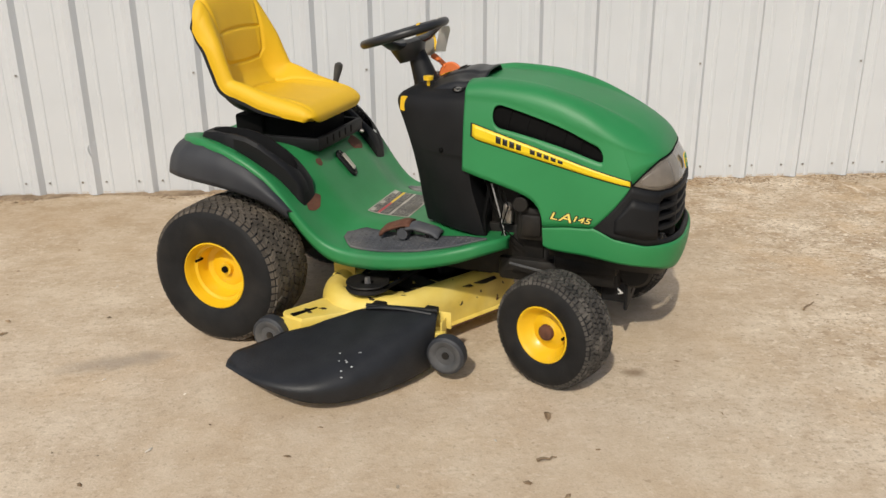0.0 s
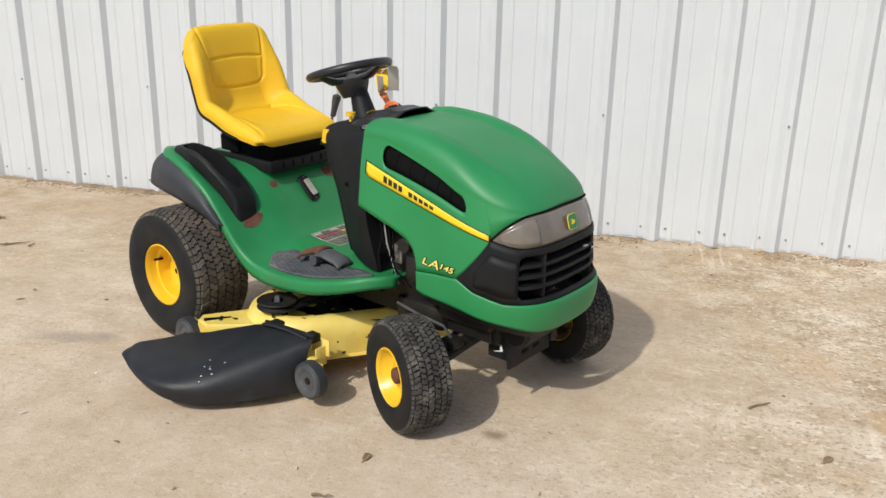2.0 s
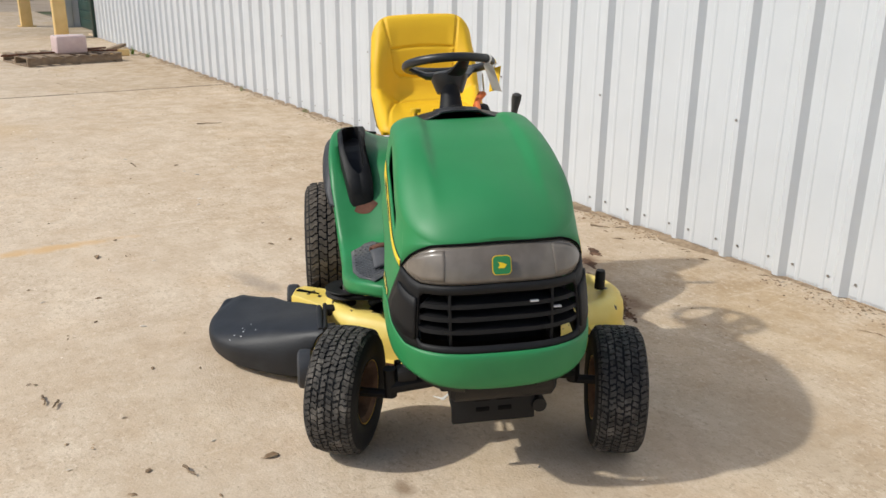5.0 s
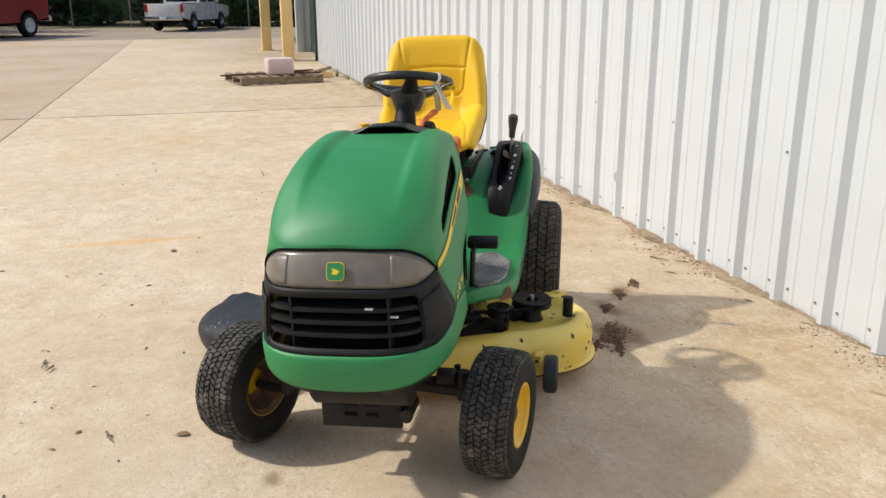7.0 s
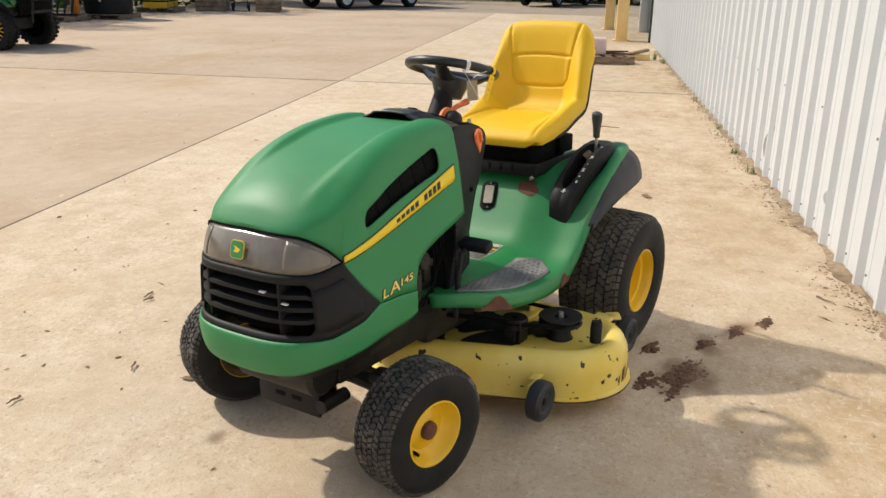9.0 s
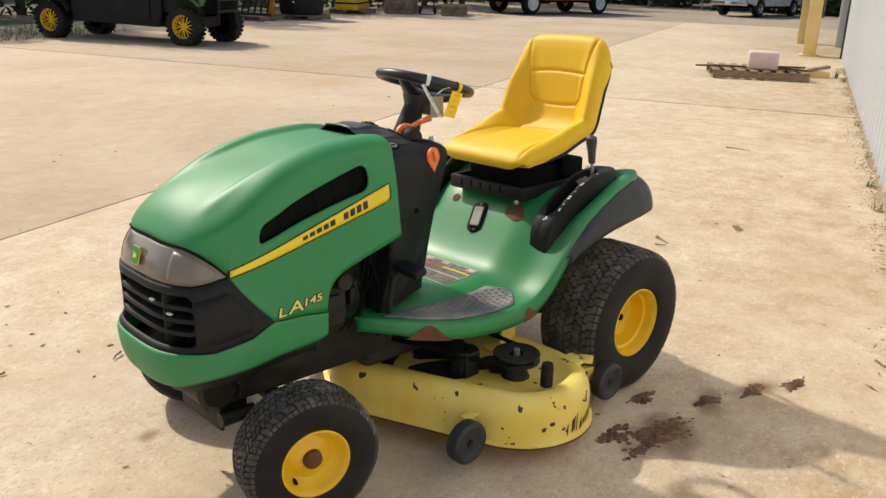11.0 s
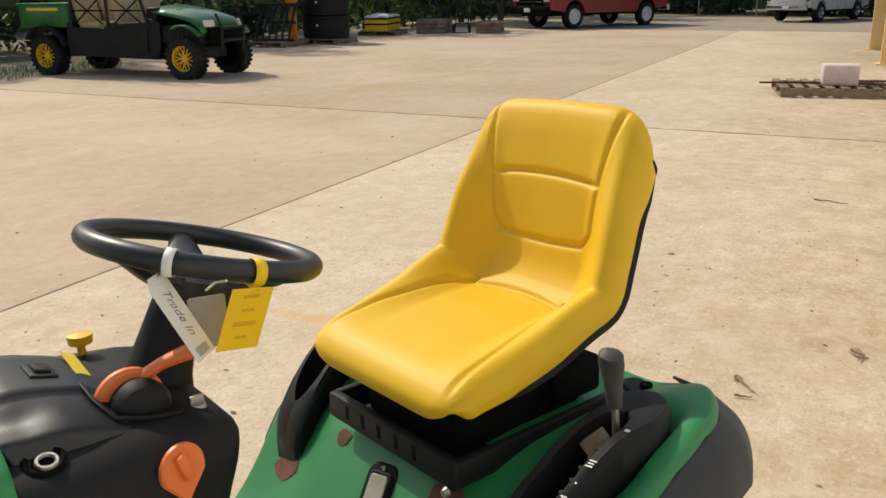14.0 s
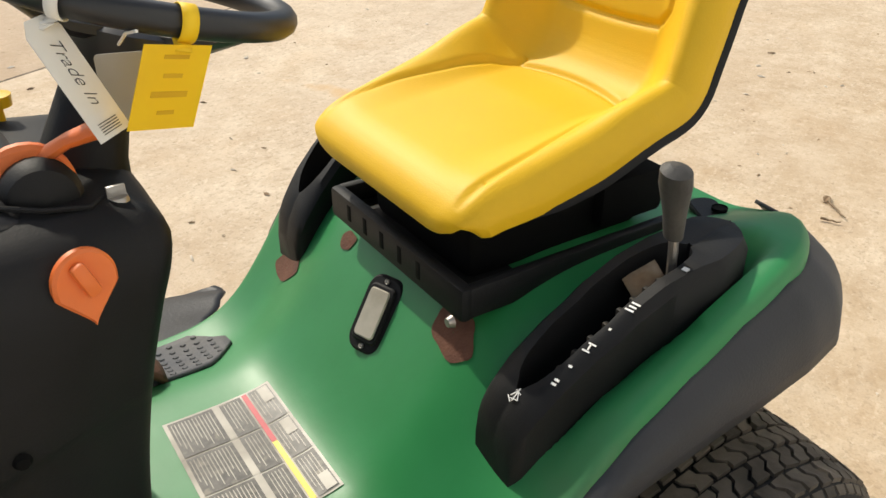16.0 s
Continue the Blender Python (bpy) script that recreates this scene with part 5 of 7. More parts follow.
def deck_patch(x0, x1, lo, hi, off, nx=12, ny=8):
    return grid([[on_deck(x, lo(x) + (hi(x) - lo(x)) * j / ny, off) for j in range(ny + 1)] for x in np.linspace(x0, x1, nx + 1)])


def deck_blob(cx, cy, rx, ry, off, seed, n=26):
    rnd = random.Random(seed)
    ph = [rnd.uniform(0, 6.28) for _ in range(4)]
    rows = []
    for k in (0.02, 0.5, 1.0):
        rows.append([on_deck(cx + rx * k * math.cos(t) * (1 + 0.09 * math.sin(3 * t + ph[0]) + 0.06 * math.sin(5 * t + ph[1])), cy + ry * k * math.sin(t) * (1 + 0.10 * math.sin(2 * t + ph[2]) + 0.06 * math.sin(5 * t + ph[3])), off) for t in (2 * math.pi * i / n for i in range(n))])
    return grid(rows, loop=True)


for side in (1, -1):
    lo = lambda x: lerp(x, [0.45, 0.50, 0.75, 0.90, 0.985], [0.285, 0.235, 0.250, 0.262, 0.300])
    hi = lambda x: lerp(x, [0.45, 0.50, 0.75, 0.90, 0.985], [0.315, 0.372, 0.372, 0.352, 0.305])
    g = deck_patch(0.45, 0.985, lo, hi, 0.006, 30, 8)
    pm = PAD if side > 0 else PAD_DARK
    padp = part("foot_pad", g if side > 0 else mirrored(g), pm, fender, "grey ribbed rubber foot pad", thick=0.006)
    dots = []
    for i in range(22):
        for j in range(6):
            x, y = 0.475 + 0.022 * i, 0.252 + 0.0195 * j + (0.009 if i % 2 else 0)
            if lo(x) + 0.008 < y < hi(x) - 0.008:
                c = on_deck(x, y, 0.0055)
                dots.append(lathe([(0.0001, 0.0035), (0.0045, 0.003), (0.0058, 0.0)], 7, "z", c))
    g = join(*dots)
    part("pad_studs", g if side > 0 else mirrored(g), pm, padp)
part("warning_sticker", deck_patch(0.452, 0.62, lambda x: -0.116, lambda x: 0.150, 0.0015, 10, 8), STICKER, fender, "worn safety sticker with rows of print")
STICKER_COLS = ((-0.111, -0.028), (-0.024, 0.058), (0.062, 0.146))
for x0, x1 in ((0.456, 0.488), (0.501, 0.535), (0.546, 0.614)):
    for y0, y1 in STICKER_COLS:
        blk = part("print_block", deck_patch(x0, x1, lambda x: y0, lambda x: y1, 0.0024, 2, 3), STICKER_G, fender)
        rows = [deck_patch(xl, xl + 0.0012, lambda x, a=y0 + 0.006: a, lambda x, b=y1 - 0.006 - 0.022 * ((k * 7) % 3) / 2: b, 0.0030, 1, 3) for k, xl in enumerate(np.arange(x0 + 0.006, x1 - 0.004, 0.0052))]
        tagged(part("print_line", join(*rows), STICKER, blk, "rows of pale print"), kind="stuff")
for x0, x1, y0, y1 in ((0.458, 0.474, -0.108, -0.072), (0.458, 0.474, -0.020, 0.014), (0.458, 0.474, 0.112, 0.144)):
    part("print_title", deck_patch(x0, x1, lambda x: y0, lambda x: y1, 0.0034, 1, 2), STICKER, fender, "white panel on the sticker")
part("print_band", deck_patch(0.4905, 0.4985, lambda x: -0.111, lambda x: 0.012, 0.003, 1, 6), RED, fender, "red band on the sticker")
part("print_band", deck_patch(0.4905, 0.4985, lambda x: 0.013, lambda x: 0.146, 0.003, 1, 6), DECAL_Y, fender, "yellow band on the sticker")
for nm, cx, cy, rx, ry, sd in (("rust_patch", 0.330, -0.300, 0.015, 0.042, 1), ("rust_patch", 0.280, 0.156, 0.020, 0.046, 2), ("rust_patch", 0.280, -0.150, 0.010, 0.020, 3)):
    part(nm, deck_blob(cx, cy, rx, ry, 0.0018, sd), RUST, fender, "patch of brown rust")
# torn paint on the left footrest rim
for x, w_, sd in ((0.465, 0.036, 3), (0.88, 0.075, 4)):
    rows = []
    for i in range(9):
        t = i / 8
        xx = x - w_ + 2 * w_ * t
        z = deck_smooth(xx, deck_half(xx) - 0.018)
        hgt = 0.046 * math.sin(math.pi * t) ** 0.7 * (0.8 + 0.3 * math.sin(7 * t + sd))
        rows.append([(xx, deck_half(xx) + 0.0022, z - 0.055), (xx, deck_half(xx) + 0.0032, z - 0.055 + hgt)])
    part("bare_patch", grid(rows), RUST, fender, "torn rim with bare rusty metal")

refl_m = Matrix.Translation(on_deck(0.314, 0.004, 0.0)) @ pose(0, 0, 0, 0, 0, 18) @ pose(0, 0, 0, 0, math.degrees(math.atan2(0.615 - 0.51, 0.08)), 0)
rf = part("reflector", moved(prism(round_rect(0.118, 0.066, 0.022), -0.004, 0.008, bev=0.004), refl_m), BLACK, mower, "black bezel with a pale lens on the slope")
part("collar", moved(prism(round_rect(0.088, 0.048, 0.010), 0.007, 0.014, bev=0.003), refl_m), BLACK, rf)
part("lens", moved(prism(round_rect(0.074, 0.036, 0.006), 0.012, 0.0175, bev=0.002), refl_m), REFLECT, rf)
for sx in (0.050, -0.050):
    part("screw", moved(disc(0.004, 0.003, 10), refl_m @ pose(sx, 0, 0.008)), STEEL, rf)

# flared black arches over the rear wheels
IN = [(0.318, 0.420, 0.508), (0.275, 0.428, 0.560), (0.22, 0.434, 0.615), (0.15, 0.436, 0.662), (0.06, 0.431, 0.700), (-0.03, 0.420, 0.722), (-0.10, 0.393, 0.728), (-0.155, 0.348, 0.722), (-0.195, 0.295, 0.712), (-0.222, 0.22, 0.70)]
OUT = [(0.305, 0.438, 0.492), (0.265, 0.452, 0.528), (0.20, 0.462, 0.560), (0.12, 0.467, 0.582), (0.03, 0.467, 0.596), (-0.06, 0.462, 0.606), (-0.135, 0.448, 0.612), (-0.205, 0.405, 0.610), (-0.250, 0.33, 0.605), (-0.268, 0.22, 0.60)]
def arch(k):
    f = k * (len(IN) - 1)
    i = min(int(f), len(IN) - 2)
    a = Vector(IN[i]).lerp(Vector(IN[i + 1]), f - i)
    b = Vector(OUT[i]).lerp(Vector(OUT[i + 1]), f - i)
    row = []
    for j in range(11):
        t = j / 10
        p = a.lerp(b, t)
        e = math.sin(math.pi * t)
        d = Vector((b.x - a.x, b.y - a.y, 0)).normalized()
        p = p + Vector((0, 0, 0.014 * e)) + d * 0.014 * e
        if j == 10:
            p = p + Vector((0, 0, -0.006))
        row.append(tuple(p))
    return row
_arch = grid([arch(k) for k in np.linspace(0, 1, 48)])
for side in (1, -1):
    part("fender_flare", _arch if side > 0 else mirrored(_arch), FLARE, mower, "black plastic wheel-arch flare", smooth=60, thick=0.006)

# consoles on the fenders
def con_y(x):
    return lerp(x, [-0.085, 0.05, 0.20, 0.322], [0.318, 0.342, 0.336, 0.312])


def con_z(x):
    return lerp(x, [-0.085, -0.06, 0.0, 0.08, 0.13, 0.18, 0.23, 0.27, 0.30], [0.742, 0.756, 0.762, 0.760, 0.750, 0.728, 0.692, 0.655, 0.618])


def console(side, x0, open0, open1, ow, depth, shift=0.0):
    """A long black console along the slope of a fender with an opening along its top."""
    path = [(-0.085, 0.742), (-0.06, 0.756), (0.0, 0.762), (0.08, 0.760), (0.13, 0.750), (0.18, 0.728), (0.23, 0.692), (0.27, 0.655), (0.30, 0.618), (0.315, 0.590), (0.322, 0.560)]
    xs = [p[0] for p in path]
    rows = []
    for x in list(np.linspace(x0, 0.322, 60)):
        top = lerp(x, xs, [p[1] for p in path])
        low = min(deck_smooth(x, 0.40) - 0.030, top - 0.012)
        cw = glide(x, [x0, x0 + 0.010, x0 + 0.035, 0.04, 0.10, 0.25, 0.31, 0.322], [0.020, 0.038, 0.056, 0.062, 0.060, 0.056, 0.050, 0.042] if side > 0 else [0.016, 0.034, 0.050, 0.054, 0.054, 0.053, 0.048, 0.038])
        co = cw - (0.014 if side > 0 else 0.0)          # the left one is narrower outside its slot
        cy, oy = con_y(x), con_y(x) + shift
        hole = open0 < x < open1
        d = depth if hole else 0.0005
        w = ow * max(0.02, 1 - abs((x - (open0 + open1) / 2) / ((open1 - open0) / 2)) ** 5) ** 0.5 if hole else 0.004
        rows.append([(x, cy - cw, low), (x, cy - cw, top - 0.012), (x, cy - cw + 0.010, top), (x, oy - w, top + 0.001), (x, oy - w + 0.002, top - d), (x, oy + w - 0.002, top - d), (x, oy + w, top + 0.001), (x, cy + co - 0.010, top), (x, cy + co, top - 0.012), (x, cy + co, low)])
    g = grid(rows, loop=True, cap=True)
    return g if side > 0 else mirrored(g)


part("console", console(-1, -0.085, -0.04, 0.285, 0.036, 0.06), BLACK, mower, "open black storage tray", smooth=40)
cl = part("console", console(1, -0.040, 0.058, 0.288, 0.027, 0.085, -0.006), BLACK, mower, "black lift-lever console with notches", smooth=40)
for i in range(8):                                  # teeth of the height gate along the slot's outer side
    x = 0.120 + 0.019 * i
    part("notch", box(x, con_y(x) + 0.016, con_z(x) - 0.016, 0.008, 0.014, 0.016, 0.002), METAL_BLACK, cl)
# added tan plate stands in for bright ground seen through the slot
part("slot_ground_patch", grid([[(x, con_y(x) - 0.026 + 0.034 * d, con_z(x) - 0.016 - 0.026 * d) for d in (0.0, 0.5, 1.0)] for x in np.linspace(0.090, 0.140, 6)]), LITTER, cl, "tan plate in place of sunlit ground seen through the slot", thick=0.002)


def on_console(x, y, turn=0.0):
    """A place on the console's sloping top."""
    return pose(x, y, con_z(x) + 0.0016, 0, math.degrees(math.atan2(con_z(x - 0.01) - con_z(x + 0.01), 0.02)), 0) @ pose(0, 0, 0, 0, 0, turn)


for x, w_, l_ in ((0.098, 0.006, 0.008), (0.170, 0.0022, 0.012), (0.175, 0.0022, 0.010), (0.180, 0.0022, 0.012), (0.205, 0.003, 0.003), (0.226, 0.002, 0.011), (0.230, 0.007, 0.002), (0.234, 0.002, 0.011), (0.252, 0.003, 0.005), (0.268, 0.003, 0.007), (0.272, 0.003, 0.007)):
    part("mark", moved(box(0, 0, 0, w_, l_, 0.001, 0), on_console(x, con_y(x) + 0.030, 8)), WHITE_MARK, cl)
part("cut_symbol", join(*[moved(box(0, dy, 0, l_, 0.0012, 0.001, 0), on_console(0.296, con_y(0.296) - 0.002) @ pose(0, 0, 0.0006, 0, 0, a)) for a, dy, l_ in ((0, 0.0, 0.018), (35, 0.003, 0.014), (-30, -0.003, 0.014), (80, 0.004, 0.010), (105, -0.006, 0.012), (60, -0.010, 0.010))]), WHITE_MARK, cl)
lever = part("lift_lever", tube([(0.088, 0.343, 0.705), (0.098, 0.347, 0.775), (0.108, 0.351, 0.825)], 0.006, 8), STEEL, mower, "lift lever with a black grip")
part("grip", tube([(0.104, 0.349, 0.795), (0.112, 0.353, 0.828), (0.122, 0.357, 0.868), (0.126, 0.359, 0.886), (0.127, 0.360, 0.893)], [0.013, 0.015, 0.021, 0.020, 0.008], 14, flat=0.8), GRIP_GREY, lever)
part("height_knob", join(lathe([(0.0001, 0.012), (0.020, 0.012), (0.024, 0.0)], 18, "z", on_deck(0.03, 0.270, 0.0)), box(*on_deck(0.03, 0.270, 0.016), 0.034, 0.008, 0.010, 0.003)), BLACK, mower, "black adjuster knob")
tow = part("hitch_plate", moved(prism(round_rect(0.085, 0.045, 0.020), -0.004, 0.007, bev=0.003), Matrix.Translation(on_deck(-0.148, 0.197)) @ pose(0, 0, 0, 0, 0, 65)), BLACK, mower, "black oval plate with a hole on the fender")
part("hole", moved(disc(0.012, 0.002, 16), Matrix.Translation(on_deck(-0.155, 0.210, 0.0066))), DARK, tow)

# pedals
pd = part("brake_pedal", moved(box(0, 0, 0, 0.045, 0.105, 0.030, 0.008), pose(0.892, 0.311, 0.570, 0, 20, 0)), BLACK, mower, "black brake pedal on a bent arm")
part("arm", tube([(0.895, 0.282, 0.562), (0.930, 0.280, 0.545), (0.945, 0.278, 0.47), (0.950, 0.270, 0.34)], 0.009, 8), METAL_BLACK, pd)
def pedal(x, tilt, material, label):
    """A cupped pedal pad on a stem."""
    top = [[(u * 0.062, v * 0.040, 0.010 * (1 - v * v) - 0.012 * max(0.0, abs(u) - 0.6) * 2.5) for u in np.linspace(-1, 1, 13)] for v in np.linspace(-1, 1, 9)]
    pr = part("drive_pedal", moved(grid(top), pose(x, -0.262, 0.446, 0, tilt, 4)), material, mower, label, thick=0.010, smooth=60)
    part("stem", tube([(x, -0.262, 0.440), (x + 0.02, -0.262, 0.385)], 0.008, 8), METAL_BLACK, pr)
    return pr


rear_pedal = pedal(0.635, -20, RUST, "brown worn reverse pedal")
pedal(0.745, 12, PAD_DARK, "dark grey forward pedal")
part("hub", tube([(0.672, -0.300, 0.425), (0.672, -0.225, 0.425)], 0.020, 12), PAD_DARK, rear_pedal)

# ---- wheels ----
def tyre_profile(R, w, rim):
    h = w / 2
    half = [(rim + 0.006, h * 0.70), (rim + 0.008, h * 0.86), (rim + 0.020, h * 0.95), ((R + rim) / 2, h * 1.0), (R - 0.040, h * 0.985), (R - 0.020, h * 0.92), (R - 0.010, h * 0.80), (R - 0.006, h * 0.5), (R - 0.005, 0.0)]
    return half + [(r, -y) for r, y in half[-2::-1]]


def surf_r(R, w, l):
    """The carcass radius under the tread at a distance l from the middle."""
    return lerp(abs(l) / (w / 2), [0, 0.5, 0.80, 0.92, 0.985], [R - 0.006, R - 0.007, R - 0.011, R - 0.021, R - 0.040])


def lug(R, w, poly, up):
    """One tread block: an outline in (way round, way across) laid on the tyre."""
    n = len(poly)
    low, high = [], []
    cx, cy = sum(p[0] for p in poly) / n, sum(p[1] for p in poly) / n
    for c, l in poly:
        t = c / R
        for rr, dst, k in ((surf_r(R, w, l) - 0.004, low, 1.0), (surf_r(R, w, l) + up, high, 0.93)):
            cc, ll = cx + (c - cx) * k, cy + (l - cy) * k
            tt = cc / R
            dst.append((rr * math.cos(tt), ll, rr * math.sin(tt)))
    return grid([low, high], loop=True)[0], grid([low, high], loop=True)[1] + [tuple(range(n, 2 * n))]


def tread_geo(R, w, n, cols, up, gap, step, shoulder=True):
    """Interlocking stepped blocks in staggered columns, with a row of shoulder blocks on each side."""
    out, st, cw, jit = [], 2 * math.pi * R / n, w * 0.84 / cols, random.Random(n)
    for c in range(cols):
        l0, sg = -w * 0.42 + c * cw, (1 if c % 2 else -1)
        g, gl, k = st * gap, cw * gap * 0.75, st * step * sg
        for i in range(n):
            o = (i + 0.5 * (c % 2)) * st
            a, b = o + g, o + st - g
            ls = [l0 + gl, l0 + cw * 0.36, l0 + cw * 0.64, l0 + cw - gl]
            ds = [-k / 2, -k / 2, k / 2, k / 2]
            poly = [(a + d, l) for d, l in zip(ds, ls)] + [(b + d, l) for d, l in reversed(list(zip(ds, ls)))]
            out.append(lug(R, w, [(q + jit.uniform(-1, 1) * gap * 0.022, l + jit.uniform(-1, 1) * gap * 0.022) for q, l in poly[::-1]], up * jit.uniform(0.75, 1.0)))
    if shoulder:
        for i in range(n):
            for sg in (1, -1):
                o = (i + (0.25 if sg > 0 else 0.75)) * st
                out.append(lug(R, w, [(o - st * 0.42, sg * w * 0.424), (o + st * 0.42, sg * w * 0.424), (o + st * 0.38, sg * w * 0.462), (o - st * 0.38, sg * w * 0.462)][::sg], up * 0.45))
    return join(*out)


def rim_geo(rim, w, deep):
    h = w / 2
    if deep:
        prof = [(rim + 0.010, h * 0.90), (rim + 0.012, h * 0.84), (rim + 0.001, h * 0.80), (rim - 0.006, h * 0.60), (rim - 0.016, h * 0.56), (rim - 0.019, h * 0.30), (rim - 0.026, h * 0.20), (rim * 0.60, h * 0.16), (rim * 0.52, h * 0.20), (rim * 0.22, h * 0.22), (rim * 0.20, h * 0.34), (0.0001, h * 0.34)]
    else:
        prof = [(rim + 0.010, h * 0.90), (rim + 0.012, h * 0.84), (rim + 0.002, h * 0.80), (rim - 0.006, h * 0.62), (rim - 0.018, h * 0.36), (rim * 0.72, h * 0.30), (rim * 0.62, h * 0.36), (rim * 0.40, h * 0.40), (rim * 0.34, h * 0.46), (0.0001, h * 0.46)]
    back = [(rim - 0.012, -h * 0.3), (rim - 0.004, -h * 0.75), (rim + 0.010, -h * 0.9)]
    return join(lathe(prof, 44, "y"), lathe([(rim + 0.010, h * 0.90), (rim + 0.006, h * 0.91), (rim - 0.001, h * 0.78)], 44, "y"), lathe(back + [(rim - 0.022, h * 0.12)], 44, "y"), lathe([(0.0001, h * 0.06), (rim - 0.020, h * 0.10)], 44, "y"))


def wheel_set(name, label, R, w, rim, n, cols, up, tread_mat, places):
    meshes = None
    for m, side in places:
        if meshes is None:
            meshes = (mesh_of("rim", rim_geo(rim, w, R > 0.22), YELLOW), mesh_of("tyre", lathe(tyre_profile(R, w, rim), 72, "y"), RUBBER, 60), mesh_of("tread", tread_geo(R, w, n, cols, up, *((0.085, 0.42) if R > 0.22 else (0.12, 0.24))), tread_mat, 0, False))
        mm = m @ pose(0, 0, 0, 0, 0, 0 if side > 0 else 180)
        r = part(name, meshes[0], YELLOW, mower, label, m=mm)
        part("tyre", meshes[1], RUBBER, r, "black rubber tyre with turf tread")
        part("tread", meshes[2], tread_mat, r)
        part("inner_grime", lathe([(rim * 0.5, -w * 0.02), (rim - 0.024, -w * 0.03), (rim - 0.016, -w * 0.16), (rim - 0.008, -w * 0.375), (rim + 0.007, -w * 0.452)], 36, "y"), GRIME, r, "dirt caked inside the rim")
        hub_r = rim * 0.30
        if R < 0.22:
            part("hub_cap", lathe([(0.0001, w * 0.335), (hub_r * 0.8, w * 0.33), (hub_r, w * 0.31), (hub_r * 1.05, w * 0.22)], 20, "y"), RUST, r, "rusty axle cap")
        else:
            part("hub_cap", lathe([(0.0001, w * 0.20), (0.012, w * 0.20), (0.013, w * 0.16)], 14, "y"), DARK, r, "axle end")
        part("valve_stem", tube([(rim * 0.80, w * 0.22, 0.02), (rim * 0.80, w * 0.37, 0.022)], 0.005, 7), DARK, r)


R_REAR, R_FRONT = 0.260, 0.190
wheel_set("rear_wheel", "yellow rear wheel", R_REAR, 0.262, 0.114, 56, 6, 0.009, TREAD, [(pose(0.04, 0.410, R_REAR, 0, 35, 0), 1), (pose(0.04, -0.440, R_REAR, 0, 10, 0), -1)])
wheel_set("front_wheel", "yellow front wheel, steered to one side", R_FRONT, 0.155, 0.086, 66, 6, 0.007, TREAD_GREY, [(pose(1.332, 0.395, R_FRONT, 0, 0, -11) @ pose(0, 0, 0, 0, 60, 0), 1), (pose(1.248, -0.424, R_FRONT, 0, 0, -21) @ pose(0, 0, 0, 0, 160, 0), -1)])

# ---- chassis, axles and engine ----
ch = part("chassis_frame", join(box(0.62, 0.165, 0.325, 1.55, 0.012, 0.12, 0.004), box(0.62, -0.165, 0.325, 1.55, 0.012, 0.12, 0.004), box(1.35, 0, 0.335, 0.02, 0.34, 0.12, 0.004), box(-0.16, 0, 0.35, 0.02, 0.36, 0.2, 0.004), box(0.45, 0, 0.335, 0.03, 0.33, 0.09, 0.004)), METAL_BLACK, mower, "black steel frame rails")
part("axle_beam", join(tube([(1.276, -0.285, 0.215), (1.276, -0.12, 0.235), (1.276, 0, 0.245), (1.276, 0.12, 0.235), (1.276, 0.285, 0.215)], [0.022, 0.026, 0.032, 0.026, 0.022], 10), tube([(1.276, 0.285, 0.185), (1.276, 0.285, 0.275)], 0.020, 10), tube([(1.276, -0.285, 0.185), (1.276, -0.285, 0.275)], 0.020, 10), tube([(1.276, 0.285, 0.19), (1.316, 0.405, 0.19)], 0.014, 10), tube([(1.276, -0.285, 0.19), (1.232, -0.402, 0.19)], 0.014, 10)), METAL_BLACK, ch, "front axle beam with spindles")
part("engine_plate", join(box(1.24, 0.0, 0.285, 0.34, 0.30, 0.07, 0.012), box(1.30, 0.0, 0.345, 0.22, 0.40, 0.06, 0.015), box(1.10, -0.02, 0.30, 0.22, 0.36, 0.09, 0.02)), METAL_BLACK, ch, "greasy engine plate")
for side in (1, -1):
    part("steering_arm", join(box(1.235, side * 0.262, 0.232, 0.10, 0.030, 0.016, 0.004), tube([(1.19, side * 0.255, 0.20), (1.19, side * 0.255, 0.255)], 0.011, 8), box(1.285, side * 0.235, 0.262, 0.06, 0.06, 0.035, 0.008)), METAL_BLACK, ch)
part("tie_rod", tube([(1.19, -0.24, 0.20), (1.17, 0.0, 0.215), (1.20, 0.30, 0.20)], 0.009, 8), METAL_BLACK, ch)
part("transaxle", join(box(0.0, 0, 0.255, 0.26, 0.30, 0.17, 0.04, 3), tube([(0.04, -0.43, R_REAR), (0.04, 0.40, R_REAR)], 0.028, 12), lathe([(0.02, 0), (0.085, 0.0), (0.085, 0.03), (0.02, 0.03)], 20, "z", (0.06, 0.05, 0.34))), METAL_BLACK, ch, "transaxle")
eng = part("engine", join(box(1.10, 0, 0.52, 0.30, 0.34, 0.26, 0.03, 3), box(1.12, 0.0, 0.70, 0.34, 0.36, 0.12, 0.05, 3), lathe([(0.0001, 0.06), (0.12, 0.055), (0.14, 0.0)], 28, "z", (1.12, 0, 0.76))), METAL_BLACK, mower, "dark engine under the bonnet")
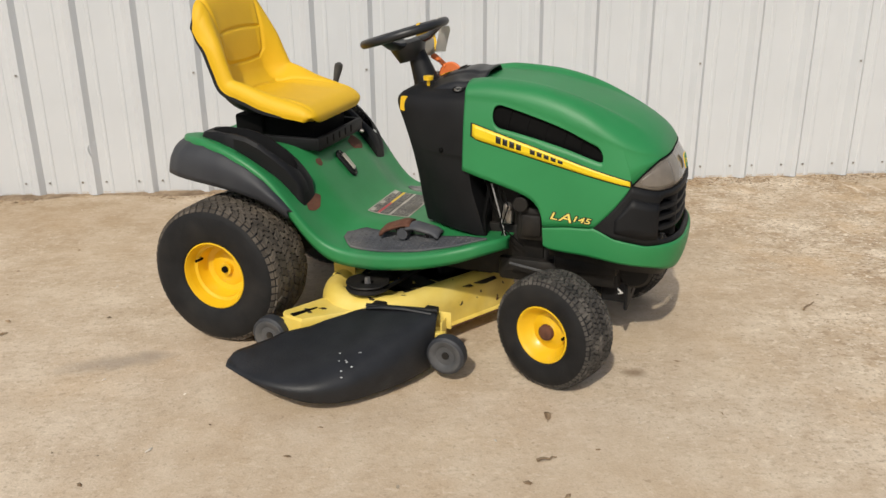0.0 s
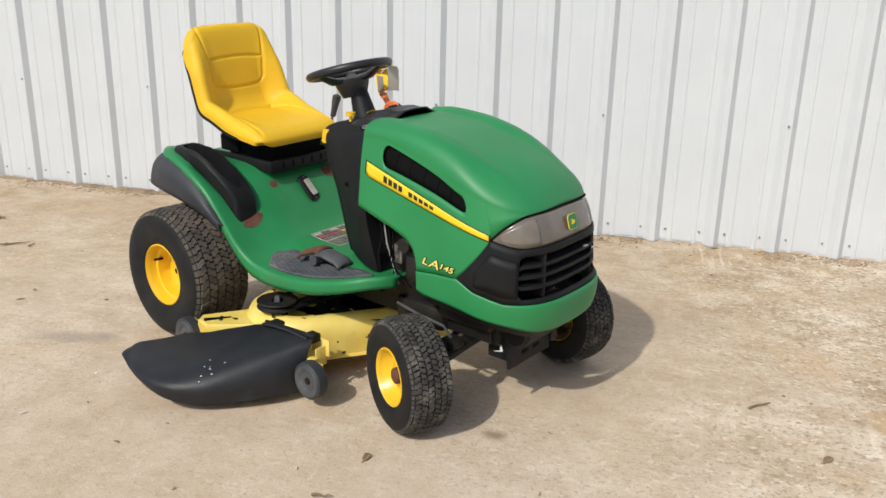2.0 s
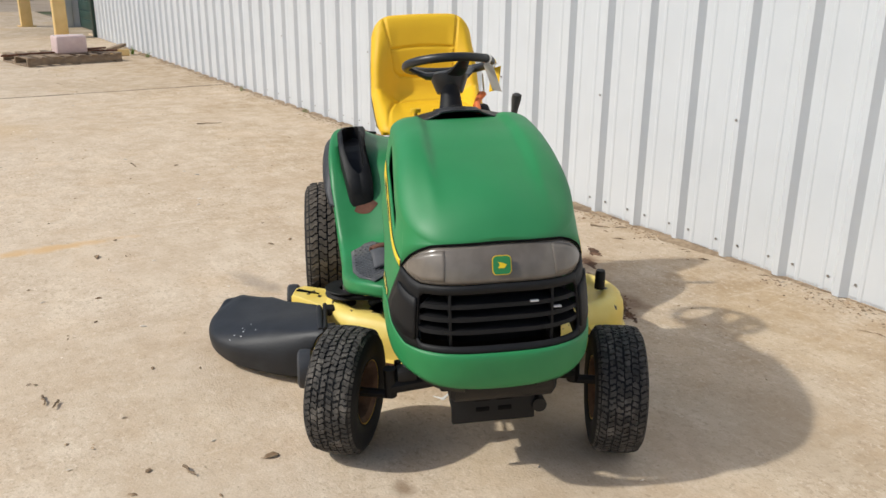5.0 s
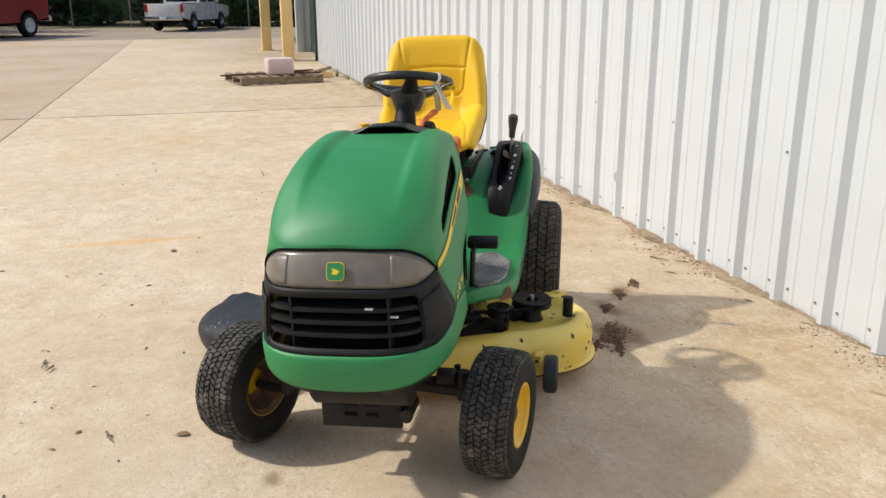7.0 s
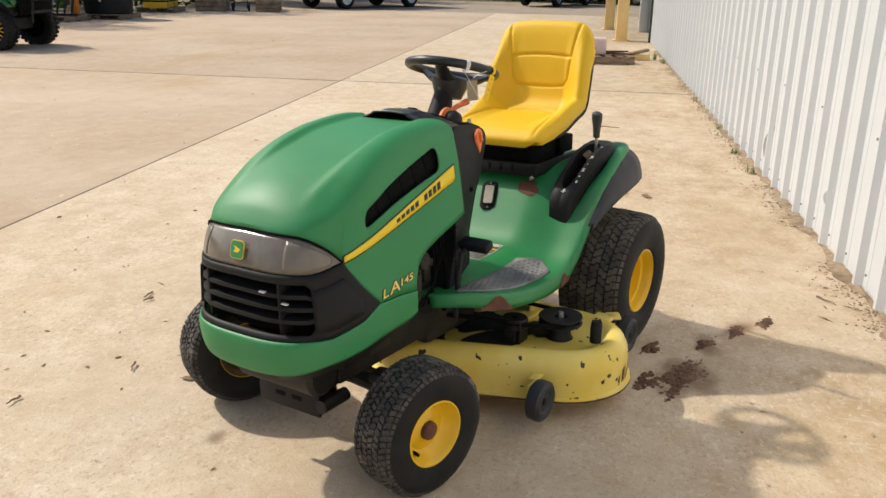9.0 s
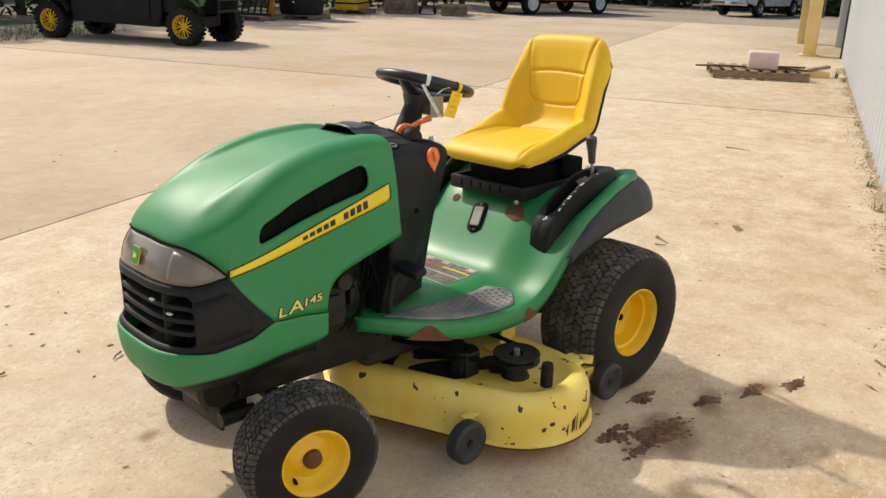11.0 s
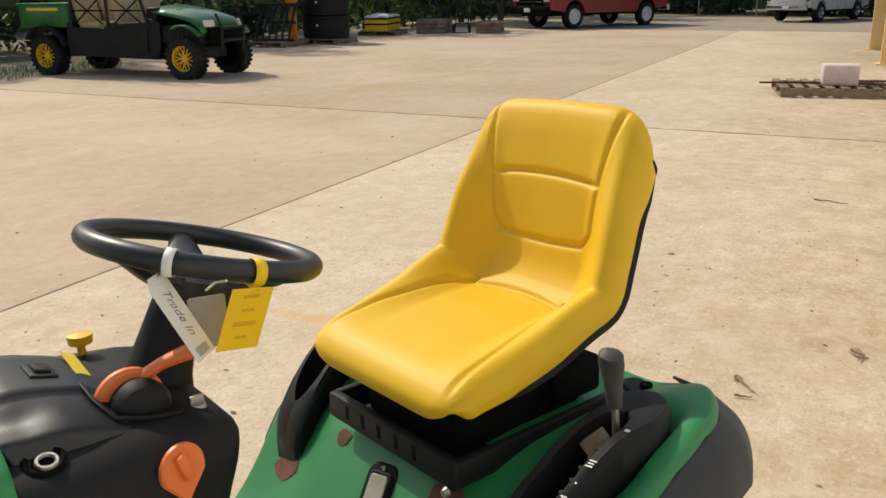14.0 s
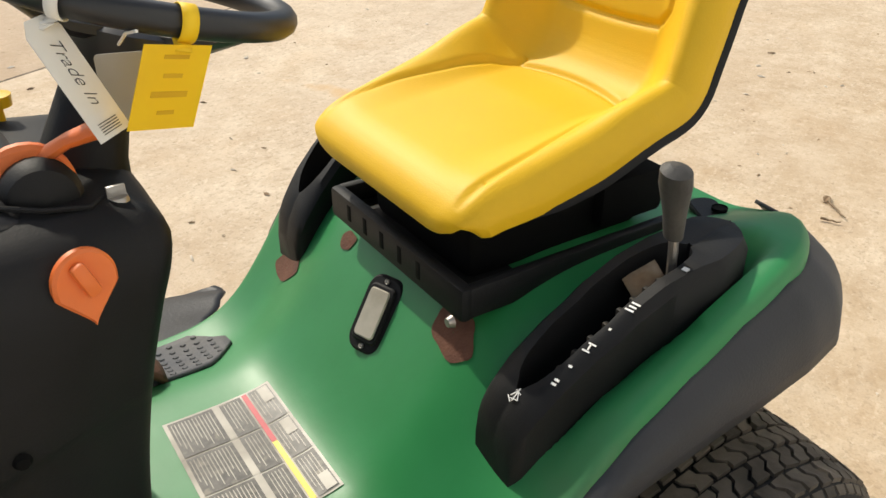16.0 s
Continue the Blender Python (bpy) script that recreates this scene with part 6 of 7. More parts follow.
for side in (1, -1):
    part("rocker_cover", join(box(1.12, side * 0.20, 0.485, 0.11, 0.06, 0.12, 0.015), box(1.12, side * 0.215, 0.485, 0.07, 0.06, 0.08, 0.012)), METAL_BLACK, eng)
    part("filter", moved(disc(0.026, 0.050, 20), pose(1.085, side * 0.205, 0.56, 90 * side * -1, 0, 0)), METAL_BLACK, eng, "small oil filter")
    part("carburettor", join(box(1.03, side * 0.205, 0.50, 0.035, 0.035, 0.05, 0.006), lathe([(0.0001, 0.02), (0.013, 0.018), (0.016, 0)], 12, "y", (1.035, side * 0.222, 0.54)) if side > 0 else mirrored(lathe([(0.0001, 0.02), (0.013, 0.018), (0.016, 0)], 12, "y", (1.035, 0.222, 0.54)))), STEEL if side < 0 else METAL_BLACK, eng)
    for k in range(4):
        rnd = random.Random(k + 10 * side)
        pts = [(0.96 + 0.02 * k, side * 0.235, 0.63 - 0.01 * k), (0.985 + 0.02 * k, side * (0.245 + 0.004 * k), 0.55), (1.02 + rnd.uniform(-0.02, 0.03), side * 0.238, 0.47), (1.0 + 0.03 * k, side * 0.22, 0.40)]
        part("wire", tube(pts, 0.0028, 6), CABLE if k == 1 and side < 0 else DARK, eng)
    part("heat_shield", box(1.02, side * 0.17, 0.40, 0.26, 0.02, 0.12, 0.006), METAL_BLACK, eng)
    part("fuel_line", tube([(0.97, side * 0.21, 0.62), (0.955, side * 0.24, 0.50), (0.962, side * 0.235, 0.36)], 0.007, 7), DARK, eng)
    if side < 0:
        part("hood_stay", tube([(1.05, side * 0.25, 0.345), (1.16, side * 0.262, 0.335), (1.26, side * 0.25, 0.318), (1.285, side * 0.235, 0.27)], 0.005, 7), GREY_RUBBER, ch, "bare steel rod")
muffler = part("muffler", join(tube([(1.36, -0.17, 0.32), (1.44, -0.17, 0.32)], 0.001, 4), moved(disc(0.062, 0.30, 24, edge=0.012), pose(1.455, -0.13, 0.315, -90, 0, 0))), METAL_BLACK, mower, "black muffler under the nose")
part("loose_tie", tube([(1.400, -0.118, 0.246), (1.420, -0.142, 0.238), (1.412, -0.170, 0.246)], [0.003, 0.006, 0.002], 6, flat=0.5), PAPER, muffler, "frayed pale plastic tie")
pl = part("front_bracket", join(box(1.432, 0.002, 0.232, 0.014, 0.245, 0.140, 0.006), box(1.40, 0.002, 0.296, 0.10, 0.25, 0.014, 0.004), box(1.39, 0.105, 0.225, 0.09, 0.012, 0.11, 0.004), box(1.39, -0.110, 0.235, 0.09, 0.012, 0.09, 0.004)), BLACK, mower, "black slotted front bracket")
for y, z, w_ in ((-0.035, 0.268, 0.050), (0.035, 0.268, 0.050), (-0.03, 0.238, 0.045), (0.035, 0.238, 0.045), (-0.03, 0.205, 0.040), (0.035, 0.205, 0.040)):
    part("slot", box(1.4385, y, z, 0.004, w_, 0.014, 0.0015), DARK, pl)
for y, z in ((0.137, 0.205),):
    part("tube_end", tube([(1.34, y, z), (1.446, y, z)], 0.021, 14), METAL_BLACK, pl)

# ---- cutting deck ----
def hull(circles, grow):
    pts = [(cx + (r + grow) * math.cos(t), cy + (r + grow) * math.sin(t)) for cx, cy, r in circles for t in np.linspace(0, 2 * math.pi, 72)]
    pts = sorted(set((round(x, 5), round(y, 5)) for x, y in pts))
    def turn(o, a, b):
        return (a[0] - o[0]) * (b[1] - o[1]) - (a[1] - o[1]) * (b[0] - o[0])
    lo_, up_ = [], []
    for p in pts:
        while len(lo_) > 1 and turn(lo_[-2], lo_[-1], p) <= 0:
            lo_.pop()
        lo_.append(p)
    for p in reversed(pts):
        while len(up_) > 1 and turn(up_[-2], up_[-1], p) <= 0:
            up_.pop()
        up_.append(p)
    ring = lo_[:-1] + up_[:-1]
    n, cum = 140, [0.0]
    ring.append(ring[0])
    for a, b in zip(ring, ring[1:]):
        cum.append(cum[-1] + math.hypot(b[0] - a[0], b[1] - a[1]))
    return [(float(np.interp(u, cum, [p[0] for p in ring])), float(np.interp(u, cum, [p[1] for p in ring]))) for u in np.linspace(0, cum[-1], n + 1)[:-1]]


BLADES = ((0.560, 0.448, 0.235), (0.735, 0.05, 0.235), (0.575, -0.275, 0.225))
cdeck = part("cutting_deck", grid([[(x, y, z) for x, y in hull(BLADES, g)] for g, z in ((-0.01, 0.070), (0.014, 0.066), (0.014, 0.073), (0.0, 0.078), (0.0, 0.15), (-0.004, 0.178), (-0.016, 0.203), (-0.036, 0.217), (-0.062, 0.219), (-0.080, 0.210), (-0.095, 0.197), (-0.15, 0.194), (-0.2, 0.194))], loop=True, cap=True), DECK, mower, "worn yellow mower deck with chipped paint", smooth=50)
_edge = hull(BLADES, 0.0152)
part("rusty_edge", grid([[(x, y, z) for x, y in _edge] for z in (0.0655, 0.0715)], loop=True), RUST, cdeck, "bare rusted deck rim")
_ring = hull(BLADES, 0.0012)
_cr = random.Random(12)
for _ in range(28):
    i = _cr.randrange(len(_ring))
    (x0, y0), (x1, y1) = _ring[i], _ring[(i + 1) % len(_ring)]
    d = Vector((x1 - x0, y1 - y0, 0)).normalized()
    z0, s_ = _cr.uniform(0.085, 0.148), _cr.uniform(0.003, 0.013) * _cr.choice((0.6, 1, 1))
    n_ = 9
    pts = [(d * (s_ * _cr.uniform(0.5, 1.2) * math.cos(6.283 * k / n_)) + Vector((x0, y0, z0 + s_ * _cr.uniform(0.5, 1.2) * math.sin(6.283 * k / n_) * _cr.uniform(0.6, 1.0)))) for k in range(n_)]
    part("paint_chip", ([tuple(q) for q in pts], [tuple(range(n_))]), CHIP, cdeck)
for i in range(len(_ring)):                          # rust runs down the rear left corner
    x0, y0 = _ring[i]
    if x0 < 0.60 and y0 > 0.50:
        x1, y1 = _ring[(i + 1) % len(_ring)]
        top, low, k = _cr.uniform(0.115, 0.150), _cr.uniform(0.079, 0.09), _cr.uniform(0.2, 0.85)
        part("rust_run", ([(x0, y0, low), (x0 + (x1 - x0) * k, y0 + (y1 - y0) * k, low + 0.008), (x0 + (x1 - x0) * k, y0 + (y1 - y0) * k, top), (x0, y0, top - 0.012)], [(0, 1, 2, 3)]), RUST, cdeck)


def grease(cx, cy, rx, ry, seed):
    rr = random.Random(seed)
    ph = [rr.uniform(0, 6.28) for _ in range(3)]
    pts = [(cx + rx * math.cos(t) * (1 + 0.25 * math.sin(3 * t + ph[0]) + 0.15 * math.sin(7 * t + ph[1])), cy + ry * math.sin(t) * (1 + 0.25 * math.sin(2 * t + ph[2])), 0.1965) for t in np.linspace(0, 6.283, 29)[:-1]]
    part("grease_patch", (pts, [tuple(range(28))]), METAL_BLACK, cdeck, "black grease and caked clippings")


for i, (cx, cy, rx, ry) in enumerate(((0.74, 0.27, 0.11, 0.09), (0.62, 0.12, 0.10, 0.12), (0.83, 0.02, 0.09, 0.13), (0.62, -0.12, 0.10, 0.10), (0.72, -0.22, 0.06, 0.05), (0.56, 0.36, 0.08, 0.06), (0.80, -0.15, 0.10, 0.05), (0.64, -0.255, 0.05, 0.06), (0.60, -0.30, 0.07, 0.03), (0.72, -0.06, 0.12, 0.10), (0.88, -0.06, 0.06, 0.08), (0.70, -0.30, 0.035, 0.02), (0.78, -0.235, 0.02, 0.015), (0.50, -0.20, 0.09, 0.08), (0.46, -0.42, 0.03, 0.02))):
    grease(cx, cy, rx, ry, i)
part("deck_horn", prism([(0.352, -0.612), (0.328, -0.578), (0.415, -0.40), (0.56, -0.36), (0.585, -0.47), (0.425, -0.625)], 0.115, 0.178, bev=0.008), DECK, cdeck, "yellow rear corner of the deck")
part("horn_gap", moved(prism([(-0.05, -0.012), (0.05, -0.002), (0.05, 0.004), (-0.05, 0.012)], 0.0, 0.003), pose(0.405, -0.560, 0.1782, 0, 0, 60)), DARK, cdeck)
part("rear_lip", join(box(0.372, 0.520, 0.216, 0.06, 0.07, 0.016, 0.006), moved(box(0, 0, 0, 0.05, 0.05, 0.012, 0.004), pose(0.340, 0.545, 0.218, 0, 0, 35))), DECK, cdeck)
part("hanger", join(box(0.40, -0.235, 0.27, 0.09, 0.012, 0.20, 0.004), box(0.43, -0.235, 0.20, 0.14, 0.06, 0.012, 0.004)), DECK, cdeck, "yellow deck hanger")
part("hanger", join(box(0.42, 0.26, 0.27, 0.07, 0.012, 0.18, 0.004), box(0.45, 0.26, 0.20, 0.14, 0.06, 0.012, 0.004)), DECK, cdeck, "yellow deck hanger")
for cx, cy, cz in ((0.572, 0.446, 0.000), (0.578, -0.412, -0.014)):
    pu = part("spindle_pulley", lathe([(0.022, 0.045), (0.028, 0.048), (0.060, 0.046), (0.075, 0.050), (0.077, 0.046), (0.062, 0.036), (0.077, 0.026), (0.075, 0.022), (0.022, 0.020)], 32, "z", (cx, cy, 0.226 + cz)), METAL_BLACK, cdeck, "black spindle pulley")
    part("housing", lathe([(0.052, 0.0), (0.040, 0.02), (0.034, 0.06), (0.0001, 0.062)], 20, "z", (cx, cy, 0.186 + cz)), METAL_BLACK, pu)
    part("nut", lathe([(0.0001, 0.022), (0.010, 0.022), (0.013, 0.0)], 6, "z", (cx, cy, 0.266 + cz)), STEEL, pu)
pu = part("idler_pulley", lathe([(0.010, 0.034), (0.042, 0.036), (0.046, 0.031), (0.034, 0.018), (0.046, 0.005), (0.042, 0.0), (0.010, 0.002)], 24, "z", (0.690, 0.330, 0.245)), METAL_BLACK, cdeck, "idler pulley on a bracket")
part("bracket", join(box(0.690, 0.330, 0.222, 0.08, 0.05, 0.045, 0.005), box(0.690, 0.365, 0.235, 0.06, 0.006, 0.075, 0.002)), METAL_BLACK, pu)
belt = [(0.572, 0.514, 0.262), (0.504, 0.446, 0.262), (0.515, 0.2, 0.262), (0.512, -0.30, 0.240), (0.545, -0.448, 0.240), (0.640, -0.42, 0.240), (0.80, 0.0, 0.29), (0.90, 0.10, 0.31), (0.80, 0.22, 0.29), (0.700, 0.372, 0.264), (0.636, 0.476, 0.262)]
part("drive_belt", tube(belt, 0.008, 6, closed=True), DARK, cdeck, "black drive belt")
part("belt_guard", join(box(0.80, 0.02, 0.245, 0.30, 0.26, 0.05, 0.02), box(0.86, -0.02, 0.29, 0.20, 0.30, 0.05, 0.02)), METAL_BLACK, cdeck, "greasy black belt guard")
part("wash_port", join(lathe([(0.0001, 0.075), (0.017, 0.074), (0.020, 0.06), (0.020, 0.0)], 14, "z", (0.580, 0.585, 0.216))), BLACK, cdeck, "black plastic hose port")


def gauge_wheel(x, y, r=0.067, w=0.048):
    g = part("gauge_wheel", lathe([(0.012, w * 0.30), (r * 0.50, w * 0.32), (r * 0.62, w * 0.46), (r * 0.86, w * 0.5), (r * 0.97, w * 0.38), (r, 0), (r * 0.97, -w * 0.38), (r * 0.86, -w * 0.5), (r * 0.62, -w * 0.46), (r * 0.5, -w * 0.32), (0.012, -w * 0.30)], 30, "y", (x, y, 0.106)), FLARE, mower, "grey plastic deck gauge wheel" if y < 0 else "black plastic deck gauge wheel")
    s_ = 1 if y > 0 else -1
    for k in (1, -1):
        part("wheel_disc", lathe([(0.013, k * w * 0.345), (r * 0.48, k * w * 0.36), (r * 0.60, k * w * 0.50), (r * 0.80, k * w * 0.53), (r * 0.83, k * w * 0.49)], 30, "y", (x, y, 0.106)), GREY_RUBBER if y < 0 else FLARE, g, "worn grey wheel disc")
    part("axle_bolt", join(lathe([(0.0001, w * 0.42), (0.011, w * 0.40), (0.012, -w * 0.4), (0.0001, -w * 0.42)], 10, "y", (x, y, 0.106))), METAL_BLACK, g)
    part("bracket", join(box(x - 0.02 * (1 if x > 0.6 else -1), y - s_ * 0.035, 0.132, 0.085, 0.006, 0.050, 0.003), box(x - 0.06 * (1 if x > 0.6 else -1), y - s_ * 0.045, 0.155, 0.07, 0.03, 0.006, 0.002)), DECK, g, "yellow bracket")
    return g


gauge_wheel(0.868, 0.535)
gauge_wheel(0.225, 0.556)
gauge_wheel(0.928, -0.560)
gauge_wheel(0.306, -0.622)

# black discharge chute swung out on the right
CH = [((0.870, -0.495, 0.212), (0.876, -0.520, 0.190), (0.874, -0.543, 0.125), (0.864, -0.549, 0.038)),
      ((0.845, -0.499, 0.220), (0.845, -0.566, 0.190), (0.838, -0.632, 0.115), (0.828, -0.644, 0.034)),
      ((0.790, -0.501, 0.220), (0.790, -0.641, 0.178), (0.780, -0.733, 0.105), (0.765, -0.748, 0.030)),
      ((0.735, -0.501, 0.216), (0.725, -0.697, 0.170), (0.700, -0.839, 0.100), (0.680, -0.854, 0.032)),
      ((0.690, -0.500, 0.212), (0.645, -0.721, 0.165), (0.600, -0.904, 0.106), (0.582, -0.923, 0.055)),
      ((0.645, -0.501, 0.206), (0.550, -0.710, 0.160), (0.455, -0.913, 0.114), (0.440, -0.933, 0.088)),
      ((0.610, -0.502, 0.200), (0.405, -0.693, 0.158), (0.300, -0.829, 0.135), (0.302, -0.901, 0.117))]


def spline(rows, n, m):
    """Fills in a net of corner points smoothly: n rows by m columns."""
    a = np.array(rows)
    def along(arr, k):
        t = np.linspace(0, len(arr) - 1, k)
        out = []
        for u in t:
            i = min(int(u), len(arr) - 2)
            f = u - i
            p0, p1, p2, p3 = arr[max(i - 1, 0)], arr[i], arr[i + 1], arr[min(i + 2, len(arr) - 1)]
            out.append(0.5 * (2 * p1 + (p2 - p0) * f + (2 * p0 - 5 * p1 + 4 * p2 - p3) * f * f + (3 * p1 - p0 - 3 * p2 + p3) * f ** 3))
        return np.array(out)
    a = along(a, n)
    return np.swapaxes(along(np.swapaxes(a, 0, 1), m), 0, 1)


def torn(rows):
    """Frays the free rear edge of the chute."""
    rr, out = random.Random(9), []
    fray = [rr.uniform(-0.005, 0.003) for _ in range(18)]
    for i, r in enumerate(rows):
        k = sstep(i, 33, 39)
        out.append([(p[0] - fray[j] * k, p[1] + 0.6 * fray[j] * k, p[2] + 0.003 * k * math.sin(1.3 * j)) for j, p in enumerate(r)])
    return out


chute = part("discharge_chute", grid(torn(spline(CH, 40, 18))), CHUTE_BLACK, mower, "black plastic discharge chute", smooth=60, thick=0.006)
_cs = spline(CH, 40, 18)
_sr = random.Random(4)
_fl = []
for _ in range(9):
    i, j = int(min(38, max(1, _sr.gauss(23, 1.6)))), int(min(16, max(1, _sr.gauss(8, 1.0))))
    q = Vector(_cs[i][j])
    nn = (Vector(_cs[i + 1][j]) - q).cross(Vector(_cs[i][j + 1]) - q).normalized()
    nn = nn if nn.z > 0 else -nn
    u = (Vector(_cs[i + 1][j]) - q).normalized()
    v_, s_ = nn.cross(u), _sr.uniform(0.0015, 0.006)
    q = q + nn * 0.0012 + u * _sr.uniform(-0.008, 0.008) + v_ * _sr.uniform(-0.008, 0.008)
    _fl.append(([tuple(q - u * s_), tuple(q + v_ * s_ * 0.4), tuple(q + u * s_ * 0.8), tuple(q - v_ * s_ * 0.5)], [(0, 1, 2, 3)]))
part("scuff", join(*_fl), WHITE_MARK, chute, "pale scuffs in the plastic", clean=False, smooth=0)
part("ridge", tube([(0.855, -0.505, 0.216), (0.76, -0.510, 0.222), (0.68, -0.512, 0.217), (0.62, -0.514, 0.206)], [0.009, 0.012, 0.012, 0.008], 8, flat=0.6), CHUTE_BLACK, chute)
part("hinge", join(tube([(0.87, -0.488, 0.220), (0.61, -0.492, 0.204)], 0.009, 10), box(0.84, -0.472, 0.208, 0.045, 0.04, 0.030, 0.005), box(0.65, -0.476, 0.200, 0.045, 0.04, 0.030, 0.005)), METAL_BLACK, chute, "hinge bar")
part("hinge_plate", join(box(0.885, -0.475, 0.150, 0.006, 0.05, 0.07, 0.003), box(0.86, -0.452, 0.175, 0.09, 0.006, 0.06, 0.003)), DECK, chute, "yellow hinge plate")

# ---- tags on the steering wheel: things of their own ----
tag = thing("paper_tag", "white paper tag with handwriting hung on the steering wheel", "tag", pose(0, 0, 0))
def card_frame(top, low, across):
    """The pose of a card from the middles of its upper and lower edges and the way across it."""
    c, up = (Vector(top) + Vector(low)) / 2, (Vector(top) - Vector(low)).normalized()
    x = Vector(across)
    x = (x - up * x.dot(up)).normalized()
    z = x.cross(up)
    return Matrix(((x.x, up.x, z.x, c.x), (x.y, up.y, z.y, c.y), (x.z, up.z, z.z, c.z), (0, 0, 0, 1)))


tm = card_frame((0.688, 0.108, 1.086), (0.650, 0.150, 0.990), (-0.028, -0.027, 0.006))
part("card", moved(prism([(-0.021, -0.057), (0.021, -0.057), (0.021, 0.044), (0.012, 0.057), (-0.012, 0.057), (-0.021, 0.044)], -0.0004, 0.0004), tm), PAPER, tag)
lettering("writing", "Trade In", 0.0185, INK, tm @ pose(-0.004, 0.038, 0.0008, 0, 0, -90), tag, 0.0002, 0.45, bold=-0.0004)
part("print_lines", join(*[moved(box(0, 0, 0, 0.024, 0.0008, 0.0004, 0), tm @ pose(0, -0.052 + 0.0024 * i, 0.0007)) for i in range(5)]), INK, tag)
WHEEL_AT = pose(0, 0.009, 0, 0, 0, 0.7) @ LEAN @ WT     # the wheel as it stands in the yard


def strap(angle, wide, tail, material, parent, name):
    """A flat band looped round the wheel's rim, with a tail down to its card."""
    d = Vector((math.cos(radians(angle)), math.sin(radians(angle)), 0))
    c, up, tan = WHEEL_AT @ (d * WR), (WHEEL_AT.to_3x3() @ Vector((0, 0, 1))), WHEEL_AT.to_3x3() @ Vector((-d.y, d.x, 0))
    out = WHEEL_AT.to_3x3() @ d
    path = [c + out * (0.0175 * math.cos(t)) + up * (0.0175 * math.sin(t)) for t in np.linspace(-1.9, 3.7, 22)]
    path = [Vector(tail)] + path + [Vector(tail) + Vector((0.003, 0.003, -0.004))]
    rows = [[tuple(q - tan * wide / 2), tuple(q), tuple(q + tan * wide / 2)] for q in path]
    part(name, grid(rows), material, parent, thick=0.0012, smooth=60)


strap(52, 0.012, (0.686, 0.109, 1.083), PAPER, tag, "plastic_tie")
ytag = thing("paper_tag", "yellow paper tag with faded print hung on the steering wheel", "tag", pose(0, 0, 0))
ym = card_frame((0.585, 0.156, 1.060), (0.609, 0.146, 0.985), (-0.057, -0.022, -0.026))
part("card", moved(prism([(-0.035, -0.041), (0.035, -0.041), (0.035, 0.041), (-0.035, 0.041)], -0.0004, 0.0004), ym), PAPER_Y, ytag)
INK_SOFT = surface("faded_ink", (0.66, 0.37, 0.008), (0.72, 0.41, 0.010), 0.6, 30, 12, None, bump=0.0)
for i, (w_, h_) in enumerate(((0.026, 0.004), (0.020, 0.004), (0.038, 0.006), (0.018, 0.004))):
    part("print_bar", moved(box(0, 0, 0, w_, h_, 0.0004, 0), ym @ pose(0, 0.030 - 0.018 * i, 0.0007)), INK_SOFT, ytag)
strap(91, 0.015, (0.579, 0.155, 1.059), PAPER_Y, ytag, "paper_loop")
gtag = thing("card_tag", "grey card hanging behind the steering column", "tag", pose(0, 0, 0))
part("card", moved(prism(round_rect(0.046, 0.066, 0.004), -0.0005, 0.0005), pose(0.625, 0.105, 1.012, 84, 0, 165)), GREY_CARD, gtag)
part("string", tube([(0.625, 0.107, 1.054), (0.622, 0.13, 1.07), (0.618, 0.155, 1.078)], 0.0016, 5), PAPER, gtag)


# ---- across the yard ----
def at_yard(x, y, turn=0.0, z=0.0):
    return pose(x, y, z, 0, 0, turn)


def simple_wheel(parent, x, y, r, w, rim_mat, spokes=0, name="wheel", label=""):
    s_ = 1 if y > 0 else -1
    tw = part(name, lathe([(r * 0.62, w * 0.40), (r * 0.70, w * 0.5), (r * 0.92, w * 0.5), (r, w * 0.36), (r, -w * 0.36), (r * 0.92, -w * 0.5), (r * 0.62, -w * 0.45)], 30, "y", (x, y, r)), RUBBER, parent, label, smooth=40)
    rim = part("rim", join(lathe([(r * 0.64, s_ * w * 0.44), (r * 0.60, s_ * w * 0.40), (r * 0.54, s_ * w * 0.10)], 26, "y", (x, y, r)), lathe([(0.0001, s_ * w * 0.30), (r * 0.18, s_ * w * 0.28), (r * 0.2, s_ * w * 0.15)], 16, "y", (x, y, r))), rim_mat, tw)
    part("rim_back", lathe([(0.0001, s_ * w * 0.10), (r * 0.56, s_ * w * 0.08)], 26, "y", (x, y, r)), DARK if spokes else rim_mat, tw)
    for i in range(spokes):
        a = 2 * math.pi * i / spokes
        for da in (-0.2, 0.2):
            part("spoke", tube([(x + r * 0.14 * math.cos(a), y + s_ * w * 0.27, r + r * 0.14 * math.sin(a)), (x + r * 0.60 * math.cos(a + da), y + s_ * w * 0.36, r + r * 0.60 * math.sin(a + da))], r * 0.034, 5), rim_mat, tw)
    if spokes:
        blocks = []
        for i in range(26):
            for l0 in (-0.3, 0.3):
                a = 2 * math.pi * (i + (0.5 if l0 > 0 else 0)) / 26
                blocks.append(moved(box(0, 0, 0, 0.045, w * 0.34, 0.05, 0.004), Matrix.Translation((x, y, r)) @ pose(0, 0, 0, 0, -math.degrees(a), 0) @ pose(r * 0.985, l0 * w, 0)))
        part("tread", join(*blocks), RUBBER, tw, smooth=0, clean=False)
    return tw


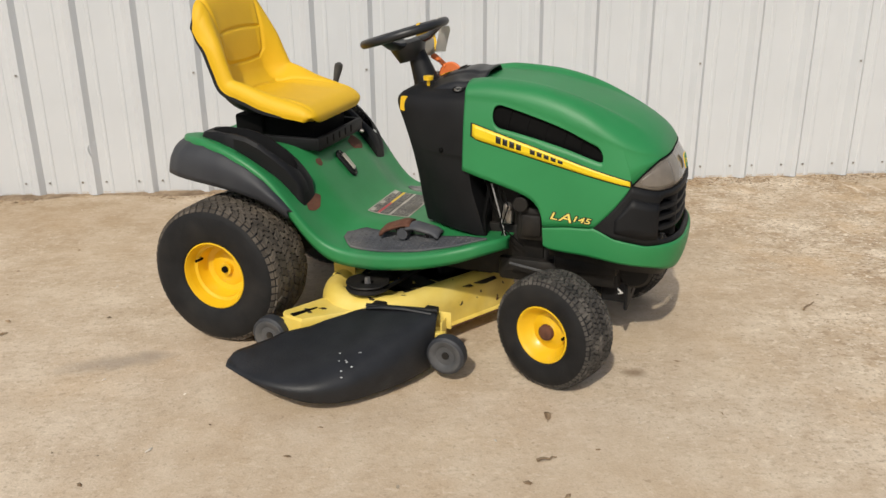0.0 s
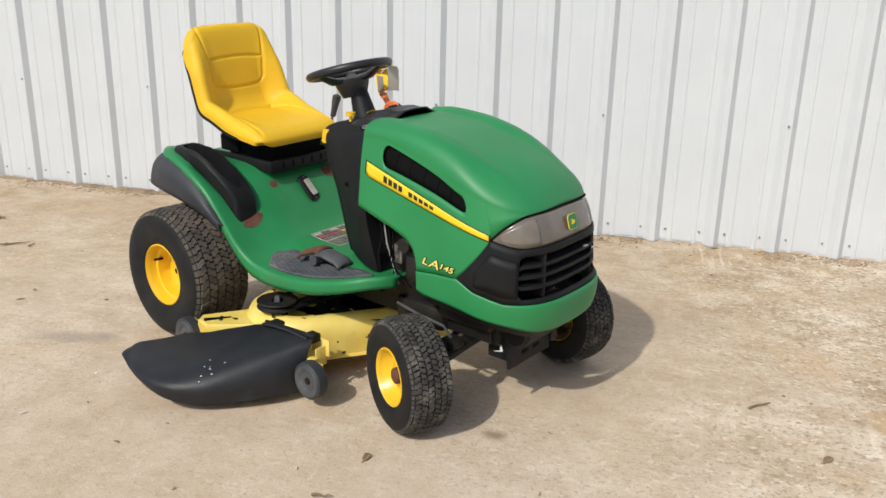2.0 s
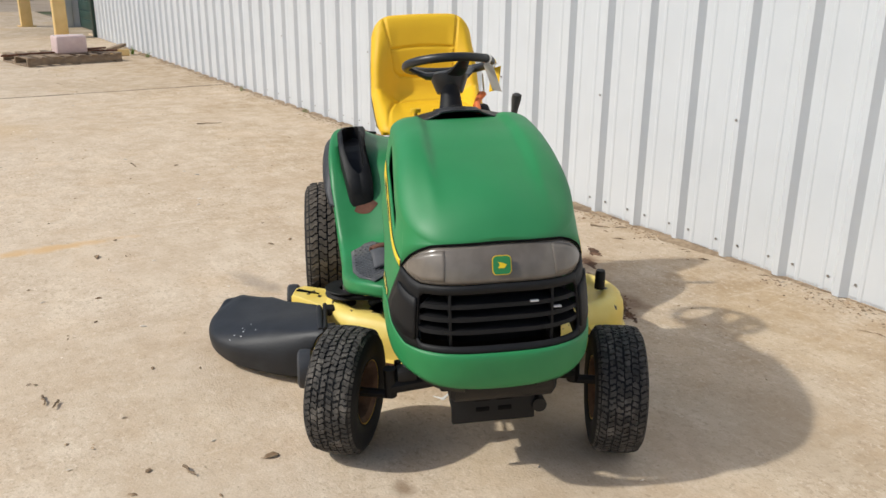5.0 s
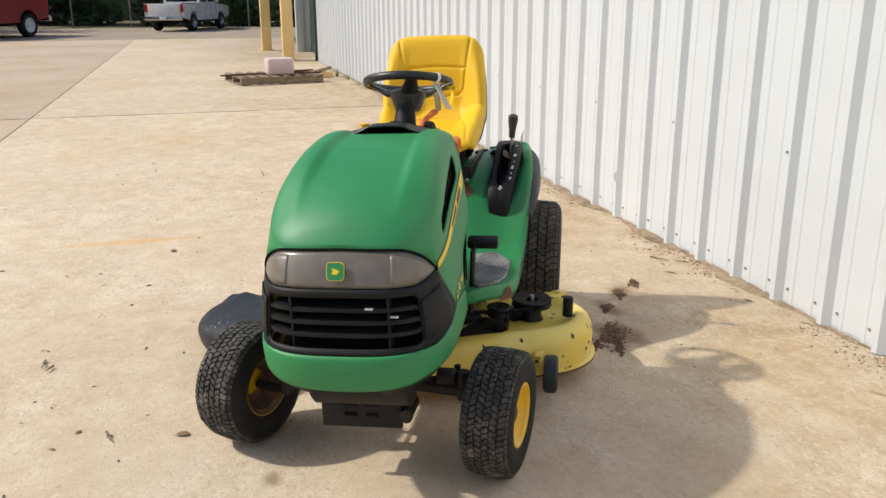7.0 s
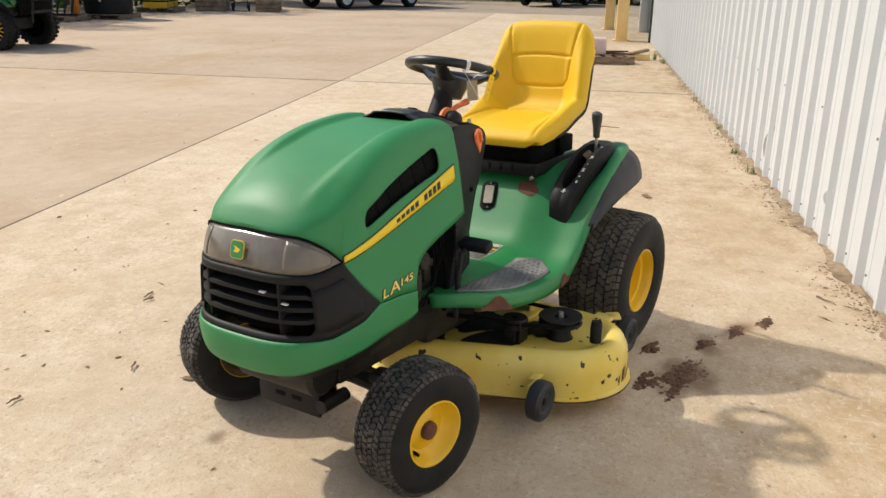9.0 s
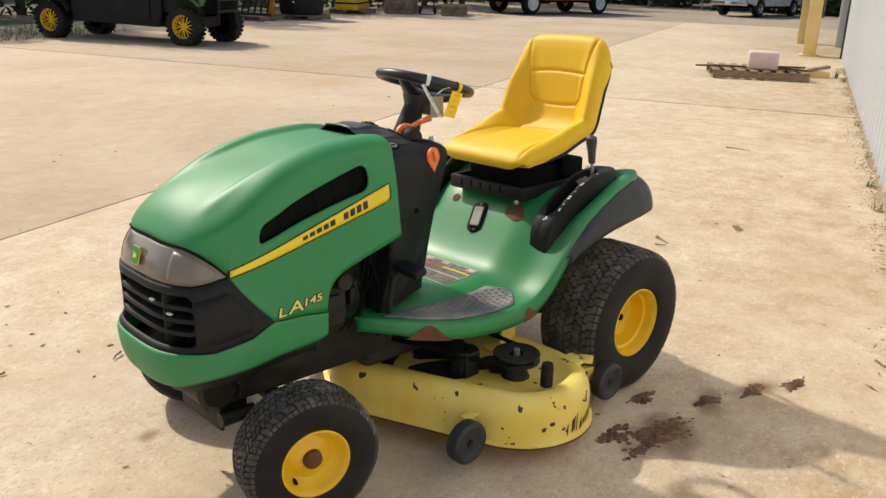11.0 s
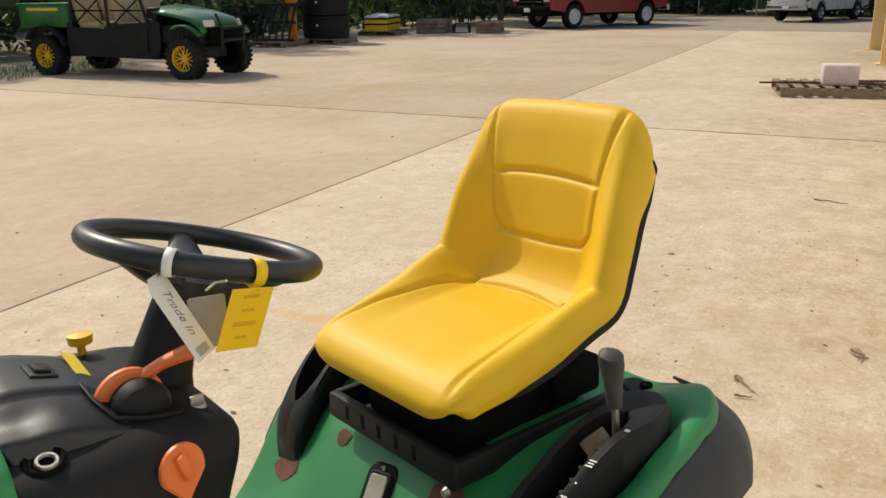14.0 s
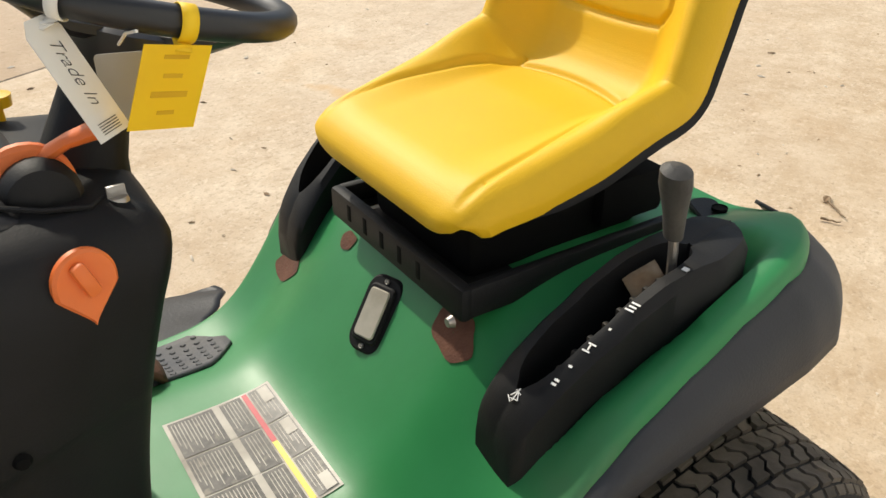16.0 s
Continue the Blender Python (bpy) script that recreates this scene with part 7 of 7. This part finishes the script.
# four-door utility vehicle, side on
utv = thing("utility_vehicle", "green and black four-seat utility vehicle with yellow rims on concrete", "utility vehicle", at_yard(-4.29, -14.02, 119.6))
L2, HW = 1.45, 0.56
for x in (-L2, L2):
    for y in (-HW - 0.06, HW + 0.06):
        simple_wheel(utv, x, y, 0.33, 0.26, YELLOW, 8, "wheel", "knobbly tyre on a yellow spoked rim")
part("lower_body", join(prism([(-0.96, 0.34), (0.90, 0.30), (0.98, 0.50), (0.98, 0.90), (0.80, 0.96), (0.62, 0.84), (0.05, 0.80), (-0.06, 0.88), (-0.18, 0.80), (-0.80, 0.80), (-0.96, 0.90), (-1.0, 0.55)], -0.66, 0.66, "y", 0.02)), BLACK, utv, "black lower body and sills")
part("underframe", box(0, 0, 0.40, 3.1, 0.7, 0.20, 0.03), METAL_BLACK, utv)
part("bonnet", grid([[(x, y, z - 0.10 * (abs(y) / 0.62) ** 3) for y in np.linspace(-0.62, 0.62, 13)] for x, z in ((0.86, 1.16), (1.05, 1.13), (1.35, 1.08), (1.62, 1.0), (1.76, 0.90), (1.80, 0.80))]), UTV_GREEN, utv, "green bonnet", thick=0.03, smooth=50)
for sy in (1, -1):
    g = grid([[(L2 + 0.46 * math.cos(t), y, 0.36 + 0.50 * math.sin(t)) for y in (0.40, 0.60, 0.72)] for t in np.linspace(0.75, 2.05, 12)])
    part("front_fender", g if sy > 0 else mirrored(g), UTV_GREEN, utv, "green front mudguard", thick=0.03, smooth=50)
    g = grid([[(-L2 + 0.47 * math.cos(t), y, 0.36 + 0.48 * math.sin(t)) for y in (0.44, 0.60, 0.74)] for t in np.linspace(0.3, 2.6, 16)])
    part("rear_fender", g if sy > 0 else mirrored(g), BLACK, utv, "black rear mudguard", thick=0.03, smooth=50)
    part("headlight", moved(box(0, 0, 0, 0.05, 0.20, 0.11, 0.02), pose(1.79, sy * 0.42, 0.87, 0, -15, sy * 18)), PAPER, utv, "clear headlight")
    for x0, x1 in ((0.80, 0.42), (-0.05, -0.10), (-0.85, -0.80)):
        part("cage_post", tube([(x0, sy * 0.66, 0.78), (x1, sy * 0.60, 1.90)], 0.028, 8), METAL_BLACK, utv)
    part("cage_rail", tube([(0.42, sy * 0.60, 1.90), (-0.10, sy * 0.60, 1.92), (-0.80, sy * 0.60, 1.90)], 0.028, 8), METAL_BLACK, utv)
    for x0 in (0.35, -0.48):
        part("side_net", join(tube([(x0 + 0.30, sy * 0.64, 1.30), (x0 - 0.30, sy * 0.64, 0.86)], 0.014, 6), tube([(x0 - 0.30, sy * 0.64, 1.30), (x0 + 0.30, sy * 0.64, 0.86)], 0.014, 6), tube([(x0 - 0.34, sy * 0.64, 1.08), (x0 + 0.34, sy * 0.64, 1.08)], 0.014, 6)), DARK, utv, "black strap net door")
    for x0 in (0.30, -0.55):
        part("seat_squab", box(x0, sy * 0.30, 0.82, 0.46, 0.52, 0.14, 0.04, 3), TAN_VINYL, utv, "tan seat")
        part("seat_back", moved(box(0, 0, 0, 0.12, 0.50, 0.60, 0.04, 3), pose(x0 - 0.28, sy * 0.30, 1.14, 0, -12, 0)), TAN_VINYL, utv, "tan seat back")
    part("brush_guard_leg", tube([(1.90, sy * 0.28, 0.42), (1.95, sy * 0.30, 0.80), (1.86, sy * 0.32, 1.02)], 0.022, 8), METAL_BLACK, utv)
part("grille", box(1.80, 0, 0.68, 0.06, 0.95, 0.26, 0.02), DARK, utv)
part("brush_guard", join(tube([(1.95, -0.34, 0.80), (1.95, 0.34, 0.80)], 0.022, 8), tube([(1.93, -0.34, 0.60), (1.93, 0.34, 0.60)], 0.022, 8)), METAL_BLACK, utv)
for sy in (1, -1):
    part("wheel_well", box(1.30, sy * 0.42, 0.70, 0.86, 0.36, 0.30, 0.04), BLACK, utv, "black wheel well")
    part("door_panel", prism([(0.74, 0.40), (0.76, 0.90), (0.10, 0.86), (0.02, 0.40)], sy * 0.665, sy * 0.685, "y"), BLACK, utv, "black side door")
part("dashboard", box(0.80, 0, 1.00, 0.22, 1.20, 0.26, 0.05), BLACK, utv)
part("cargo_bed", join(box(-1.46, 0, 0.99, 1.10, 1.30, 0.38, 0.03), box(-1.46, 0, 1.185, 1.14, 1.36, 0.04, 0.015)), UTV_GREEN, utv, "green cargo bed")
for sy in (1, -1):
    part("bed_stripe", box(-1.46, sy * 0.655, 1.10, 0.70, 0.006, 0.05, 0.002), DECAL_Y, utv)
part("steering", moved(tube([(0.15 * math.cos(t), 0.15 * math.sin(t), 0) for t in np.linspace(0, 6.28, 24)[:-1]], 0.014, 6, closed=True), pose(0.62, 0.30, 1.14, 0, -50, 0)), DARK, utv)


def pickup(name, label, m, paint, shell, grille_mat):
    """A full-size pickup, x ahead; shell adds a canopy over its bed."""
    t = thing(name, label, "pickup truck", m)
    for x in (-1.72, 1.72):
        for y in (-0.86, 0.86):
            simple_wheel(t, x, y, 0.39, 0.27, CHROME if not shell else PAPER, 0, "wheel", "road tyre on a pale rim")
    def side(sy):
        pts = [(-2.75, 0.62), (-2.18, 0.55)] + [(-1.72 + 0.46 * math.cos(a), 0.45 + 0.46 * math.sin(a)) for a in np.linspace(math.pi * 0.95, math.pi * 0.05, 9)] + [(-1.2, 0.48), (1.2, 0.48)] + [(1.72 + 0.46 * math.cos(a), 0.45 + 0.46 * math.sin(a)) for a in np.linspace(math.pi * 0.95, math.pi * 0.05, 9)] + [(2.25, 0.55), (2.78, 0.62), (2.80, 1.02), (2.70, 1.12), (1.15, 1.24), (-2.78, 1.26)]
        return prism(pts, sy * 0.80, sy * 0.98, "y", 0.02)
    part("flank", side(1), paint, t)
    part("flank", side(-1), paint, t)
    part("bonnet", grid([[(x, y, z - 0.04 * (abs(y) / 0.95) ** 4) for y in np.linspace(-0.95, 0.95, 11)] for x, z in ((1.10, 1.24), (1.8, 1.20), (2.45, 1.14), (2.74, 1.06), (2.80, 0.98))]), paint, t, thick=0.04, smooth=50)
    part("cab", grid([[(x * k + x0, w * sy, z) for x, sy in ((-1, -1), (1, -1), (1, 1), (-1, 1))] for k, x0, w, z in ((1.0, 0.16, 0.94, 1.22), (0.98, 0.16, 0.92, 1.30), (0.70, 0.05, 0.80, 1.84), (0.62, 0.05, 0.74, 1.90))], loop=True, cap=True), paint, t, smooth=30)
    for sy in (1, -1):
        part("side_glass", grid([[(x, sy * y, z) for x in (x0, x1)] for y, z, x0, x1 in ((0.925, 1.32, -0.66, 0.98), (0.828, 1.80, -0.52, 0.62))]), CAR_GLASS, t, thick=0.01)
        part("pillar", tube([(0.10, sy * 0.935, 1.30), (0.10, sy * 0.835, 1.82)], 0.03, 6), paint, t)
        part("mirror", box(0.95, sy * 1.08, 1.36, 0.10, 0.20, 0.16, 0.03), paint if not shell else DARK, t)
        part("tail_lamp", box(-2.785, sy * 0.88, 1.05, 0.04, 0.16, 0.36, 0.01), TAILLIGHT, t, "red tail lamp")
        part("head_lamp", box(2.775, sy * 0.78, 0.96, 0.06, 0.30, 0.18, 0.02), PAPER, t, "clear headlamp")
    part("windscreen", grid([[(x, y, z) for y in (-w, w)] for x, w, z in ((1.13, 0.84, 1.30), (0.76, 0.74, 1.80))]), CAR_GLASS, t, thick=0.01)
    part("rear_glass", grid([[(x, y, z) for y in (-w, w)] for x, w, z in ((-0.815, 0.80, 1.34), (-0.645, 0.72, 1.78))]), CAR_GLASS, t, thick=0.01)
    part("bed_floor", box(-1.80, 0, 0.85, 1.95, 1.62, 0.06, 0.01), DARK, t)
    part("chassis", box(0, 0, 0.50, 5.3, 1.3, 0.20, 0.03), DARK, t)
    part("tailgate", box(-2.77, 0, 0.98, 0.07, 1.60, 0.56, 0.02), paint, t)
    part("front_bumper", box(2.86, 0, 0.60, 0.18, 1.92, 0.26, 0.04), DARK if shell else CHROME, t, "front bumper")
    part("rear_bumper", box(-2.88, 0, 0.60, 0.16, 1.86, 0.20, 0.03), CHROME, t, "chrome rear bumper")
    part("grille", box(2.80, 0, 0.93, 0.06, 1.20, 0.30, 0.02), grille_mat, t)
    for i in range(2):
        part("grille_bar", box(2.84, 0, 0.87 + 0.12 * i, 0.03, 1.20, 0.035, 0.008), CHROME, t)
    part("plate", box(2.955, 0.0, 0.60, 0.008, 0.30, 0.13, 0.002), PAPER, t)
    part("plate", box(-2.965, 0.0, 0.60, 0.008, 0.30, 0.13, 0.002), PAPER, t)
    if shell:
        part("canopy", grid([[(x, y, z) for x, y in ((-2.78 + i_, -w), (-0.86, -w), (-0.86, w), (-2.78 + i_, w))] for i_, w, z in ((0, 0.95, 1.26), (0.02, 0.93, 1.32), (0.16, 0.80, 1.82), (0.24, 0.72, 1.88))], loop=True, cap=True), paint, t, "red bed canopy", smooth=30)
        for sy in (1, -1):
            part("canopy_glass", grid([[(x, sy * y, z) for x in (x0, -1.0)] for y, z, x0 in ((0.905, 1.42, -2.55), (0.828, 1.74, -2.45))]), CAR_GLASS, t, thick=0.01)
    else:
        for y in (0.90, -0.90):
            part("bed_rail", box(-1.85, y, 1.275, 1.85, 0.12, 0.03, 0.01), DARK, t)
    return t


pickup("pickup_truck", "red pickup with a matching bed canopy parked before trees", at_yard(-22.2, -19.65, -4), CAR_RED_SHADED, True, DARK)
pickup("pickup_truck", "white pickup with chrome bumper parked before trees", at_yard(-30.8, -16.0, 182) @ Matrix.Scale(0.84, 4), CAR_WHITE, False, DARK)

# goods on pallets along the far edge
pallet("pallet", at_yard(-10.95, -18.85, 30), 7, 1.3, 1.2, "weathered wooden pallet under black tubs", group="goods pallets")
tubs = thing("stacked_tub", "stack of black plastic feed tubs on a pallet", "tub stack", at_yard(-10.95, -18.85, 0, 0.131))
for i in range(2):
    part("tub", lathe([(0.0001, 0.0), (0.54, 0.0), (0.60, 0.03), (0.62, 0.28), (0.60, 0.50), (0.63, 0.52), (0.63, 0.56), (0.57, 0.56), (0.0001, 0.54)], 32, "z", (0, 0, 0.57 * i)), BLACK, tubs, "black plastic tub", smooth=30)
    part("label_bar", box(0.50, 0.36, 0.34 + 0.57 * i, 0.02, 0.10, 0.05, 0.002), PAPER, tubs)
pallet("pallet", at_yard(-14.25, -21.0, 40), 7, 1.5, 1.2, "weathered wooden pallet with yellow goods", group="goods pallets")
for i in range(3):
    yc = thing("yellow_crate", "yellow and black plastic crate on a pallet", "crate", at_yard(-13.8 - 0.42 * i, -20.62 - 0.34 * i, 40, 0.131), "yellow crates")
    part("body", box(0, 0, 0.17, 0.46, 0.70, 0.34, 0.02), YELLOW, yc)
    part("band", box(0, 0, 0.20, 0.468, 0.708, 0.05, 0.004), DARK, yc)
    part("lid", box(0, 0, 0.36, 0.48, 0.72, 0.04, 0.01), DARK, yc)
gb = thing("plastic_bundle", "pale plastic sheeting bundled on yellow crates", "bundle", at_yard(-14.22, -20.96, 40, 0.512))
part("sheet", grid([[(x, y, 0.10 + 0.08 * noise.noise(Vector((x * 3, y * 3, 2))) * 1.0 - 0.25 * (abs(x) / 0.85) ** 4 * 0.3 - 0.02) for x in np.linspace(-0.75, 0.75, 24)] for y in np.linspace(-0.36, 0.36, 12)]), PAPER, gb, thick=0.06, smooth=60)
for nm, lab, x, y, tn, sx, sy_, h in (("wooden_tub", "brown wooden crate filled with scrap", -15.95, -20.6, 42, 1.3, 0.9, 0.42), ("wooden_crate", "long low pale wooden crate on concrete", -17.1, -19.25, 42, 1.5, 0.7, 0.34)):
    c = thing(nm, lab, "crate", at_yard(x, y, tn))
    for k in range(3):
        zc = h * (k + 0.5) / 3
        part("side_board", box(0, sy_ / 2, zc, sx, 0.025, h / 3 - 0.012, 0.003), WOOD, c)
        part("side_board", box(0, -sy_ / 2, zc, sx, 0.025, h / 3 - 0.012, 0.003), WOOD, c)
        part("end_board", box(sx / 2, 0, zc, 0.025, sy_ - 0.03, h / 3 - 0.012, 0.003), WOOD, c)
        part("end_board", box(-sx / 2, 0, zc, 0.025, sy_ - 0.03, h / 3 - 0.012, 0.003), WOOD, c)
    part("floor_board", box(0, 0, 0.02, sx - 0.03, sy_ - 0.03, 0.03, 0.003), WOOD, c)
    part("cover", box(0, 0, h - 0.04, sx - 0.05, sy_ - 0.05, 0.03, 0.01), WOOD_DARK, c)
ht = thing("hand_truck", "black two-wheeled hand truck leaning by a crate", "hand truck", at_yard(-16.3, -19.7, 40))
for sy in (0.2, -0.2):
    part("rail", tube([(0.0, sy, 0.10), (-0.35, sy, 0.75), (-0.42, sy, 0.82)], 0.018, 7), METAL_BLACK, ht)
    part("wheel", lathe([(0.03, -0.03), (0.12, -0.03), (0.13, 0), (0.12, 0.03), (0.03, 0.03)], 20, "y", (-0.06, sy * 1.25, 0.13)), RUBBER, ht)
part("toe_plate", box(0.10, 0, 0.012, 0.24, 0.42, 0.015, 0.003), METAL_BLACK, ht)
for k in range(3):
    part("cross_bar", tube([(-0.10 - 0.09 * k, -0.2, 0.28 + 0.17 * k), (-0.10 - 0.09 * k, 0.2, 0.28 + 0.17 * k)], 0.012, 6), METAL_BLACK, ht)
pallet("pallet", at_yard(-9.45, -18.75, 30), 6, 1.3, 1.1, "weathered wooden pallet under steel forks", group="goods pallets")
fork = thing("fork_attachment", "black steel grapple forks standing on a pallet with orange mast", "implement", at_yard(-9.45, -18.75, 34, 0.131))
for k in range(6):
    part("tine", tube([(0.30, -0.45 + 0.18 * k, 0.0), (0.18, -0.45 + 0.18 * k, 0.30), (-0.22, -0.45 + 0.18 * k, 0.86), (-0.38, -0.45 + 0.18 * k, 0.92)], [0.02, 0.035, 0.035, 0.02], 6), METAL_BLACK, fork, "black tine")
part("frame", join(box(0.05, 0, 0.45, 0.06, 1.1, 0.08, 0.01), box(-0.2, 0, 0.86, 0.08, 1.1, 0.08, 0.01), box(0.24, 0, 0.03, 0.16, 1.1, 0.05, 0.01)), METAL_BLACK, fork)
part("mast", join(box(-0.34, 0.28, 1.25, 0.16, 0.30, 0.72, 0.02), box(-0.34, 0.28, 0.45, 0.10, 0.20, 0.9, 0.02)), ORANGE_STEEL, fork, "orange painted mast")

# chain-link fence before the trees
fence = thing("fence", "galvanised chain-link fence posts before the trees", "fence", pose(0, 0, 0))
FP = [(-33.5, -9.0 - 2.6 * i) for i in range(9)]
for i, (x, y) in enumerate(FP):
    part("post", tube([(x + 0.35 * i, y, -0.03), (x + 0.35 * i, y, 1.8)], 0.03, 8), STEEL, fence)
part("rail", tube([(x + 0.35 * i, y, 1.75) for i, (x, y) in enumerate(FP)], 0.02, 6), STEEL, fence)
wires = []
for i in range(len(FP) - 1):
    x0, y0 = FP[i][0] + 0.35 * i, FP[i][1]
    x1, y1 = FP[i + 1][0] + 0.35 * (i + 1), FP[i + 1][1]
    for k in range(-8, 13):
        for dr in (1, -1):
            a, b = k / 12, k / 12 + 0.62 * dr
            if 0 <= a <= 1:
                pa, pb = a, min(max(b, 0), 1)
                za, zb = 0.05, 0.05 + 1.68 * abs(pb - a) / 0.62
                wires.append(tube([(x0 + (x1 - x0) * pa, y0 + (y1 - y0) * pa, za), (x0 + (x1 - x0) * pb, y0 + (y1 - y0) * pb, zb)], 0.004, 3))
part("mesh", join(*wires), METAL_BLACK, fence, smooth=0, clean=False)


# ---- trees, shrubs, grass ----
def leaf_mass(blobs, n, seed, size, flat=0.7):
    """Many small folded leaves strewn through uneven lumps."""
    rnd = random.Random(seed)
    v, f = [], []
    tot = sum(b[3] ** 2 for b in blobs)
    for bx, by, bz, br in blobs:
        for _ in range(int(n * br * br / tot)):
            d = Vector((rnd.gauss(0, 1), rnd.gauss(0, 1), rnd.gauss(0, 1))).normalized()
            r = br * (0.45 + 0.6 * rnd.random() ** 0.6) * (1 + 0.25 * noise.noise(d * 2.3 + Vector((bx, by, bz))))
            p = Vector((bx, by, bz)) + Vector((d.x * r, d.y * r, d.z * r * flat))
            if p.z < 0.0:
                continue
            s = size * rnd.uniform(0.5, 1.3)
            a = Vector((rnd.gauss(0, 1), rnd.gauss(0, 1), rnd.gauss(0, 0.6))).normalized()
            b = a.cross(Vector((rnd.gauss(0, 1), rnd.gauss(0, 1), rnd.gauss(0, 1)))).normalized()
            k = len(v)
            v += [tuple(p - a * s), tuple(p + b * s * 0.42), tuple(p + a * s), tuple(p - b * s * 0.42)]
            f.append((k, k + 1, k + 2, k + 3))
    return v, f


def tree(x, y, h, spread, seed, leaf=LEAF, n=2600, size=0.16, label="leafy green tree at the yard's edge"):
    rnd = random.Random(seed)
    t = thing("tree", label, "tree", at_yard(x, y, 0, -0.03), "trees behind the yard")
    tops, limbs = [], []
    for i in range(7):
        a = 6.28 * i / 7 + rnd.uniform(-0.4, 0.4)
        z0 = h * rnd.uniform(0.10, 0.40)
        e = Vector((math.cos(a) * spread * rnd.uniform(0.5, 1), math.sin(a) * spread * rnd.uniform(0.5, 1), z0 + h * rnd.uniform(0.12, 0.45)))
        limbs.append(tube([(0, 0, z0), tuple(Vector((0, 0, z0)).lerp(e, 0.5) + Vector((0, 0, 0.15))), tuple(e)], [0.05, 0.035, 0.012], 6))
        tops.append((e.x, e.y, e.z, spread * rnd.uniform(0.35, 0.6)))
    tops += [(rnd.uniform(-0.3, 0.3) * spread, rnd.uniform(-0.3, 0.3) * spread, h * k, spread * rnd.uniform(0.45, 0.7)) for k in (0.35, 0.55, 0.75, 0.92)]
    tops += [(rnd.uniform(-0.8, 0.8) * spread, rnd.uniform(-0.8, 0.8) * spread, rnd.uniform(0.3, 0.8), spread * 0.45) for _ in range(4)]
    part("trunk", tube([(0, 0, 0), (0.05, 0.03, h * 0.3), (-0.04, 0.05, h * 0.6), (0.02, 0, h * 0.9)], [0.13, 0.10, 0.07, 0.02], 8), BARK, t)
    part("limbs", join(*limbs), BARK, t)
    part("crown", leaf_mass(tops, n, seed, size), leaf, t, smooth=0, clean=False)
    return t


_r = random.Random(21)
# behind the trucks
for i in range(11):
    tree(-35.0 - _r.uniform(0, 2.5), -7.5 - 2.6 * i + _r.uniform(-0.6, 0.6), _r.uniform(5, 7.5), _r.uniform(1.6, 2.3), 100 + i, LEAF_DARK if i % 3 else LEAF, 2600, 0.20)
# behind the goods and the utility vehicle
for i in range(12):
    k = i / 11
    tree(-28.5 + 26.0 * k + _r.uniform(-0.6, 0.6), -27.0 + 4.6 * k + _r.uniform(-0.8, 0.8), _r.uniform(4.5, 7), _r.uniform(1.4, 2.1), 200 + i, LEAF if i % 2 else LEAF_DARK, 2400, 0.17)
tree(-1.2, -19.2, 4.5, 1.4, 301, LEAF, 3200, 0.10)
tree(1.2, -18.8, 4.2, 1.4, 302, LEAF, 2400, 0.12)
back = part("backdrop", join(grid([[(-43, y, z) for y in (-48, 3)] for z in (-0.03, 7)]), grid([[(x, -34, z) for x in (-48, 20)] for z in (-0.03, 5.5)])), LEAF_DARK, smooth=0)
tagged(back, "dim green woodland far behind the yard", "woodland", kind="structure")

_g = random.Random(5)
gv, gf = [], []
for _ in range(5200):
    s_, q_ = _g.uniform(-12.0, 4.0), 13.65 + abs(_g.gauss(0, 1.4))
    p = W0 @ Vector((s_, -q_, -0.03))
    a, hgt, w_ = _g.uniform(0, 6.28), _g.uniform(0.06, 0.20), 0.008
    k = len(gv)
    gv += [(p.x - w_ * math.cos(a), p.y - w_ * math.sin(a), p.z), (p.x + w_ * math.cos(a), p.y + w_ * math.sin(a), p.z), (p.x + _g.uniform(-0.06, 0.06), p.y + _g.uniform(-0.06, 0.06), p.z + hgt)]
    gf.append((k, k + 1, k + 2))
LAWN = surface("lawn_soil", (0.12, 0.17, 0.045), (0.17, 0.21, 0.07), 0.9, 6, 1.0, (0.22, 0.19, 0.10), (0.5, 0.7), 0.4, 40)
lawn = part("lawn", grid([[(s_, -q_, -0.022) for s_ in (-12.5, 30)] for q_ in (13.6, 22)]), LAWN, m=W0, smooth=0)
tagged(lawn, "strip of green grass beside the concrete", "lawn", kind="structure")
tagged(part("grass", (gv, gf), GRASS, smooth=0, clean=False), "green grass blades along the slab's edge", "grass", kind="stuff")
